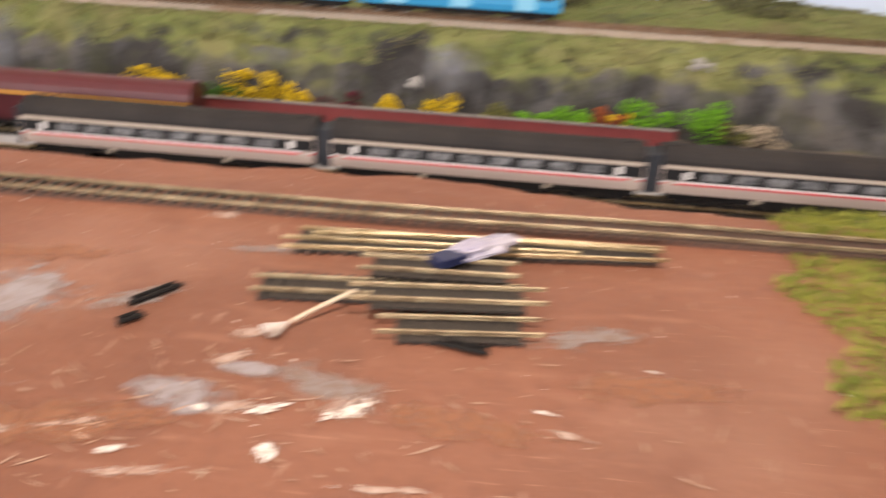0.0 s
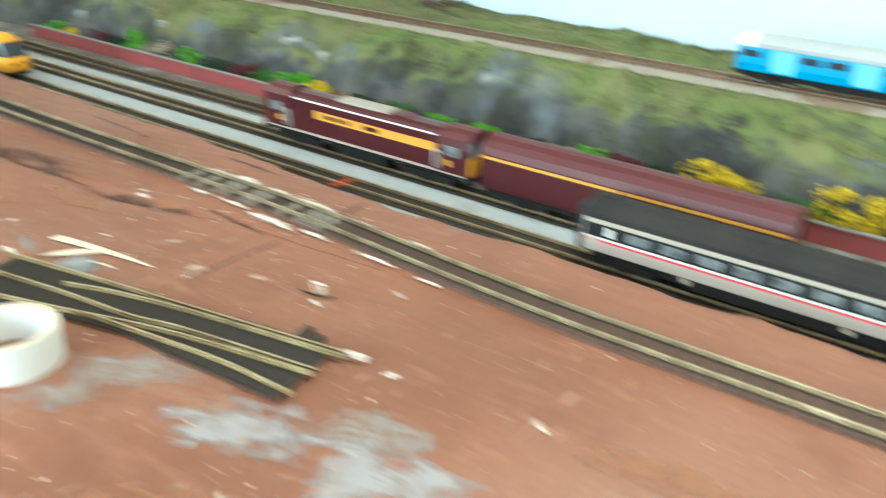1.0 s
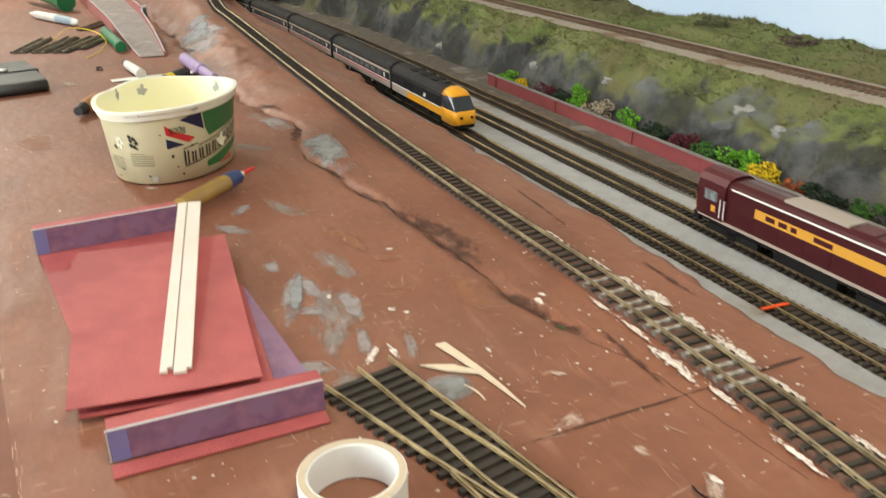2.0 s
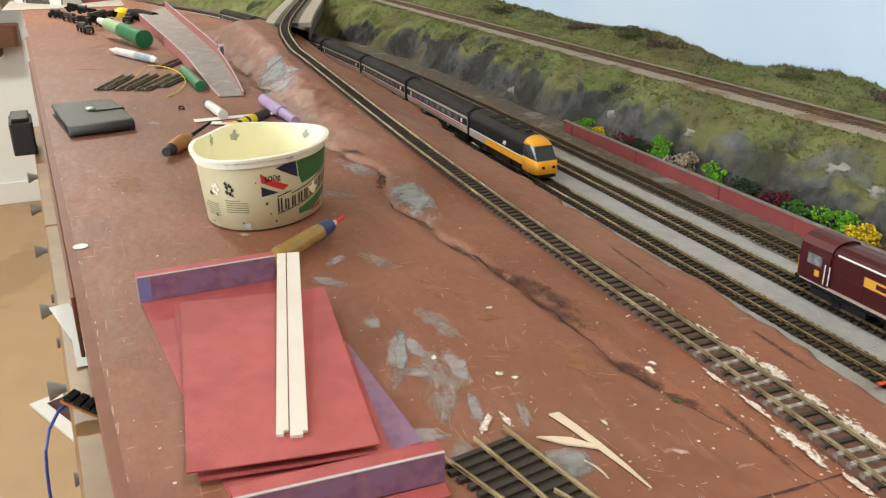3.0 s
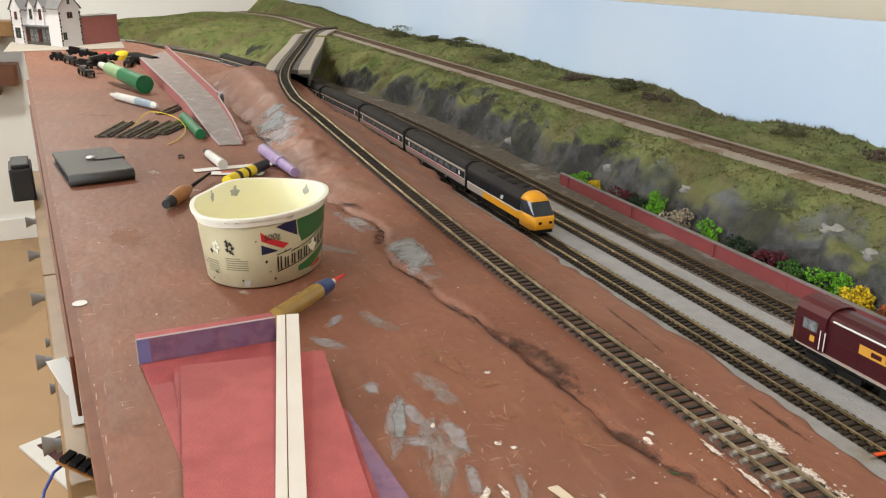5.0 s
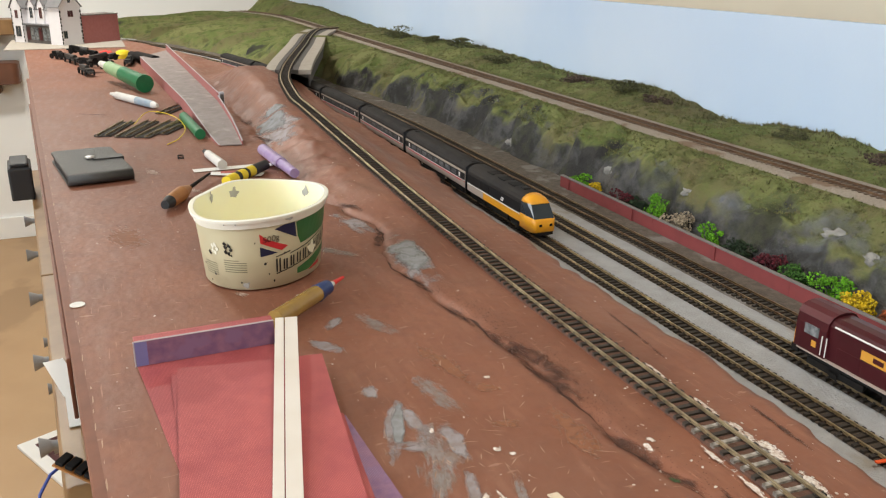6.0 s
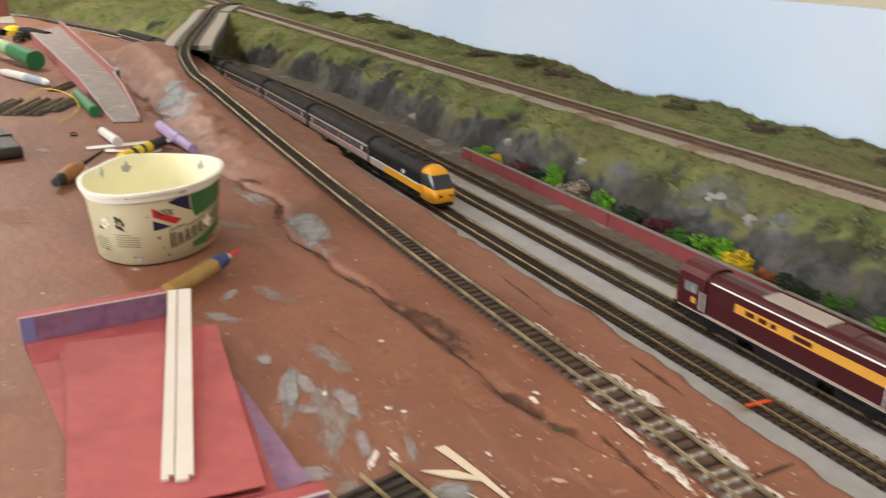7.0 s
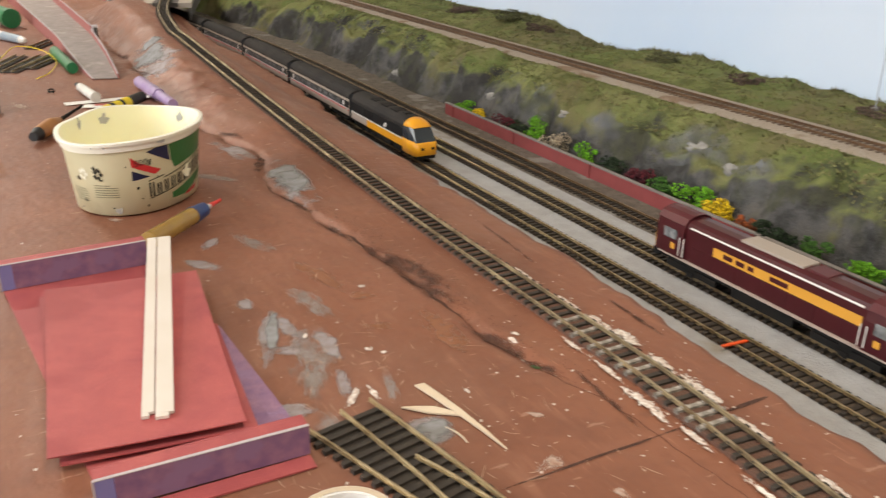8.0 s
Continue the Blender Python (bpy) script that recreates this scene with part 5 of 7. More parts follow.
for x, y, a, b, yaw in ((0.6151, -0.1962, 0.018, 0.008, 20), (0.6693, -0.1887, 0.018, 0.012, 50), (0.3930, -0.1196, 0.020, 0.008, 10), (0.1904, -0.0157, 0.016, 0.007, -20), (0.3738, -0.0534, 0.010, 0.004, -30), (0.5348, 0.0301, 0.016, 0.010, 0), (0.6034, -0.1270, 0.016, 0.010, 20), (0.1089, -0.0471, 0.016, 0.007, 112),
                        (0.30, -0.19, 0.018, 0.004, -20), (0.35, -0.165, 0.022, 0.005, -30), (0.235, 0.012, 0.014, 0.003, -25), (0.15, -0.245, 0.020, 0.010, 40), (0.585, -0.250, 0.03, 0.005, 10), (0.70, -0.245, 0.03, 0.004, 5), (0.62, -0.268, 0.04, 0.005, 8), (0.50, -0.235, 0.03, 0.006, 15), (0.48, -0.205, 0.03, 0.004, 24),
                        (0.54, -0.222, 0.03, 0.004, 18), (0.1495, -0.0285, 0.008, 0.006, 23), (0.064, -0.027, 0.008, 0.004, 27), (-0.448, -0.355, 0.010, 0.006, 0), (-0.42, -0.205, 0.012, 0.006, 30), (0.60, -0.155, 0.02, 0.008, 30), (0.785, -0.194, 0.018, 0.004, -15), (-0.86, -0.20, 0.03, 0.01, 30), (-1.0, -0.25, 0.03, 0.012, 20)):
    smear("plaster_chip", x, y, a, b, yaw, PLASTER, "pale dried plaster spill on the board", 0.0007)
for x, y, a, b, yaw in ((-0.0109, -0.1218, 0.018, 0.004, 141), (-0.0077, -0.1086, 0.014, 0.003, 0), (-0.0278, 0.0149, 0.007, 0.004, 0), (-0.0357, 0.0216, 0.005, 0.004, 0), (0.0175, -0.0523, 0.006, 0.003, 0), (-0.0634, -0.0867, 0.006, 0.0035, 0), (-0.0552, -0.0788, 0.005, 0.003, 30), (-0.1644, -0.0482, 0.005, 0.004, 0), (0.5996, -0.1999, 0.006, 0.004, 0), (0.6655, -0.1971, 0.008, 0.004, 40), (-0.1046, -0.1211, 0.006, 0.0025, -20)):
    smear("plaster_spot", x, y, a, b, yaw, WHITE_SPILL, "small white plaster spot on the board", 0.0008)
for x, dy, a, b in ((-0.02, 0.021, 0.024, 0.007), (0.01, 0.023, 0.022, 0.010), (0.05, 0.020, 0.026, 0.006), (0.09, 0.022, 0.030, 0.009), (0.14, 0.020, 0.026, 0.006), (0.0, -0.020, 0.020, 0.004), (0.04, -0.021, 0.026, 0.005),
                    (0.085, -0.024, 0.036, 0.008), (0.13, -0.020, 0.022, 0.005), (0.19, -0.020, 0.024, 0.005), (0.20, 0.020, 0.020, 0.005), (0.24, -0.019, 0.016, 0.004), (-0.06, 0.020, 0.024, 0.004), (-0.12, 0.020, 0.030, 0.003)):
    smear("glue_line", x, single_y(x) + dy, a, b * 0.75, -3, WHITE_SPILL, "white dried glue spilled along the track", 0.0018)
# these dark films paint the shade that gathers along the ramp's foot
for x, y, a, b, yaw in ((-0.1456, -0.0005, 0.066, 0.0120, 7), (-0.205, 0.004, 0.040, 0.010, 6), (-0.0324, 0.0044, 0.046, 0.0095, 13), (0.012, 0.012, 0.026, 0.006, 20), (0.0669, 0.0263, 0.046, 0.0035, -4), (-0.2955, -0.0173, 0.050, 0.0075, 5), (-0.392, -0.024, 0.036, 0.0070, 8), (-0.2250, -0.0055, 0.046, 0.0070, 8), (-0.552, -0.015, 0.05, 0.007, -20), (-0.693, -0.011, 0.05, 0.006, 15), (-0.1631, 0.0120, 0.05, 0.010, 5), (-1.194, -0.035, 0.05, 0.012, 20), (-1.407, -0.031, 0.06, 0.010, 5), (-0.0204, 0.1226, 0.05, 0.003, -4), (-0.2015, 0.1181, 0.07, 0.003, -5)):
    smear("hollow", x, y, a, b, yaw, CREVICE_SHADE, "dark film painting the shade along the foot of the filler ramp", 0.0006, "crack")
smear("green_fleck", 0.010, 0.008, 0.006, 0.004, 20, film_paint("green_scatter", (0.03, 0.07, 0.02), (0.06, 0.10, 0.03), 0.9, 200, 1.0), "tiny green scatter in the crack", 0.0009)


def crack():
    """The fine dark line where the filler ramp meets the board: a crack with its shadow line painted in."""
    bm = bmesh.new()
    prev = None
    for k in range(420):
        x = -0.80 + k * 0.0024
        w = max(0.0001, 0.0003 + 0.0026 * nz(x, 0, 2, 13) + 0.0014 * nz(x, 5, 2, 60)) * smooth01(-0.82, -0.74, x) * smooth01(0.16, 0.04, x) + 0.0001
        yc = foot_y(x) - 0.002
        row = [bm.verts.new((x, yc + w * s, board_z(x, yc + w * s) + up)) for s, up in ((-1.0, 0.0002), (-0.3, 0.0004), (0.4, 0.0004), (1.0, 0.0002))]
        if prev:
            for q in range(3):
                bm.faces.new((prev[q], prev[q + 1], row[q + 1], row[q]))
        prev = row
    return tagged(part("crack", bm, mat("brown_crack_shade", (0.055, 0.023, 0.015), 0.95, second=(0.10, 0.042, 0.026), scale=90, bump=0.4), None, smooth=True), "crack along the foot of the filler ramp, its shadow line painted dark", "crack")


crack()
gran = random.Random(31)
vs, fs = [], []
for i in range(2600):
    x = gran.choice((gran.uniform(-0.55, 0.05), gran.gauss(-0.15, 0.05), gran.gauss(-0.3, 0.06)))
    y = foot_y(x) + abs(gran.gauss(0.0, 0.016)) - 0.003
    s = gran.uniform(0.0002, 0.0006)
    z, o = board_z(x, y), len(vs)
    vs.extend([(x - s, y - s * 0.6, z), (x + s, y - s * 0.5, z), (x + gran.uniform(-s, s), y + s, z), (x, y, z + s)])
    fs.extend([(o, o + 1, o + 3), (o + 1, o + 2, o + 3), (o + 2, o, o + 3)])
me = bpy.data.meshes.new("scatter")
me.from_pydata(vs, [], fs)
tagged(part("earth_scatter", me, mat("dark_earth_scatter", (0.10, 0.046, 0.030), 0.95, second=(0.14, 0.07, 0.045), scale=200)), "dark brown earth granules on the filler ramp", "scatter", kind="stuff")
curl = part("thread", tube(spline([(0.1840, -0.0245, 0.001), (0.1900, -0.0265, 0.0022), (0.1965, -0.0240, 0.0012), (0.2050, -0.0190, 0.0012)], 14)[0], 0.0006, 6), UNDER)
tagged(curl, "short curl of black thread on the board", "thread")
for yaw, reach, w in ((150, 0.017, 0.0030), (172, 0.019, 0.0026), (196, 0.016, 0.0030), (222, 0.013, 0.0024), (128, 0.012, 0.0026)):
    smear("plaster_spot", 0.153 + reach * math.cos(radians(yaw)), -0.2600 + reach * math.sin(radians(yaw)), reach, w, yaw, WHITE_SPILL, "splayed strokes of white plaster on the board", 0.0009)
for x, y, a, b, yaw in ((0.1835, -0.0105, 0.0085, 0.0034, 12), (0.2020, -0.0315, 0.0070, 0.0028, -20), (0.288, -0.0655, 0.006, 0.004, 30), (0.377, -0.0560, 0.006, 0.0018, -28), (0.772, -0.1772, 0.012, 0.0022, -10), (0.678, -0.1886, 0.014, 0.009, 55), (0.632, -0.1960, 0.016, 0.006, 28), (0.642, -0.2273, 0.010, 0.008, 80), (0.572, -0.2362, 0.012, 0.004, 15), (0.832, -0.1299, 0.007, 0.0016, -12)):
    smear("plaster_spot", x, y, a, b, yaw, WHITE_SPILL, "small white plaster spot on the board", 0.0008)
# butt joint between two boards
smear("board_joint", 0.1155, 0.105, 0.024, 0.0020, 90, LINE, "dark notch of the board joint beside the track", 0.0003, "joint")
smear("board_joint", 0.1155, -0.016, 0.075, 0.0013, 90, LINE, "thin dark joint between two baseboard sheets", 0.0003, "joint")
smear("board_joint", -1.60, -0.33, 0.05, 0.002, 60, LINE, "thin scored line in the board", 0.0003, "joint")

lit = random.Random(21)
chips = bmesh.new()
for k in range(760):
    x = lit.choice((lit.uniform(-1.6, 0.95), lit.gauss(0.05, 0.09), lit.gauss(0.1, 0.15)))
    y = lit.uniform(edge_y(x) + 0.02, 0.13) if lit.random() < 0.6 else single_y(x) + lit.gauss(0, 0.02)
    s = lit.choice((0.0003, 0.0004, 0.0005, 0.0006, 0.0010))
    box(chips, -s, -s * lit.uniform(0.4, 1), 0, s, s * lit.uniform(0.4, 1), s * 0.6, m=Matrix.Translation((x, y, board_z(x, y) - 0.0002)) @ pose(0, 0, 0, lit.uniform(-20, 20), 0, lit.uniform(0, 180)))
tagged(part("plaster_crumbs", chips, GLUE), "scattered white plaster crumbs on the board", "crumbs", kind="stuff")



def sliver(x, y, yaw, half, w0, w1, w2, label):
    """A split of pale wood: width at its start, middle and end."""
    secs = []
    for f, w in ((-1, w0), (-0.6, w0 * 0.5 + w1 * 0.5), (-0.1, w1), (0.5, w1 * 0.5 + w2 * 0.5), (1, w2)):
        bow = 0.0016 * (1 - f * f)
        secs.append([(f * half, bow - w, 0), (f * half + 0.001, bow + w, 0), (f * half + 0.001, bow + w, 0.0009), (f * half, bow - w, 0.0012)])
    ob = part("wood_sliver", loft(secs), RAW)
    ob.matrix_world = pose(x, y, 0.0010, 0, 0, yaw)
    return tagged(ob, label, "wood sliver", "offcuts")


sliver(0.0412, -0.0710, 8.4, 0.0445, 0.0036, 0.0026, 0.0003, "long pale wood sliver tapering to a point")
sliver(0.0306, -0.0846, 49, 0.021, 0.0006, 0.0042, 0.0005, "short broad pale wood splinter on the board")
sliver(0.0591, -0.0839, 10, 0.010, 0.0002, 0.0006, 0.0002, "tiny pale wood splinter on the board")

# ---------------------------------------------------------------- tub
TUB_BODY = mat("tub_printed_cream", (0.60, 0.55, 0.38), 0.4, second=(0.50, 0.44, 0.26), scale=14, amount=0.6, third=(0.50, 0.44, 0.28), third_scale=18, third_at=0.66)
TUB_WHITE = mat("tub_white_plastic", (0.86, 0.85, 0.78), 0.35, second=(0.87, 0.83, 0.60), scale=14, amount=0.9)
TUB_LINING = mat("tub_cream_lining", (0.90, 0.87, 0.64), 0.5, second=(0.88, 0.83, 0.54), scale=14, amount=0.8)
TUB_LINING.node_tree.nodes["Principled BSDF"].inputs["Subsurface Weight"].default_value = 0.5
TUB_LINING.node_tree.nodes["Principled BSDF"].inputs["Subsurface Radius"].default_value = (0.02, 0.018, 0.012)
TUB_STAIN = mat("tub_grey_stain", (0.42, 0.41, 0.38), 0.7, second=(0.30, 0.29, 0.27), scale=90)
TUB_GREEN = mat("tub_green_print", (0.030, 0.13, 0.035), 0.4)
TUB_NAVY = mat("tub_navy_print", (0.012, 0.016, 0.055), 0.4)
TUB_RED = mat("tub_red_print", (0.55, 0.030, 0.035), 0.4)
FAINT_INK = mat("faded_print", (0.22, 0.20, 0.13), 0.5, second=(0.34, 0.31, 0.20), scale=300)
INK = mat("black_print", (0.015, 0.014, 0.012), 0.5)

TUB_X, TUB_Y, TUB_YAW = -0.497, -0.167, -32
TUB_H = 0.0795


def tub_xy(a, k, out=0.0):
    s = 0.89 + 0.11 * k
    return math.cos(a) * (0.0866 * s + out), math.sin(a) * (0.0675 * s + out)


def tub_map(a, k, out):
    return (*tub_xy(a, k, out), 0.001 + k * TUB_H)


def tub_print(outline, out):
    """A printed patch on the tub's wall, from its corners in bearing and height."""
    bm = bmesh.new()
    bm.faces.new([bm.verts.new((a * 0.075, k * TUB_H, 0)) for a, k in outline])
    bmesh.ops.triangulate(bm, faces=bm.faces)
    bmesh.ops.subdivide_edges(bm, edges=bm.edges, cuts=5, use_grid_fill=True)
    for v in bm.verts:
        v.co = tub_map(v.co.x / 0.075, v.co.y / TUB_H, out)
    return bm


def tub_bar(a0, a1, k0, k1, out, slope=0.0):
    n = max(1, int((a1 - a0) / 0.08))
    top = [(a1 + (a0 - a1) * i / n, k1 + slope * (a1 + (a0 - a1) * i / n - a0)) for i in range(n + 1)]
    low = [(a0 + (a1 - a0) * i / n, k0 + slope * ((a1 - a0) * i / n)) for i in range(n + 1)]
    bm = bmesh.new()
    lo, hi = [bm.verts.new(tub_map(a, k, out)) for a, k in low], [bm.verts.new(tub_map(a, k, out)) for a, k in reversed(top)]
    for i in range(n):
        bm.faces.new((lo[i], lo[i + 1], hi[i + 1], hi[i]))
    return bm


def blot(a, k, ra, rk, out, seed=0, n=12):
    """An uneven small spot."""
    return tub_print([(a + ra * math.cos(6.283 * i / n) * (0.8 + 0.35 * math.sin(i * 2.3 + seed)), k + rk * math.sin(6.283 * i / n) * (0.8 + 0.35 * math.cos(i * 1.7 + seed))) for i in range(n)], out)


def tub():
    t = thing("food_tub", pose(TUB_X, TUB_Y, 0.0004, 0, 0, TUB_YAW), "empty cream printed spread tub with white rim, stained inside", "tub")
    seg = 96
    ang = [2 * math.pi * j / seg for j in range(seg)]
    part("body", loft([[tub_map(a, k, out) for a in ang] for k, out in ((-0.01, -0.050), (-0.01, -0.004), (0.02, 0.0), (0.5, 0.0), (0.88, 0.0))], False), TUB_BODY, t, "cream body with green, red and navy print", True)

    def sag(a):
        return -0.0022 * math.cos(2 * a + 0.5) + 0.0012 * math.sin(3 * a + 1.0) - 0.0045 * math.exp(-((a - 4.55) / 0.35) ** 2)

    def ring(k, out, z=0.0):
        return [(*tub_xy(a, k, out + 0.00012 * math.sin(9 * a)), 0.001 + k * TUB_H + z + sag(a) * smooth01(0.4, 0.95, k)) for a in ang]
    part("rim", loft([ring(0.875, 0.0003), ring(0.875, 0.0018), ring(0.955, 0.0028), ring(0.958, 0.0042), ring(0.995, 0.0044), ring(1.0, 0.0036), ring(1.0, -0.0004), ring(0.99, -0.0008)], False), TUB_WHITE, t, "thin white rim")
    part("lining", loft([ring(0.99, -0.0009), ring(0.8, -0.0010), ring(0.5, -0.0012), ring(0.2, -0.0012), ring(0.05, -0.0014), ring(0.035, -0.010), [(v[0] * 0.02, v[1] * 0.02, 0.0036) for v in ring(0.035, -0.010)]], False), TUB_LINING, t, "cream-stained lining", True)
    part("green_print", tub_print(((1.00, 0.86), (1.07, 0.87), (1.75, 0.87), (1.98, 0.87), (2.02, 0.66), (1.60, 0.60), (1.09, 0.54), (1.03, 0.66)), 0.0003), TUB_GREEN, t, "green printed panel")
    part("navy_print", tub_print(((0.66, 0.83), (1.01, 0.65), (0.98, 0.87), (0.80, 0.868)), 0.0004), TUB_NAVY, t, "navy printed wedge")
    part("red_print", tub_print(((0.43, 0.79), (0.44, 0.66), (0.76, 0.52), (0.86, 0.57), (0.55, 0.70)), 0.0004), TUB_RED, t, "red printed wedge")
    part("navy_print", tub_print(((0.43, 0.61), (0.43, 0.47), (0.69, 0.50)), 0.0004), TUB_NAVY, t, "small navy printed wedge")
    part("green_print", tub_print(((1.03, 0.12), (1.30, 0.11), (1.62, 0.20), (1.98, 0.26), (2.0, 0.36), (1.5, 0.30), (1.03, 0.20)), 0.0003), TUB_GREEN, t, "green printed lower band")
    part("red_print", tub_print(((1.28, 0.09), (1.60, 0.10), (1.62, 0.16), (1.34, 0.12)), 0.0004), TUB_RED, t, "small red printed patch")
    for row in range(6):
        for a, w, k in ((-0.62, 0.30, 0.35), (-0.17, 0.38 if row else 0.26, 0.42)):
            part("printed_text_bar", tub_bar(a, a + w, k - row * 0.032, k - row * 0.032 + 0.013, 0.0004), FAINT_INK, t, "faint bar of small print")
    for a, k, m in ((-0.33, 0.57, TUB_WHITE), (-0.07, 0.58, INK)):
        for p in range(5):
            part("printed_petal", blot(a + 0.052 * math.cos(1.257 * p), k + 0.055 * math.sin(1.257 * p), 0.034, 0.036, 0.0005 + 0.00004 * p, p), m, t, "petal of a small printed flower")
    for i, (a, k, s) in enumerate(((-0.52, 0.09, 0.02), (-0.66, 0.30, 0.02), (-0.12, 0.66, 0.035), (-0.02, 0.50, 0.02), (0.36, 0.67, 0.015), (0.50, 0.37, 0.03), (0.10, 0.12, 0.02), (-0.40, 0.20, 0.028), (-0.45, 0.50, 0.04), (0.62, 0.11, 0.02), (0.55, 0.22, 0.015), (0.80, 0.48, 0.018))):
        part("stain", blot(a, k, s, s * 0.9, 0.0006, i), INK, t, "dark speck on the wall")
    part("stain", blot(0.18, 0.085, 0.07, 0.05, 0.0006, 4), TUB_STAIN, t, "grey filler spot")
    part("stain", blot(1.32, 0.42, 0.11, 0.10, 0.0011, 2), TUB_WHITE, t, "white scraped patch on the print")
    for i, (a, k0, w) in enumerate(((-2.2, 0.86, 0.09), (2.75, 0.84, 0.08), (-1.75, 0.90, 0.04), (2.2, 0.60, 0.02))):
        part("stain", blot(a, k0, w, 0.09, -0.0016, i), TUB_STAIN, t, "grey filler stain inside the rim")
    for a, w in ((0.86, 0.07), (-0.05, 0.02), (0.12, 0.018)):
        part("stain", blot(a, 0.95, w, 0.02, 0.0040, 3), TUB_STAIN, t, "grey filler stain on the rim")
    return t


def lettering(text, size, material, name="lettering"):
    cu = bpy.data.curves.new(name, "FONT")
    cu.body, cu.size, cu.extrude, cu.align_x, cu.align_y = text, size, 0.0001, "CENTER", "CENTER"
    ob = bpy.data.objects.new("tmp_text", cu)
    scene.collection.objects.link(ob)
    dg = bpy.context.evaluated_depsgraph_get()
    me = bpy.data.meshes.new_from_object(ob.evaluated_get(dg))
    bpy.data.objects.remove(ob)
    bpy.data.curves.remove(cu)
    me.materials.clear()
    me.materials.append(material)
    return me


butter = tub()


def wrap_text(text, size, a_mid, k, tilt, material, label):
    """Printed text bent round the tub's wall."""
    me = lettering(text, size, material)
    for v in me.vertices:
        u, w = v.co.x, v.co.y
        w += u * tilt
        kk = k + w / TUB_H
        a = a_mid
        step, dist = (0.002 if u > 0 else -0.002), 0.0
        p = tub_xy(a, kk)
        while dist < abs(u):
            a += step
            q = tub_xy(a, kk)
            dist += math.hypot(q[0] - p[0], q[1] - p[1])
            p = q
        x, y = tub_xy(a, kk, 0.0009 + v.co.z * 0.3)
        v.co = (x, y, 0.001 + kk * TUB_H)
    return part("lettering", me, material, butter, label)


wrap_text("500g", 0.0092, 0.60, 0.705, 0.10, INK, "black printed weight")
for i in range(11):
    a0 = 0.66 + i * 0.118
    k0 = 0.225 + 0.020 * i + 0.006 * max(0, i - 4)
    hgt = 0.19 if i == 0 else 0.145
    for s in (0.0, 0.045 if i % 3 else 0.05):
        part("brand_bar", tub_bar(a0 + s, a0 + s + 0.026, k0, k0 + hgt, 0.0008, 0.15), INK, butter, "plain black bar of brand lettering")
    for up in (-0.030, 0.175 if i > 1 else 0.21):
        part("printed_line", tub_bar(a0, a0 + 0.118, k0 + up, k0 + up + 0.014, 0.0007, 0.2), INK, butter, "black printed line")

# ---------------------------------------------------------------- card sheets, wood strips, tape
BRICK_CARD = mat("red_brick_printed_card", (0.56, 0.140, 0.130), 0.6, second=(0.46, 0.105, 0.11), scale=45, amount=1.0, third=(0.44, 0.095, 0.095), third_scale=11, third_at=0.54, bump=0.05)
PURPLE_CARD = mat("purple_brick_printed_card", (0.26, 0.155, 0.29), 0.6, second=(0.40, 0.24, 0.34), scale=120, amount=1.0, third=(0.33, 0.22, 0.36), third_scale=40, third_at=0.55)
BLUE_CARD = mat("blue_tinted_card", (0.17, 0.17, 0.40), 0.6, second=(0.24, 0.19, 0.38), scale=60)
CARD_EDGE = mat("grey_card_edge", (0.46, 0.42, 0.44), 0.8)
STRIP_WOOD = mat("pale_basswood", (0.70, 0.645, 0.59), 0.7, second=(0.64, 0.57, 0.49), scale=18, amount=0.8, bump=0.08)


def brick_relief(m, scale_x=250.0, scale_y=250.0):
    """Fine printed brick courses on a card."""
    nt = m.node_tree
    b = nt.nodes["Principled BSDF"]
    src = b.inputs["Base Color"].links[0].from_socket
    tc = nt.nodes.new("ShaderNodeTexCoord")
    br = nt.nodes.new("ShaderNodeTexBrick")
    br.inputs["Scale"].default_value = 1.0
    mp = nt.nodes.new("ShaderNodeMapping")
    mp.inputs["Scale"].default_value = (scale_x, scale_y, 1)
    nt.links.new(tc.outputs["Object"], mp.inputs["Vector"])
    nt.links.new(mp.outputs["Vector"], br.inputs["Vector"])
    br.inputs["Color1"].default_value, br.inputs["Color2"].default_value, br.inputs["Mortar"].default_value = (1, 1, 1, 1), (0.82, 0.72, 0.74, 1), (0.58, 0.46, 0.52, 1)
    br.inputs["Mortar Size"].default_value = 0.07
    mul = nt.nodes.new("ShaderNodeMix")
    mul.data_type, mul.blend_type = "RGBA", "MULTIPLY"
    mul.inputs["Factor"].default_value = 0.8
    nt.links.new(src, mul.inputs["A"])
    nt.links.new(br.outputs["Color"], mul.inputs["B"])
    nt.links.new(mul.outputs["Result"], b.inputs["Base Color"])


brick_relief(BRICK_CARD)
brick_relief(PURPLE_CARD)


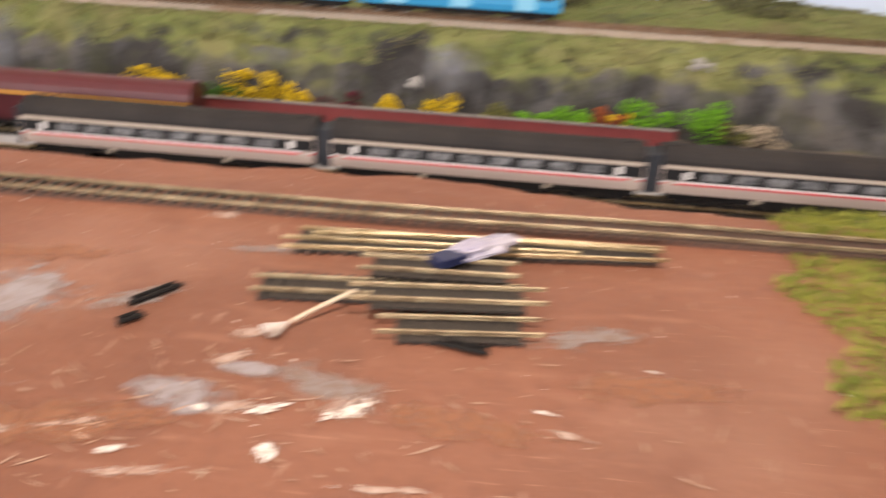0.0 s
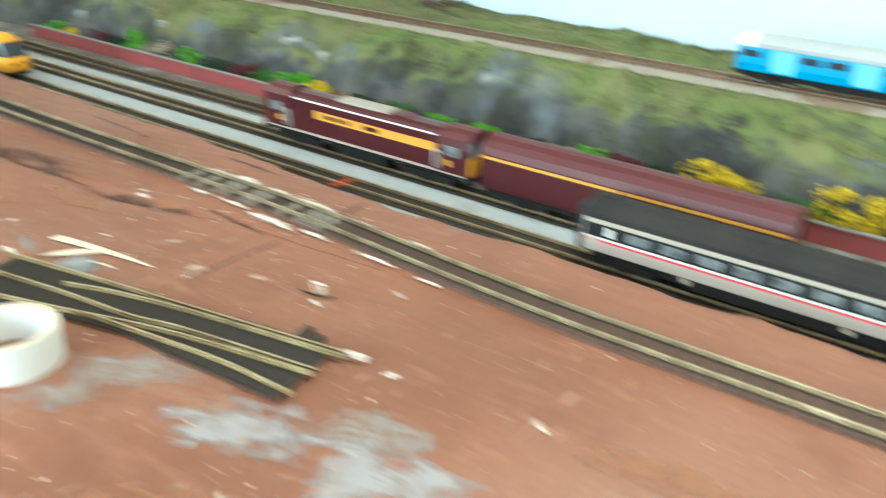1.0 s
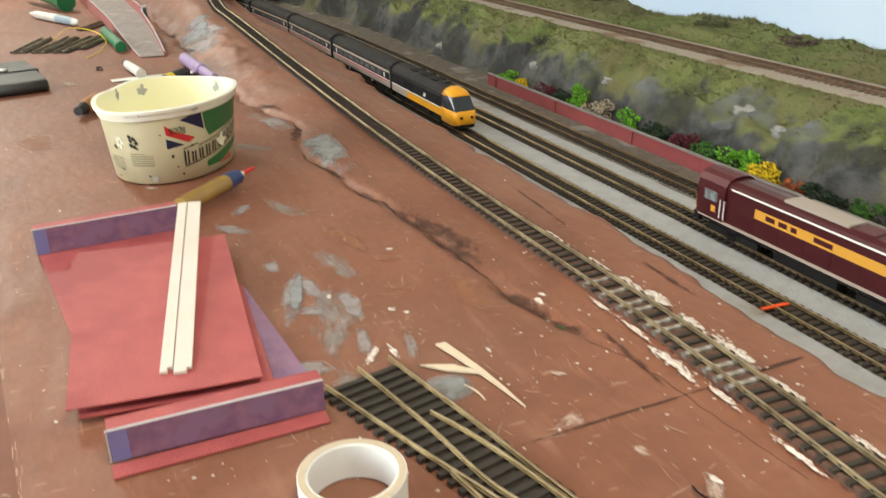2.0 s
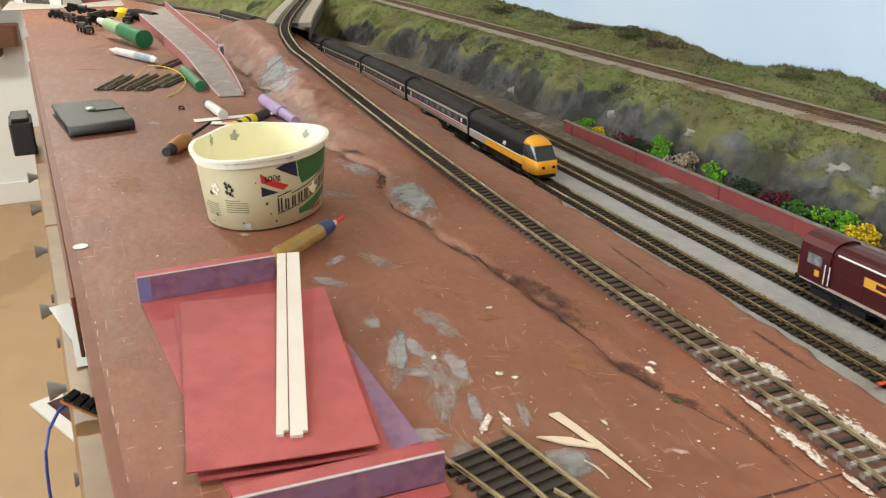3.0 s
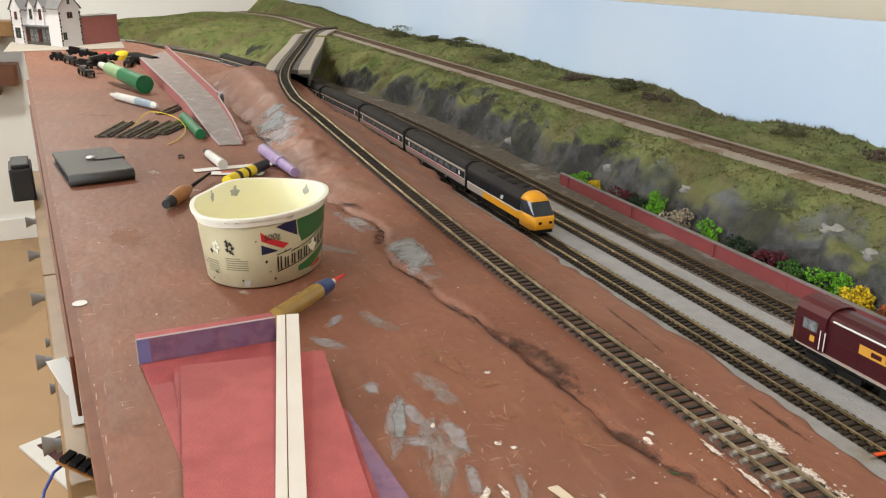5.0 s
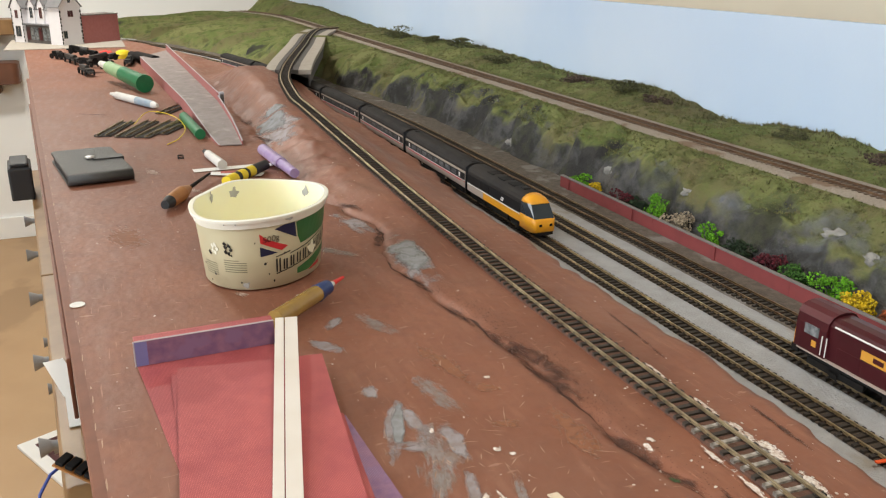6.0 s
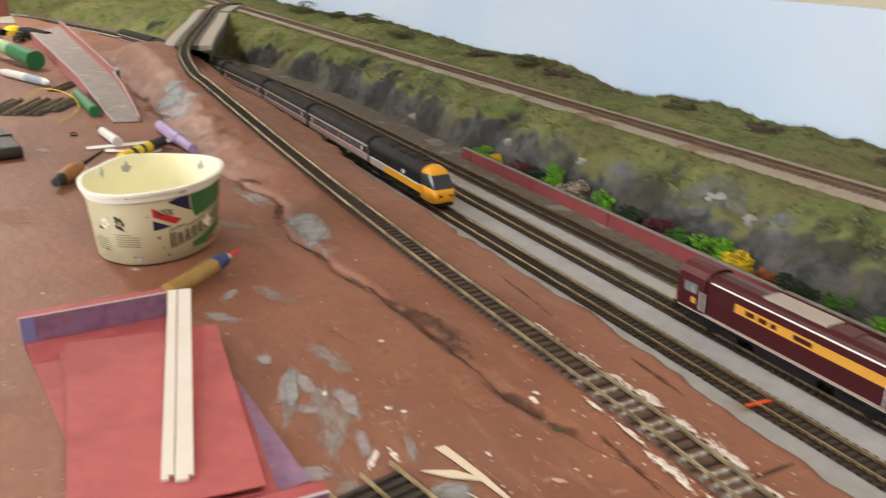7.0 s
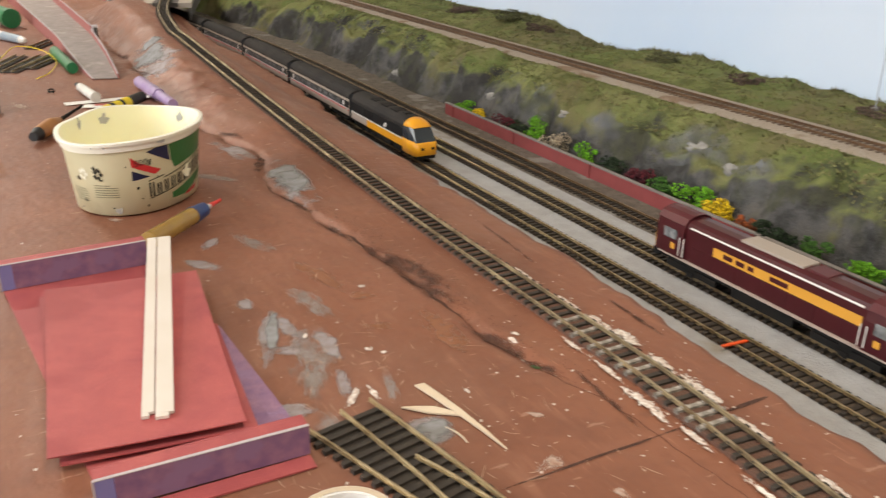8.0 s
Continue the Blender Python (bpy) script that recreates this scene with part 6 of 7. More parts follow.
def card(corners, z, thick, bend=0.0, seed=0):
    """A card sheet between four corners, slightly warped."""
    A, B, C, D = [Vector((x, y)) for x, y in corners]
    bm = bmesh.new()
    n = 14
    top, bot = [], []
    for i in range(n + 1):
        r0, r1 = [], []
        for j in range(n + 1):
            u, v = i / n, j / n
            p = (A * (1 - u) + B * u) * (1 - v) + (D * (1 - u) + C * u) * v
            w = z + bend * (4 * (u - 0.5) ** 2 * 0.5 + 2 * (v - 0.5) ** 2) + 0.0006 * nz(u, v, seed, 2.0)
            r0.append(bm.verts.new((p.x, p.y, w + thick)))
            r1.append(bm.verts.new((p.x, p.y, w)))
        top.append(r0)
        bot.append(r1)
    for i in range(n):
        for j in range(n):
            bm.faces.new((top[i][j], top[i + 1][j], top[i + 1][j + 1], top[i][j + 1]))
            bm.faces.new((bot[i][j], bot[i][j + 1], bot[i + 1][j + 1], bot[i + 1][j]))
    for i in range(n):
        bm.faces.new((top[i][0], bot[i][0], bot[i + 1][0], top[i + 1][0]))
        bm.faces.new((top[i][n], top[i + 1][n], bot[i + 1][n], bot[i][n]))
        bm.faces.new((top[0][i], top[0][i + 1], bot[0][i + 1], bot[0][i]))
        bm.faces.new((top[n][i], bot[n][i], bot[n][i + 1], top[n][i + 1]))
    return bm


tagged(part("card_sheet", card(((-0.288, -0.314), (0.030, -0.283), (0.032, -0.170), (-0.290, -0.200)), 0.0008, 0.0010), BRICK_CARD), "red brick-printed card sheet, the lowest of a pile", "card sheet", "card sheets")
tagged(part("card_sheet", card(((-0.150, -0.225), (0.000, -0.225), (-0.003, -0.168), (-0.144, -0.1745)), 0.0026, 0.0008), PURPLE_CARD), "purple brick-printed card sheet under the red ones", "card sheet", "card sheets")
tagged(part("card_sheet", card(((-0.255, -0.290), (-0.012, -0.300), (0.002, -0.190), (-0.142, -0.1765)), 0.0045, 0.0008, 0.0010, 2), BRICK_CARD), "red brick-printed card sheet with torn edge", "card sheet", "card sheets")
tagged(part("card_sheet", card(((-0.250, -0.2845), (-0.0135, -0.306), (0.0015, -0.197), (-0.234, -0.1690)), 0.0105, 0.0008, 0.0012, 5), BRICK_CARD), "top red brick-printed card sheet, slightly curled", "card sheet", "card sheets")


def folded_strip(a, b, height, depth, label):
    """A printed card strip folded into a low channel: red top, purple face, pale cut edge."""
    a, b = Vector(a), Vector(b)
    d = (b - a)
    L = d.length
    t = thing("card_platform_edge", pose(a.x, a.y, 0.0022, 0, 0, math.degrees(math.atan2(d.y, d.x))), label, "card strip", "folded card strips")
    part("face", boxes((0.010, 0, 0, L, 0.0014, height)), PURPLE_CARD, t, "purple printed face")
    part("face_end", boxes((0, 0, 0, 0.0098, 0.0014, height)), BLUE_CARD, t, "blue-tinted end of the face")
    part("top", boxes((0, 0.0016, height - 0.0016, L, depth, height - 0.0002)), BRICK_CARD, t, "red printed top")
    part("cut_edge", boxes((0, -0.0003, height - 0.0002, L, 0.0018, height + 0.0004)), CARD_EDGE, t, "pale cut edge")
    part("end_edge", boxes((-0.0012, -0.0002, 0, -0.0002, 0.0018, height)), CARD_EDGE, t, "pale cut end")
    part("back", boxes((0, depth + 0.0002, 0, L, depth + 0.0014, height - 0.0002)), BRICK_CARD, t)
    return t


folded_strip((-0.2855, -0.3145), (-0.2895, -0.198), 0.0222, 0.012, "folded card strip with purple brick face, across the sheets")
folded_strip((0.0335, -0.2868), (0.0370, -0.1700), 0.0195, 0.012, "folded card strip with purple brick face at the sheets' end")
lower = part("card_flange", boxes((0, 0, 0, 0.012, 0.117, 0.0012)), BRICK_CARD)
lower.matrix_world = pose(0.0352, -0.2875, 0.0007, 0, 0, -1)
tagged(lower, "red card flange lying flat in front of the strip", "card strip")


def wood_strip(x0, y0, x1, y1, w, z, label):
    a, b = Vector((x0, y0)), Vector((x1, y1))
    d = b - a
    L = d.length
    t = thing("wood_strip", pose(a.x, a.y, z, 0, math.degrees(0.048), math.degrees(math.atan2(d.y, d.x))), label, "wood strip", "wood strips")
    part("strip", boxes((0, -w / 2, 0, L - 0.004, w / 2, 0.0022), bevel=0.0002), STRIP_WOOD, t)
    part("tongue", boxes((L - 0.0039, -w / 2, 0.0, L, w / 2 - 0.003, 0.0021)), STRIP_WOOD, t, "cut tongue at the strip's end")
    return t


wood_strip(-0.2879, -0.1930, -0.0276, -0.2486, 0.0074, 0.0249, "narrow pale basswood strip across the card sheets")
wood_strip(-0.2862, -0.1830, -0.0233, -0.2395, 0.0108, 0.0249, "wider pale basswood strip across the card sheets")

TAPE_PAPER = mat("white_tape", (0.80, 0.79, 0.77), 0.4, second=(0.72, 0.72, 0.72), scale=20)
TAPE_CORE = mat("tan_tape_side", (0.55, 0.45, 0.33), 0.7, second=(0.46, 0.37, 0.27), scale=120)
roll = thing("tape_roll", pose(0.1210, -0.1825, 0.0006), "roll of white tape lying flat on the board", "tape roll")
part("tape", lathe(((0.0268, 0.0), (0.0268, 0.0205), (0.0225, 0.0205), (0.0225, 0.0)), 64, closed=True), TAPE_PAPER, roll)
part("core", lathe(((0.0224, 0.0003), (0.0224, 0.0203), (0.0214, 0.0203), (0.0214, 0.0003)), 64, closed=True), TAPE_PAPER, roll)
part("wound_edge", lathe(((0.0262, 0.0206), (0.0262, 0.0209), (0.0228, 0.0209), (0.0228, 0.0206)), 64, closed=True), TAPE_CORE, roll, "tan edge of the wound tape")

# ---------------------------------------------------------------- loose track
def table(rows, x):
    """A value between the rows of a table."""
    for (a, u), (b, v) in zip(rows, rows[1:]):
        if x <= b:
            return u + (v - u) * max(0.0, (x - a) / (b - a))
    return rows[-1][1]


def loose_turnout(m, L, lo, hi, label, sleepers, rails):
    """A turnout without ballast: sleepers between its two ragged sides, rails that part and meet."""
    t = thing("loose_turnout", m, label, "model track", "loose track")
    for k in range(sleepers):
        x = L * (k + 0.5) / sleepers
        part("sleeper", boxes((x - 0.0020, table(lo, x) + 0.0014 * nz(k, 0, 1, 0.7), 0, x + 0.0020, table(hi, x) + 0.0014 * nz(k, 5, 1, 0.7), 0.0030), bevel=0.0002), SLEEPER, t)
    part("sleeper_web", loft([[(x, table(lo, x) + 0.004, 0), (x, table(hi, x) - 0.004, 0), (x, table(hi, x) - 0.004, 0.0010), (x, table(lo, x) + 0.004, 0.0010)] for x in steps(0.002, L - 0.002, 8)]), SLEEPER, t, "black webbing between the sleepers")
    for pts in rails:
        path, _ = spline([(x, y, 0.0030) for x, y in pts], 20)
        part("rail", rail_mesh(path, 0.0), RAIL, t)
    return t


switch = loose_turnout(pose(0.0135, -0.1387, 0.0006, 0, 0, 10.6), 0.246, ((0.0, -0.030), (0.053, -0.0248), (0.088, -0.0185), (0.133, -0.0165), (0.175, -0.0222), (0.246, -0.030)), ((0.0, 0.0274), (0.142, 0.0278), (0.200, 0.0290), (0.246, 0.0275)),
                       "loose dark turnout with brassy rails on the board", 29,
                       (((0.0, -0.0250), (0.083, -0.0148), (0.157, -0.0050), (0.250, -0.0030)), ((-0.006, 0.0013), (0.070, 0.0010), (0.125, -0.0018), (0.160, 0.0014), (0.250, 0.0006)),
                        ((-0.006, 0.0236), (0.086, 0.0244), (0.141, 0.0236), (0.259, 0.0232)), ((0.060, 0.0100), (0.094, 0.0160), (0.150, 0.0196), (0.256, 0.0196)), ((0.110, -0.0122), (0.150, -0.0134), (0.200, -0.0158), (0.250, -0.0235))))
part("tie_bar", boxes((0.218, 0.026, 0.0, 0.224, 0.040, 0.0040), (0.2285, 0.026, 0.0, 0.2335, 0.036, 0.0034), bevel=0.0004), SLEEPER, switch, "projecting black tie bar")
part("rail_joiner", boxes((0.255, 0.0220, 0.0030, 0.268, 0.0246, 0.0062), bevel=0.0003), GLUE, switch, "pale rail joiner")
loose_turnout(pose(0.598, -0.003, 0.0006, 0, 0, 4.0), 0.256, ((0.0, -0.021), (0.13, -0.018), (0.256, -0.012)), ((0.0, 0.020), (0.13, 0.018), (0.256, 0.012)), "loose turnout lying beside the single track", 30,
              (((-0.008, -0.018), (0.12, -0.015), (0.260, -0.010)), ((-0.010, -0.003), (0.1, -0.004), (0.200, -0.006)), ((0.0, 0.013), (0.12, 0.009), (0.260, 0.004)), ((0.01, 0.005), (0.14, 0.0112), (0.260, 0.009))))


def track_piece(m, L, rows, label, over=0.004, group="loose track"):
    t = thing("track_piece", m, label, "model track", group)
    n = max(3, int(L / 0.0084))
    for k in range(n):
        x = L * (k + 0.5) / n
        part("sleeper", boxes((x - 0.0018, -rows * 0.0165, 0, x + 0.0018, rows * 0.0165, 0.0028)), SLEEPER, t)
    part("sleeper_web", boxes((0.002, -rows * 0.0150, 0.0002, L - 0.002, rows * 0.0150, 0.0014)), SLEEPER, t, "black webbing between the sleepers")
    for r in range(rows):
        c = (r - (rows - 1) / 2) * 0.032
        for s in (-1, 1):
            part("rail", rail_mesh([Vector((-over, c + s * 0.0087, 0.0028)), Vector((L * 0.5, c + s * 0.0087, 0.0028)), Vector((L + over, c + s * 0.0087, 0.0028))], 0), RAIL_DULL, t)
    return t


track_piece(pose(0.592, -0.074, 0.0006, 0, 0, 5.0), 0.165, 1, "straight loose track piece under a pile")
track_piece(pose(0.664, -0.084, 0.0066, 0, 0, 6.0), 0.098, 1, "short loose track piece on the pile", 0.012)
track_piece(pose(0.684, -0.110, 0.0006, 0, 0, 7.0), 0.078, 1, "short loose track piece on the board", 0.010)
track_piece(pose(0.658, -0.045, 0.0068, 0, 0, 3.0), 0.092, 1, "short loose track piece under the plastic bag", 0.006)
PLASTIC = mat("clear_plastic_bag", (0.40, 0.38, 0.50), 0.25, second=(0.66, 0.64, 0.72), scale=60, amount=0.9, bump=0.6, bump_scale=90)
PLASTIC.node_tree.nodes["Principled BSDF"].inputs["Alpha"].default_value = 0.72
NAVY = mat("navy_plastic", (0.015, 0.022, 0.07), 0.4)


def crumple(a, b, h, seed):
    bm = bmesh.new()
    bmesh.ops.create_icosphere(bm, subdivisions=4, radius=1)
    for v in bm.verts:
        f = 1 + 0.35 * nz(v.co.x, v.co.y, v.co.z + seed, 2.2) + 0.18 * abs(nz(v.co.x, v.co.y, v.co.z + seed, 6))
        v.co = Vector((v.co.x * a * f, v.co.y * b * f, max(-0.15, v.co.z) * h * f))
    return bm


bag = thing("plastic_bag", pose(0.730, -0.020, 0.014, 0, 0, 42), "crumpled clear plastic bag on loose track pieces", "plastic bag")
part("film", crumple(0.030, 0.010, 0.007, 3), PLASTIC, bag)
part("card_insert", boxes((-0.040, -0.008, -0.002, -0.016, 0.006, 0.004), bevel=0.001), NAVY, bag, "navy card inside the bag")

brush = thing("glue_brush", pose(0.614, -0.128, 0.0035, 0, 0, 48), "small stiff brush with pale handle and splayed bristles", "brush")
part("handle", tube([(0.016, 0, 0), (0.034, 0.0006, 0.002), (0.062, 0.0, 0.005)], 0.0014), RAW, brush)
bm = bmesh.new()
br = random.Random(3)
for k in range(46):
    a = br.uniform(-0.6, 0.6)
    cyl(bm, (0.014, 0, 0), (0.014 - 0.016 * math.cos(a), 0.016 * math.sin(a), br.uniform(-0.0025, 0.001)), 0.0007, 0.0003, 4)
part("bristles", bm, GLUE, brush, "splayed white bristles")
for x, y, yaw, L, lab in ((0.5233, -0.1120, 54, 0.036, "black plastic buffer part"), (0.5266, -0.1337, 49, 0.016, "small black plastic rod"), (0.710, -0.1230, -12, 0.032, "bent black plastic part")):
    g = bmesh.new()
    cyl(g, (0, 0, 0.002), (L, 0, 0.002), 0.0014, 0.0017, 8)
    cyl(g, (L * 0.12, 0.0048, 0.002), (L * 0.95, 0.0048, 0.002), 0.0013, seg=8)
    for f in (0.16, 0.55, 0.90):
        box(g, L * f - 0.0009, -0.001, 0.0006, L * f + 0.0009, 0.0056, 0.0030, bevel=0.0003)
    ob = part("coupling_part", g, UNDER)
    ob.matrix_world = pose(x, y, 0.0006, 0, 0, yaw)
    tagged(ob, lab + " lying on the board", "model part", "black parts")

flag = part("marker_tab", boxes((-0.006, -0.0015, 0, 0.020, 0.0015, 0.0015), bevel=0.0003), mat("orange_plastic", (0.80, 0.10, 0.02), 0.45))
flag.matrix_world = pose(0.012, 0.203, RAIL_TOP - 0.0005, 0, 0, 84)
tagged(flag, "small orange plastic strip lying across a rail", "marker strip")

# ---------------------------------------------------------------- hand tools and oddments
AMBER = mat("amber_plastic_handle", (0.36, 0.22, 0.05), 0.25, second=(0.22, 0.13, 0.05), scale=60, coat=0.4)
BLUE_PL = mat("blue_plastic", (0.02, 0.045, 0.16), 0.35)
RED_PL = mat("red_plastic", (0.62, 0.03, 0.025), 0.4)
STEEL = mat("dull_steel", (0.66, 0.65, 0.64), 0.3, 0.95)
HANDLE_WOOD = mat("worn_orange_wood", (0.40, 0.17, 0.045), 0.5, second=(0.26, 0.10, 0.03), scale=50)
BLACK_RUBBER = mat("black_rubber", (0.018, 0.018, 0.02), 0.6)
GREEN_PL = mat("dark_green_plastic", (0.012, 0.16, 0.06), 0.35, second=(0.01, 0.11, 0.045), scale=40)
PALE_GREEN = mat("pale_green_label", (0.30, 0.42, 0.24), 0.5, second=(0.16, 0.33, 0.12), scale=50)
LEATHER = mat("black_leather", (0.030, 0.029, 0.028), 0.55, second=(0.055, 0.052, 0.05), scale=40, bump=0.35, bump_scale=700)
PAPER = mat("white_paper", (0.78, 0.76, 0.72), 0.8, second=(0.70, 0.68, 0.64), scale=12)
PINK_PAPER = mat("red_print_paper", (0.45, 0.12, 0.10), 0.8)
PURPLE_PL = mat("purple_plastic", (0.30, 0.20, 0.40), 0.3, second=(0.46, 0.38, 0.54), scale=80)
YEL_PL = mat("yellow_plastic", (0.80, 0.62, 0.02), 0.4)
TUBE_WHITE = mat("tube_white", (0.66, 0.64, 0.60), 0.45, second=(0.52, 0.50, 0.47), scale=60)
TUBE_BLUE = mat("tube_blue", (0.24, 0.32, 0.40), 0.45, second=(0.40, 0.42, 0.44), scale=70)


def rod_tool(name, a, b, z, secs, label, category, group="", rise=0.0):
    """A tool lying along a line: (length share, radius, material, part name) from one end to the other."""
    a, b = Vector((a[0], a[1], z + rise)), Vector((b[0], b[1], z))
    d = b - a
    t = thing(name, Matrix.Translation(a) @ d.to_track_quat("X", "Z").to_matrix().to_4x4(), label, category, group)
    x = 0.0
    for share, r0, r1, material, pn in secs:
        n = share * d.length
        g = bmesh.new()
        cyl(g, (x, 0, 0), (x + n - 0.0001, 0, 0), r0, r1, 32)
        part(pn, g, material, t)
        x += n
    return t


rod_tool("screwdriver", (-0.318, -0.191), (-0.402, -0.103), 0.0125, ((0.58, 0.0088, 0.0085, AMBER, "handle"), (0.17, 0.0090, 0.0072, BLUE_PL, "collar"), (0.08, 0.0032, 0.0028, TUBE_WHITE, "ferrule"), (0.17, 0.0028, 0.0016, RED_PL, "tip")), "amber-handled tool with blue collar and red tip", "hand tool")
rod_tool("scraper", (-0.7555, -0.2510), (-0.9156, -0.1712), 0.0110, ((0.10, 0.0060, 0.0090, BLACK_RUBBER, "end_cap"), (0.24, 0.0092, 0.0105, HANDLE_WOOD, "handle"), (0.16, 0.0105, 0.0050, HANDLE_WOOD, "neck"), (0.50, 0.0030, 0.0018, UNDER, "shank")), "worn wooden-handled tool with dark steel shank", "hand tool")
rod_tool("glue_tube", (-1.0936, -0.1565), (-0.9766, -0.1428), 0.0090, ((0.22, 0.0035, 0.0060, BLACK_RUBBER, "cap"), (0.78, 0.0070, 0.0080, TUBE_WHITE, "tube")), "pale grey glue tube with black cap", "tube")
rod_tool("marker_pen", (-1.0638, -0.0601), (-0.8740, -0.0472), 0.0105, ((0.62, 0.0100, 0.0098, PURPLE_PL, "barrel"), (0.38, 0.0085, 0.0075, PURPLE_PL, "cap")), "translucent purple plastic pen or clamp", "pen")
rod_tool("glue_stick", (-0.8574, -0.1540), (-0.9497, -0.0783), 0.0100, ((0.20, 0.0085, 0.0090, YEL_PL, "barrel"), (0.08, 0.0091, 0.0091, BLACK_RUBBER, "stripe"), (0.14, 0.0090, 0.0090, YEL_PL, "barrel"), (0.06, 0.0091, 0.0091, BLACK_RUBBER, "stripe"), (0.16, 0.0090, 0.0088, YEL_PL, "barrel"), (0.36, 0.0085, 0.0080, BLACK_RUBBER, "head")), "yellow and black striped hand tool", "hand tool")
rod_tool("felt_pen", (-1.4474, -0.1535), (-1.2409, -0.1451), 0.0105, ((0.85, 0.0098, 0.0098, GREEN_PL, "barrel"), (0.15, 0.0100, 0.0100, GREEN_PL, "cap")), "dark green plastic bottle lying on its side", "bottle")
rod_tool("glue_bottle", (-2.185, -0.2970), (-1.8907, -0.2013), 0.0235, ((0.20, 0.0080, 0.0120, TUBE_WHITE, "nozzle"), (0.34, 0.0165, 0.0185, PALE_GREEN, "label_part"), (0.41, 0.0195, 0.0205, GREEN_PL, "body"), (0.05, 0.0230, 0.0230, GREEN_PL, "base")), "green glue bottle leaning on the heap of parts", "bottle", rise=0.022)
rod_tool("paint_tube", (-1.8393, -0.2861), (-1.6124, -0.1943), 0.0100, ((0.14, 0.0030, 0.0070, TUBE_WHITE, "nozzle"), (0.46, 0.0085, 0.0095, TUBE_WHITE, "tube"), (0.32, 0.0095, 0.0085, TUBE_BLUE, "label_part"), (0.08, 0.0085, 0.0040, TUBE_WHITE, "crimped_end")), "pale blue and white glue tube", "tube")

def slab(x0, y0, x1, y1, z0, z1, r, bevel=0.0008):
    """A flat slab with rounded corners in plan and soft edges."""
    pts = []
    for cx, cy, a0 in ((x1 - r, y1 - r, 0), (x0 + r, y1 - r, 90), (x0 + r, y0 + r, 180), (x1 - r, y0 + r, 270)):
        pts += [(cx + r * math.cos(radians(a0 + 18 * q)), cy + r * math.sin(radians(a0 + 18 * q))) for q in range(6)]
    mx, my = (x0 + x1) / 2, (y0 + y1) / 2
    secs = []
    for z, inset in ((z0, bevel), (z0 + bevel * 0.6, 0.0), (z1 - bevel * 0.6, 0.0), (z1, bevel)):
        secs.append([(x - math.copysign(inset, x - mx), y - math.copysign(inset, y - my), z) for x, y in pts])
    return loft(secs)


LEATHER.node_tree.nodes["Principled BSDF"].inputs["Roughness"].default_value = 0.42
nb = thing("notebook", pose(-1.0479, -0.3389, 0.0006, 0, 0, 8.5) @ Matrix.Diagonal((1.19, 1.06, 1.08, 1)), "black leather organiser with strap and chrome stud", "organiser")
part("back_cover", slab(-0.078, -0.047, 0.080, 0.043, 0.0, 0.0034, 0.008, 0.0012), LEATHER, nb)
part("pages", slab(-0.074, -0.044, 0.077, 0.039, 0.0035, 0.0125, 0.004), BLACK_RUBBER, nb)
part("front_cover", slab(-0.078, -0.047, 0.080, 0.043, 0.0126, 0.0166, 0.008, 0.0014), LEATHER, nb)
part("spine", loft([[(0.0775 + 0.0085 * math.sin(math.pi * q / 8), y, 0.0083 - 0.0082 * math.cos(math.pi * q / 8)) for q in range(9)] for y in (-0.0465, 0.0425)]), LEATHER, nb, "", True)
part("strap", boxes((-0.012, 0.002, 0.0168, 0.010, 0.0436, 0.0188), (-0.012, 0.0437, 0.0, 0.010, 0.0455, 0.0188), bevel=0.0008), LEATHER, nb, "leather strap")
g = lathe(((0.0060, 0.0), (0.0078, 0.0004), (0.0074, 0.0016), (0.0045, 0.0024), (0.0001, 0.0027)), 24)
bmesh.ops.translate(g, vec=(-0.002, -0.001, 0.0189), verts=g.verts)
part("stud", g, STEEL, nb, "round chrome stud", True)

for i, (x, y, yaw, w, h, m) in enumerate(((-0.9850, -0.1246, 92.0, 0.128, 0.020, PAPER), (-0.9360, -0.1273, 65.4, 0.085, 0.020, PAPER), (-0.9447, -0.1201, 77.9, 0.060, 0.010, PINK_PAPER), (-0.9712, -0.0862, 97.6, 0.04, 0.016, PAPER))):
    ob = part("paper_strip", boxes((-w / 2, -h / 2, 0, w / 2, h / 2, 0.0006)), m)
    ob.matrix_world = pose(x, y, 0.0012 + 0.0008 * i, 0, 0, yaw)
    tagged(ob, ("white" if m is PAPER else "red-printed") + " paper strip lying loose on the board", "paper", "paper strips")
clip = part("wire_clip", tube([(0.012, -0.004, 0), (-0.012, -0.004, 0), (-0.014, 0, 0), (-0.012, 0.004, 0), (0.012, 0.004, 0), (0.015, 0, 0.001), (0.010, -0.003, 0.001)], 0.0011, 6), UNDER)
clip.matrix_world = pose(-1.0939, -0.1969, 0.0018, 0, 0, -3.8)
tagged(clip, "small dark wire clip", "clip")
for x, y, yaw, L in ((-1.3289, -0.3184, 159.7, 0.150), (-1.3079, -0.2834, 156.6, 0.165), (-1.2907, -0.2487, 154.5, 0.170), (-1.3144, -0.2148, 152.5, 0.150)):
    track_piece(pose(x, y, 0.0006, 0, 0, yaw), L, 1, "short dark track piece in a row on the board", 0.006, "track offcuts")
track_piece(pose(-1.5501, -0.1899, 0.0006, 0, 0, 152.6), 0.115, 1, "short dark track piece by the glue tube", 0.006, "track offcuts")
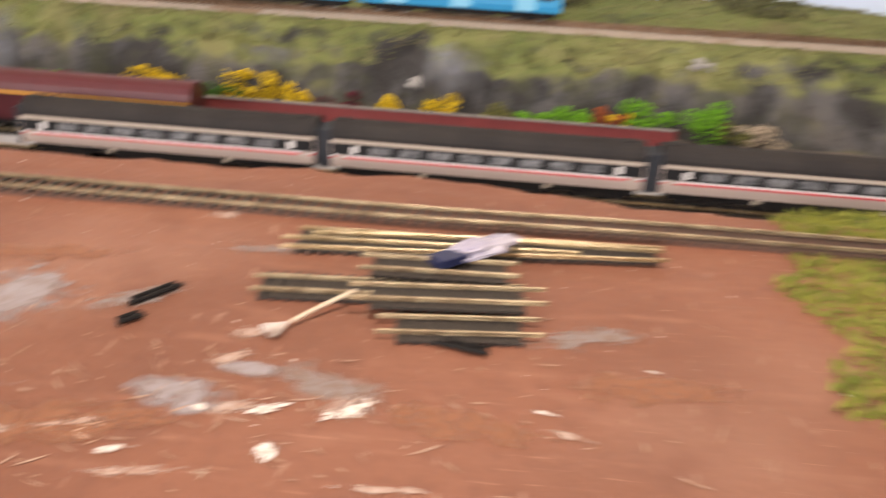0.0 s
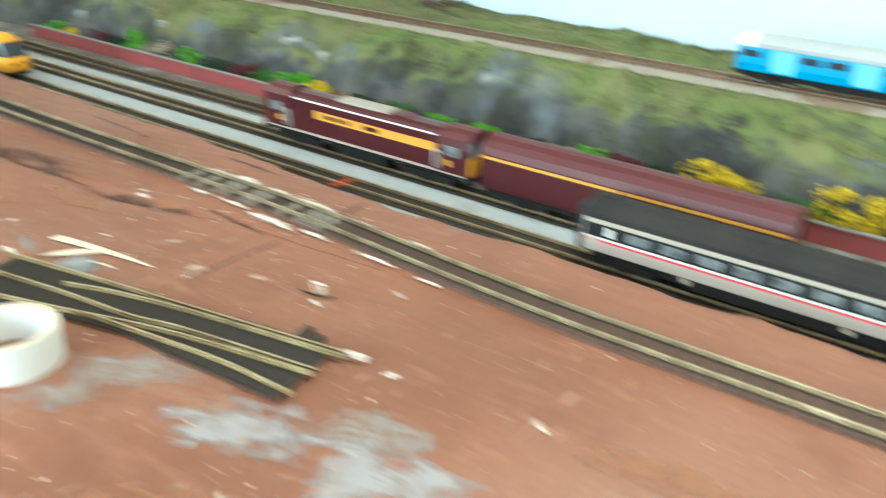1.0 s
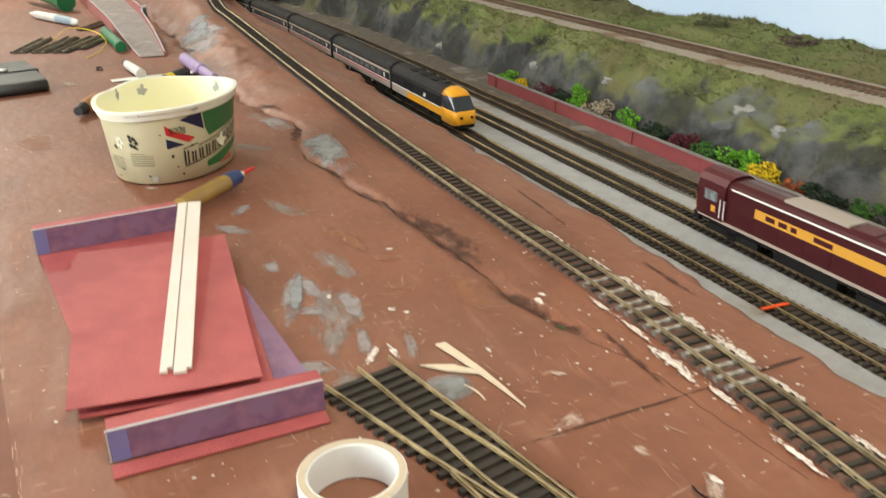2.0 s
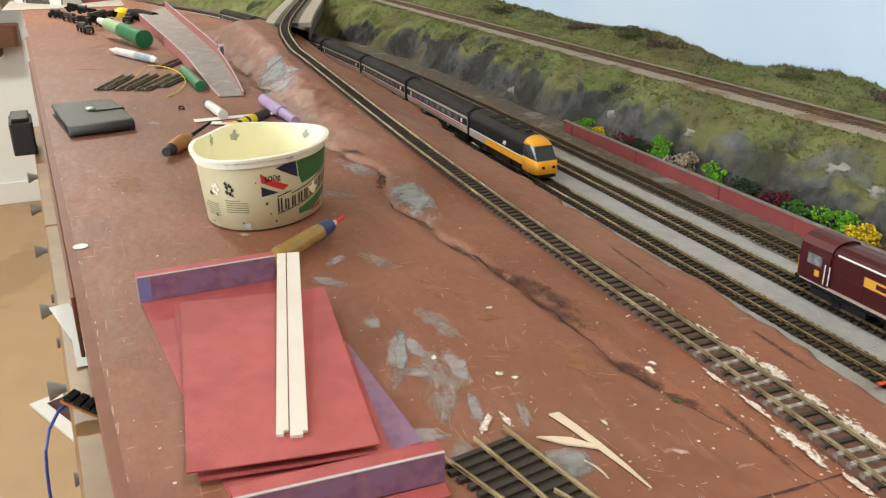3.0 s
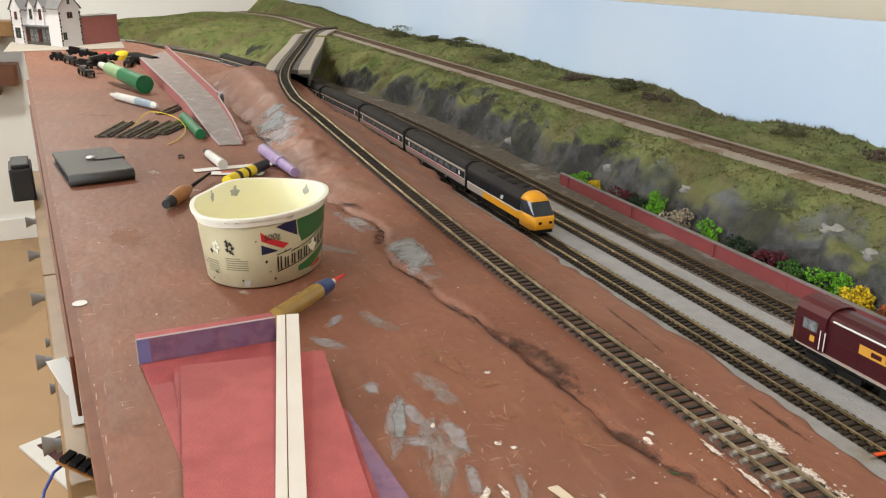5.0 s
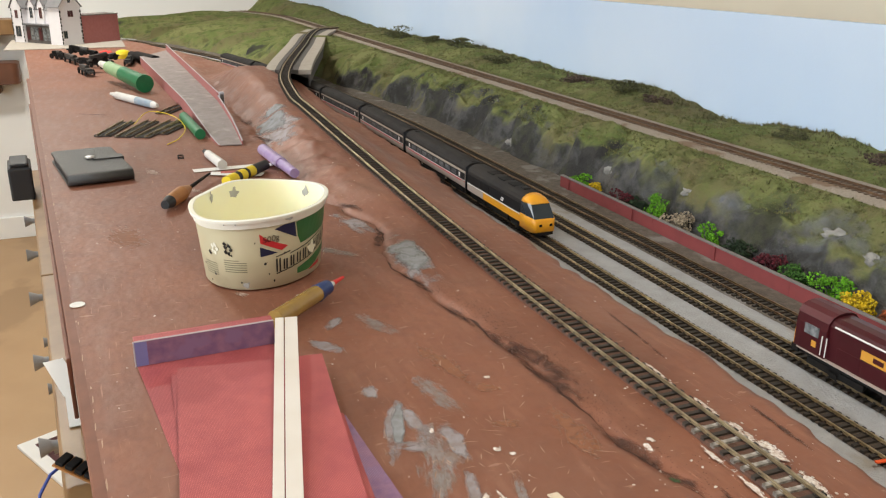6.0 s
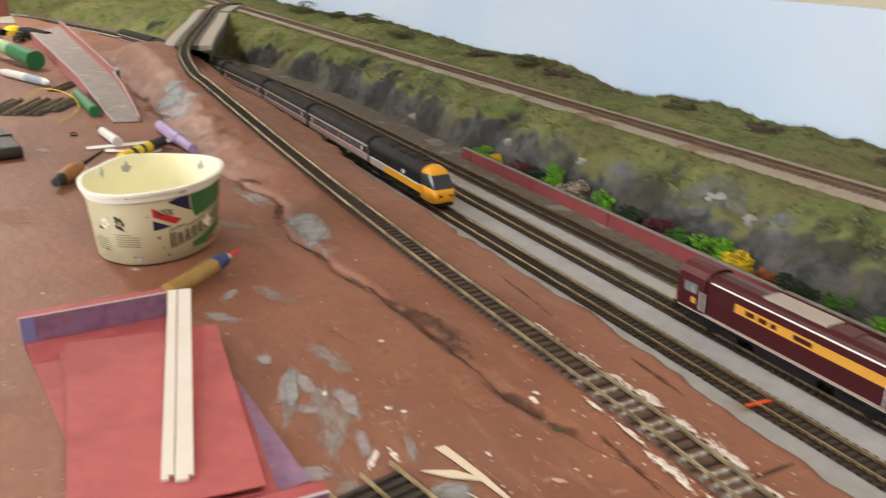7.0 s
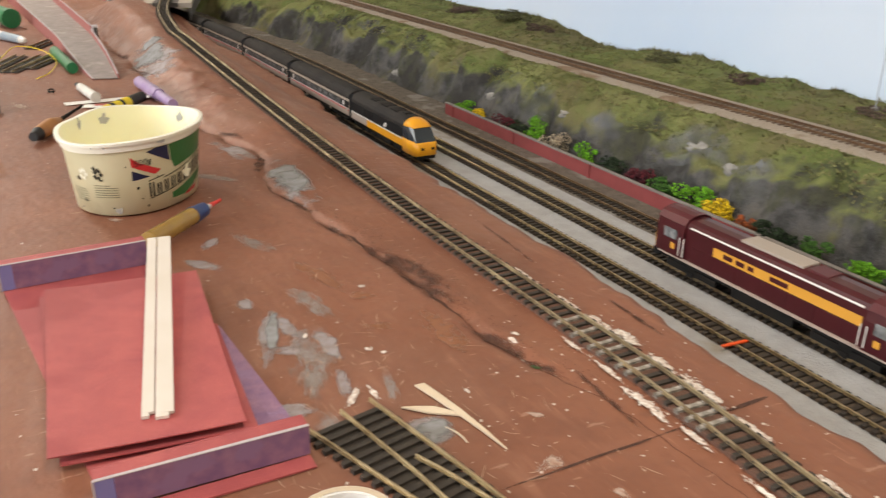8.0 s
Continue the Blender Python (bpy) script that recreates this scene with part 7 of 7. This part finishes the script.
wire = part("wire", tube(spline([(-1.406, -0.255, 0.008), (-1.528, -0.218, 0.012), (-1.473, -0.174, 0.009), (-1.349, -0.162, 0.006), (-1.253, -0.183, 0.003), (-1.207, -0.209, 0.002)], 30)[0], 0.0009, 6), YEL_PL)
tagged(wire, "loop of yellow insulated wire over track pieces", "wire")


def loco_heap():
    """Dark model chassis, motors and wheels lying in a heap."""
    for i, (x, y, z, yaw, tip, L) in enumerate(((-2.6309, -0.3744, 0.001, 17.1, 0, 0.16), (-2.4932, -0.3129, 0.001, 31.2, 0, 0.17), (-2.3156, -0.3384, 0.001, 13.4, 0, 0.12), (-2.4299, -0.2653, 0.001, 7.4, 0, 0.14), (-2.5335, -0.2090, 0.001, -7.7, 0, 0.10), (-2.5780, -0.3424, 0.03, 58.2, 8, 0.11), (-2.3906, -0.2859, 0.028, 118.8, -6, 0.10), (-2.7835, -0.4197, 0.001, 40.6, 0, 0.07))):
        t = thing("model_chassis", pose(x, y, z, 0, tip, yaw), "black model locomotive chassis lying in a heap", "model part", "loose chassis")
        g = boxes((-L / 2, -0.009, 0.009, L / 2, 0.009, 0.014), (-L / 2 + 0.008, -0.0065, 0.0142, -L * 0.08, 0.0065, 0.026), (L * 0.15, -0.008, 0.0142, L * 0.40, 0.008, 0.021), bevel=0.0012)
        part("frame", g, UNDER if i % 2 else HEAP_GREY, t)
        g = bmesh.new()
        cyl(g, (-L * 0.08, 0, 0.021), (L * 0.13, 0, 0.021), 0.0072, seg=14)
        part("motor", g, HEAP_GREY, t, "dark grey motor can")
        for k in range(3):
            g = bmesh.new()
            xx = -L / 2 + L * (k + 0.5) / 3
            r = 0.0092 if k != 1 else 0.0075
            for s in (-1, 1):
                cyl(g, (xx, s * 0.0100, r + 0.0003), (xx, s * 0.0128, r + 0.0003), r, seg=16)
                cyl(g, (xx, s * 0.0128, r + 0.0003), (xx, s * 0.0136, r + 0.0003), r * 0.35, seg=10)
            part("wheelset", g, UNDER, t)


HEAP_GREY = mat("dark_grey_metal", (0.055, 0.052, 0.050), 0.5, 0.3, second=(0.025, 0.024, 0.023), scale=90)
loco_heap()
g = crumple(0.022, 0.018, 0.016, 9)
ob = part("rag", g, RED_PL, None, smooth=True)
ob.matrix_world = pose(-2.800, -0.271, 0.003) @ Matrix.Diagonal((1.2, 1.2, 1.2, 1))
tagged(ob, "small red plastic box or cloth among the parts", "oddment")
ob = part("cap", lathe(((0.022, 0.0), (0.022, 0.012), (0.017, 0.020), (0.008, 0.023), (0.0001, 0.0235)), 24), YEL_PL)
ob.matrix_world = pose(-2.748, -0.218, 0.0004) @ Matrix.Diagonal((1.2, 1.2, 1.2, 1))
tagged(ob, "yellow plastic cap among the parts", "cap")
rod_tool("spray_can", (-2.6577, -0.1945), (-2.4485, -0.1324), 0.0185, ((0.25, 0.0130, 0.0150, UNDER, "cap"), (0.75, 0.0175, 0.0175, UNDER, "can")), "small dark can lying on its side", "can")

# ---------------------------------------------------------------- platform ramp and building
RAMP_TOP = mat("grey_platform_paper", (0.30, 0.255, 0.245), 0.75, second=(0.21, 0.185, 0.17), scale=60, amount=0.8, third=(0.36, 0.31, 0.29), third_scale=25, third_at=0.6)
PINK_BRICK = mat("pink_brick_paper", (0.36, 0.13, 0.12), 0.75, second=(0.28, 0.09, 0.085), scale=120)
ramp = thing("platform_ramp", pose(-1.164, -0.100, 0.0006), "card platform ramp with grey top and brick-paper sides, widening upwards", "model platform")
# stations along the ramp: near-side edge, far-side edge, height of the deck
DECK = [((-0.003, -0.020), (0.003, 0.019), 0.0020), ((-0.075, -0.0255), (-0.055, 0.0215), 0.0075), ((-0.196, -0.031), (-0.150, 0.0245), 0.0165), ((-0.300, -0.0345), (-0.255, 0.0262), 0.0235), ((-0.396, -0.0375), (-0.356, 0.028), 0.0275), ((-0.60, -0.0455), (-0.60, 0.0260), 0.0285), ((-1.336, -0.074), (-1.516, 0.019), 0.0285)]


def ramp_wall(side, rise, inner, outer, stations, base=0.0):
    """A card wall along one edge of the deck, rising past it by rise(k)."""
    sgn = -1 if side == 0 else 1
    return loft([[(q[side][0], q[side][1] + sgn * w, z) for w, z in ((inner, base if base == 0.0 else q[2] + rise(k) - base), (outer, base if base == 0.0 else q[2] + rise(k) - base), (outer, q[2] + rise(k)), (inner, q[2] + rise(k)))] for k, q in enumerate(stations)])


part("surface", loft([[(q[0][0], q[0][1], q[2] - 0.0015), (q[1][0], q[1][1], q[2] - 0.0015), (q[1][0], q[1][1], q[2]), (q[0][0], q[0][1], q[2])] for q in DECK]), RAMP_TOP, ramp, "grey paved top")
part("side_wall", ramp_wall(0, lambda k: -0.0004, 0.0002, 0.0022, DECK), PINK_BRICK, ramp, "brick-paper side")
part("cut_edge", ramp_wall(0, lambda k: 0.0006, 0.0001, 0.0026, DECK, 0.0009), CARD_EDGE, ramp, "pale cut edge")
part("low_parapet", ramp_wall(1, lambda k: 0.006 + 0.0014 * k, 0.0002, 0.0024, DECK[:5]), PINK_BRICK, ramp, "lower brick-paper parapet of the slope")
part("cut_edge", ramp_wall(1, lambda k: 0.0069 + 0.0014 * k, 0.0001, 0.0027, DECK[:5], 0.0008), CARD_EDGE, ramp, "pale cut edge")
part("back_wall", ramp_wall(1, lambda k: 0.0190, 0.0002, 0.0024, DECK[4:]), PINK_BRICK, ramp, "raised brick-paper parapet")
part("cut_edge", ramp_wall(1, lambda k: 0.0199, 0.0001, 0.0027, DECK[4:], 0.0008), CARD_EDGE, ramp, "pale cut edge")
part("end_post", boxes((-0.356, 0.0308, 0, -0.341, 0.0405, 0.0480), bevel=0.0004), CARD_EDGE, ramp, "grey end post")
part("post_face", boxes((-0.3408, 0.0322, 0.004, -0.3398, 0.0392, 0.044)), CARD_DARK, ramp, "dark face of the end post")

WHITE_RENDER = mat("white_printed_render", (0.72, 0.70, 0.72), 0.75, second=(0.64, 0.62, 0.65), scale=40)
SLATE = mat("grey_printed_slate", (0.17, 0.165, 0.17), 0.8, second=(0.11, 0.11, 0.115), scale=90)
inn = thing("card_building", pose(-3.3745, -0.4253, 0.0006, 0, 0, -51) @ Matrix.Diagonal((1.225, 1.225, 1.225, 1)), "white card hotel building with gables, quoins and grey roof", "model building")


def gable(x0, x1, y0, y1, h, peak, turn=0):
    """A block with a pitched top; its ridge runs along x, or along y when turned."""
    bm = bmesh.new()
    ym = (y0 + y1) / 2
    f = [bm.verts.new((x1, y, z)) for y, z in ((y0, 0), (y1, 0), (y1, h), (ym, peak), (y0, h))]
    b = [bm.verts.new((x0, y, z)) for y, z in ((y0, 0), (y1, 0), (y1, h), (ym, peak), (y0, h))]
    bm.faces.new(f)
    bm.faces.new(b)
    for k in range(5):
        bm.faces.new((f[k], f[(k + 1) % 5], b[(k + 1) % 5], b[k]))
    if turn:
        for v in bm.verts:
            v.co.x, v.co.y = v.co.y, v.co.x
    return bm


def gable_roof(x0, x1, y0, y1, h, peak, parent, turn=0):
    ym = (y0 + y1) / 2
    for s in (-1, 1):
        ye = (y0 if s < 0 else y1) + s * 0.005
        drop = 0.005 * (peak - h) / ((y1 - y0) / 2)
        bm = loft([[(x, ym, peak + 0.0012), (x, ym, peak + 0.0040), (x, ye, h - drop + 0.0040), (x, ye, h - drop + 0.0012)] for x in (x0 - 0.003, x1 + 0.004)])
        if turn:
            for v in bm.verts:
                v.co.x, v.co.y = v.co.y, v.co.x
        part("roof", bm, SLATE, parent, "grey slate roof")


def quoins(x, y, dx, dy, h):
    """Dark corner stones up one corner, on both faces."""
    for k in range(int(h / 0.0105)):
        w = 0.0055 if k % 2 else 0.0035
        z = 0.003 + k * 0.0105
        part("quoin", boxes((min(x, x + dx * w), y - 0.0007 * (dy < 0), z, max(x, x + dx * w), y + 0.0007 * (dy > 0), z + 0.0085)), INK, inn)


def window_on(x, y, z, w, h, front, glass):
    """A framed window on the front (facing x) or on the gable end (facing y)."""
    if front:
        f = part("window", boxes((x, y - w / 2, z, x + 0.0008, y + w / 2, z + h)), GREY_PANEL, inn, "window with grey frame")
        for q in (0, 1):
            part("pane", boxes((x + 0.0009, y - w / 2 + 0.0008 + q * w / 2, z + 0.001, x + 0.0014, y - 0.0006 + q * w / 2, z + h - 0.001)), glass, f)
    else:
        f = part("window", boxes((x - w / 2, y, z, x + w / 2, y + 0.0008, z + h)), GREY_PANEL, inn, "window with grey frame")
        for q in (0, 1):
            part("pane", boxes((x - w / 2 + 0.0008 + q * w / 2, y + 0.0009, z + 0.001, x - 0.0006 + q * w / 2, y + 0.0014, z + h - 0.001)), glass, f)


# wing with its gable end, recessed middle with shopfront and dormers, gabled bay
part("wall", gable(0.030, 0.085, -0.022, 0.058, 0.118, 0.164, 1), WHITE_RENDER, inn, "white rendered wing")
gable_roof(0.030, 0.085, -0.022, 0.058, 0.118, 0.164, inn, 1)
part("wall", gable(-0.095, 0.0298, -0.030, 0.040, 0.108, 0.150, 1), WHITE_RENDER, inn, "white rendered middle block")
gable_roof(-0.095, 0.0298, -0.030, 0.040, 0.108, 0.150, inn, 1)
part("wall", gable(-0.022, 0.058, -0.150, -0.0955, 0.112, 0.150), WHITE_RENDER, inn, "white gabled bay")
gable_roof(-0.022, 0.058, -0.150, -0.0955, 0.112, 0.150, inn)
for y in (-0.066, -0.020):
    part("dormer", gable(0.010, 0.0450, y - 0.014, y + 0.014, 0.122, 0.142), WHITE_RENDER, inn, "small dormer gable")
    gable_roof(0.010, 0.0450, y - 0.014, y + 0.014, 0.122, 0.142, inn)
    window_on(0.0452, y, 0.078, 0.014, 0.034, True, MAROON if y > -0.05 else DARK_GLASS)
part("shopfront", boxes((0.0402, -0.094, 0.0, 0.052, 0.0295, 0.056), bevel=0.001), CARD_DARK, inn, "dark glazed entrance bay")
part("canopy", boxes((0.0402, -0.0945, 0.0565, 0.060, 0.0297, 0.061), bevel=0.001), SLATE, inn, "grey canopy over the entrance")
for k in range(6):
    y = -0.090 + k * 0.0198
    part("shop_window", boxes((0.0522, y, 0.010, 0.0530, y + 0.0160, 0.050)), PANE if k % 3 else MAROON, inn, "entrance glazing")
window_on(0.0582, -0.123, 0.018, 0.026, 0.034, True, DARK_GLASS)
window_on(0.0582, -0.123, 0.076, 0.014, 0.026, True, MAROON)
window_on(0.018, 0.0852, 0.085, 0.020, 0.020, False, MAROON)
window_on(0.018, 0.0852, 0.128, 0.010, 0.016, False, DARK_GLASS)
window_on(0.044, 0.0852, 0.020, 0.014, 0.024, False, DARK_GLASS)
quoins(0.058, 0.0851, -1, 1, 0.114)
quoins(-0.022, 0.0851, 1, 1, 0.114)
for k in range(10):
    for y in (-0.150, -0.0955):
        w = 0.005 if k % 2 else 0.0032
        part("quoin", boxes((0.0582, y - w * (0 if y < -0.1 else 1), 0.003 + k * 0.0105, 0.0590, y + w * (1 if y < -0.1 else 0), 0.0115 + k * 0.0105)), INK, inn)
part("extension", boxes((-0.170, 0.020, 0.0, -0.0225, 0.082, 0.086)), PINK_BRICK, inn, "red brick side building")
part("parapet", boxes((-0.171, 0.019, 0.0862, -0.0227, 0.083, 0.0895)), COPING, inn)
ob = part("pavement_card", boxes((-3.547, -0.615, 0, -3.132, -0.194, 0.0022)), CARD_GREY)
ob.location.z = 0.0006
inn.location.z = 0.0032
tagged(ob, "grey card pavement under the building", "model pavement")

# ---------------------------------------------------------------- drawers under the board and what lies there
DEG = math.degrees(math.atan(0.0672))
CAB_TOP = -0.105
for c in range(3):
    x0 = -1.56 + c * 0.70
    t = thing("drawer_chest", pose(x0, edge_y(x0) - 0.030, CAB_TOP, 0, 0, DEG), "varnished oak chest of drawers under the board with grey knobs", "chest of drawers", "chests")
    H = BOARD_H + CAB_TOP
    part("top", boxes((0, 0, -0.022, 0.698, 0.55, 0), bevel=0.003), OAK, t)
    part("carcass", boxes((0.004, 0.014, -H, 0.694, 0.54, -0.0225)), OAK, t)
    for row in range(3):
        for col in range(3):
            a, b = 0.010 + col * 0.228, 0.010 + (col + 1) * 0.228 - 0.006
            z1 = -0.028 - row * 0.27
            d = part("drawer", boxes((a, 0.0, z1 - 0.263, b, 0.0138, z1), bevel=0.002), OAK, t)
            g = bmesh.new()
            cyl(g, ((a + b) / 2, -0.0002, z1 - 0.05), ((a + b) / 2, -0.010, z1 - 0.05), 0.005, 0.006, 16)
            cyl(g, ((a + b) / 2, -0.010, z1 - 0.05), ((a + b) / 2, -0.022, z1 - 0.05), 0.0065, 0.0115, 20)
            part("knob", g, mat("grey_knob_plastic", (0.30, 0.32, 0.35), 0.45) if "grey_knob_plastic" not in bpy.data.materials else bpy.data.materials["grey_knob_plastic"], d, "grey cone-shaped knob")
for c in range(5):
    x = -1.40 + c * 0.45
    ob = part("batten", boxes((0, 0, CAB_TOP + 0.0004, 0.06, 0.45, -0.0505), bevel=0.001), OAK)
    ob.matrix_world = pose(x, edge_y(x) + 0.02, 0, 0, 0, DEG)
    tagged(ob, "wooden batten carrying the board on the drawers", "batten", "battens")
joist = part("board_core", boxes((BX0, 0.0, -0.049, BX1, 0.95, -0.040)), BOARD_SIDE)
joist.matrix_world = pose(0, edge_y(0) + 0.027, 0, 0, 0, DEG)
tagged(joist, "baseboard sheet under the scenery", "board", kind="structure")

for x, y, w, d, yaw in ((-0.515, -0.388, 0.095, 0.021, 14), (-0.445, -0.374, 0.095, 0.020, 4)):
    ob = part("paper_sheet", boxes((-w / 2, -d / 2, 0, w / 2, d / 2, 0.0006)), PAPER)
    ob.matrix_world = pose(x, y, CAB_TOP + 0.0004 + (0.001 if yaw < 10 else 0), 0, 0, yaw)
    tagged(ob, "white paper sheet on the drawer top", "paper", "papers on the drawers")
ob = part("battery_box", boxes((-0.045, -0.020, 0, 0.045, 0.020, 0.062), (-0.040, -0.016, 0.0622, 0.040, 0.016, 0.070), bevel=0.004), BLACK_RUBBER)
ob.matrix_world = pose(-1.345, edge_y(-1.345) - 0.044, CAB_TOP + 0.0004, 0, 0, 4)
tagged(ob, "black plastic battery pack on the drawer top", "battery pack")
for x, yaw, m, lab in ((-1.22, 5, BLACK_RUBBER, "black plastic tool case"), (-1.08, 3, PAPER, "pale book standing by the board"), (-0.96, 8, UNDER, "dark electrical box")):
    ob = part("tool_case", boxes((-0.05, -0.010, 0, 0.05, 0.010, 0.045), bevel=0.002), m)
    ob.matrix_world = pose(x, edge_y(x) + 0.004, CAB_TOP + 0.0004, 0, 0, yaw)
    tagged(ob, lab + " on the drawer top", "oddment", "things on the drawers")
pcb = thing("relay_board", pose(-0.304, -0.371, CAB_TOP + 0.010, 0, 18, 55) @ Matrix.Diagonal((0.72, 0.8, 0.8, 1)), "small circuit board with black relays and wires", "circuit board")
part("board", boxes((-0.028, -0.012, 0, 0.028, 0.012, 0.002)), HANDLE_WOOD, pcb, "brown circuit board")
for k in range(4):
    part("relay", boxes((-0.026 + k * 0.013, -0.010, 0.0021, -0.016 + k * 0.013, 0.009, 0.007), bevel=0.0008), UNDER, pcb)
ob = part("cable", tube(spline([(-0.315, -0.380, CAB_TOP + 0.014), (-0.300, -0.398, CAB_TOP + 0.006), (-0.275, -0.409, CAB_TOP - 0.03), (-0.262, -0.411, CAB_TOP - 0.20), (-0.25, -0.413, CAB_TOP - 0.5)], 30)[0], 0.0014, 8), mat("blue_cable", (0.02, 0.05, 0.28), 0.4))
tagged(ob, "blue cable hanging over the drawer front", "cable")
pic = thing("framed_print", pose(-2.13, -0.44, -BOARD_H + 0.001, 0, 0, 26), "framed maroon print with white border lying on the floor", "picture")
part("border", boxes((-0.22, -0.16, 0, 0.22, 0.16, 0.012), bevel=0.002), PAPER, pic)
part("print", boxes((-0.18, -0.12, 0.0122, 0.18, 0.12, 0.0132)), MAROON, pic, "maroon printed area")

WARDROBE = mat("dark_reddish_wood", (0.16, 0.065, 0.035), 0.45, second=(0.10, 0.04, 0.022), scale=14, amount=0.8)
for z0, z1, y0, y1, m, lab in ((-0.293, -0.185, -1.40, -0.672, WARDROBE, "dark reddish wooden wall shelf with rounded end"), (-0.046, 0.029, -1.40, -0.650, OAK, "light brown wooden wall shelf")):
    s = thing("wall_shelf", pose(X0 + 0.0004, 0, 0), lab, "shelf", "wall shelves")
    part("board", slab(0.0, y0, 0.16, y1, z0, z1, 0.030, 0.006), m, s)
    for y in (y0 + 0.1, y1 - 0.12):
        part("bracket", boxes((0.0, y, z0 - 0.05, 0.10, y + 0.02, z0 - 0.0005), bevel=0.002), m, s)
disc = part("paper_disc", lathe(((0.0001, 0.0), (0.0072, 0.0), (0.0072, 0.0006), (0.0001, 0.0006)), 20), PAPER)
disc.matrix_world = pose(-0.451, -0.361, 0.0008)
tagged(disc, "small round white paper disc at the board's edge", "paper disc")
wear = random.Random(44)
vs, fs = [], []
for i in range(170):
    x = wear.uniform(-2.6, 1.2)
    y, o = edge_y(x) + abs(wear.gauss(0.0006, 0.0016)), len(vs)
    a, b = wear.uniform(0.0012, 0.009), wear.uniform(0.0002, 0.0007)
    z = board_z(x, y) + 0.0006
    vs.extend([(x - a, y, z), (x - a * 0.3, y - b, z), (x + a, y - b * 0.4, z), (x + a * 0.5, y + b, z), (x - a * 0.4, y + b * 0.8, z)])
    fs.append((o, o + 1, o + 2, o + 3, o + 4))
me = bpy.data.meshes.new("edge_wear")
me.from_pydata(vs, [], fs)
tagged(part("edge_wear", me, PLAIN_WEAR), "pale chips where the paint has worn off the board's edge", "chips", kind="stuff")

# added post on the ridge, standing in for an upright seam of the backdrop
post = thing("signal_post", pose(-0.246, 0.722, behind_z(-0.246, 0.742) - 0.001) @ Matrix.Diagonal((1, 1, 1.3, 1)), "thin pale grey post standing in for a seam of the backdrop", "model post")
part("pole", tube([(0, 0, 0), (-0.001, 0, 0.05), (-0.003, 0, 0.13)], 0.0007, 6), mat("pale_grey_wire", (0.34, 0.38, 0.46), 0.6), post)
part("foot", boxes((-0.004, -0.003, 0, 0.004, 0.003, 0.004), bevel=0.0008), COPING, post, "dark grey foot")

scr = random.Random(77)
vs, fs = [], []
for i in range(640):
    f = scr.random()
    if f < 0.18:
        x, y = scr.gauss(-0.06, 0.09), scr.gauss(-0.12, 0.04)
    elif f < 0.56:
        x, y = scr.gauss(0.55, 0.16), scr.gauss(-0.20, 0.05)
    elif f < 0.88:
        x, y = scr.uniform(-1.9, 0.9), scr.uniform(-0.40, -0.02)
    else:
        x, y = scr.gauss(0.12, 0.12), scr.gauss(-0.02, 0.05)
    if y < edge_y(x) + 0.012 or y > 0.02:
        continue
    L, w, yaw = abs(scr.gauss(0, 0.0042)) + 0.0010, scr.uniform(0.00012, 0.0004), radians(scr.choice((scr.gauss(20, 18), scr.gauss(-20, 15), scr.gauss(85, 30))))
    o, n = len(vs), 5
    for q in range(n):
        t = q / (n - 1) * 2 - 1
        px, py = x + L * t * math.cos(yaw), y + L * t * math.sin(yaw) + 0.08 * L * t * t
        h = w * (1.8 if 0.18 < f < 0.56 else 1.0) * (1 - t * t) + 0.00005
        z = board_z(px, py) + 0.0006
        vs.extend([(px + h * math.sin(yaw), py - h * math.cos(yaw), z), (px - h * math.sin(yaw), py + h * math.cos(yaw), z)])
    for q in range(n - 1):
        fs.append((o + 2 * q, o + 2 * q + 2, o + 2 * q + 3, o + 2 * q + 1))
me = bpy.data.meshes.new("scratches")
me.from_pydata(vs, [], fs)
tagged(part("scratch_marks", me, mat("pale_scratch", (0.50, 0.35, 0.26), 0.7, second=(0.28, 0.135, 0.08), scale=90, amount=1.0)), "fine pale scratches in the terracotta paint", "scratches", kind="stuff")

PLASTER_BLUE = film_paint("bare_blue_grey_plaster", (0.20, 0.21, 0.23), (0.135, 0.14, 0.145), 0.62, 22, 1.5, 0.9, 0.30, 1.3)
for x, n, a, b in ((0.035, 0.482, 0.045, 0.034), (0.095, 0.478, 0.050, 0.030), (-0.30, 0.484, 0.055, 0.026), (-0.20, 0.476, 0.05, 0.026), (-0.62, 0.470, 0.045, 0.022), (0.66, 0.474, 0.06, 0.026), (0.45, 0.476, 0.04, 0.02), (-0.46, 0.470, 0.05, 0.02)):
    bm = bmesh.new()
    rows = []
    for i in range(25):
        row = []
        for j in range(21):
            u, v = x + a * (i / 12 - 1), n + b * (j / 10 - 1)
            du, dv = cliff_jitter(u, v)
            p = along(u + du, v + dv)
            row.append(bm.verts.new((p.x, p.y - 0.0012, bank_profile(u, v) + 0.0012)))
        rows.append(row)
    for P, Q in zip(rows, rows[1:]):
        for j in range(20):
            bm.faces.new((P[j], Q[j], Q[j + 1], P[j + 1]))
    tagged(part("plaster_patch", bm, PLASTER_BLUE, None, smooth=True), "bare blue-grey plaster showing on the embankment", "plaster patch", "plaster patches")
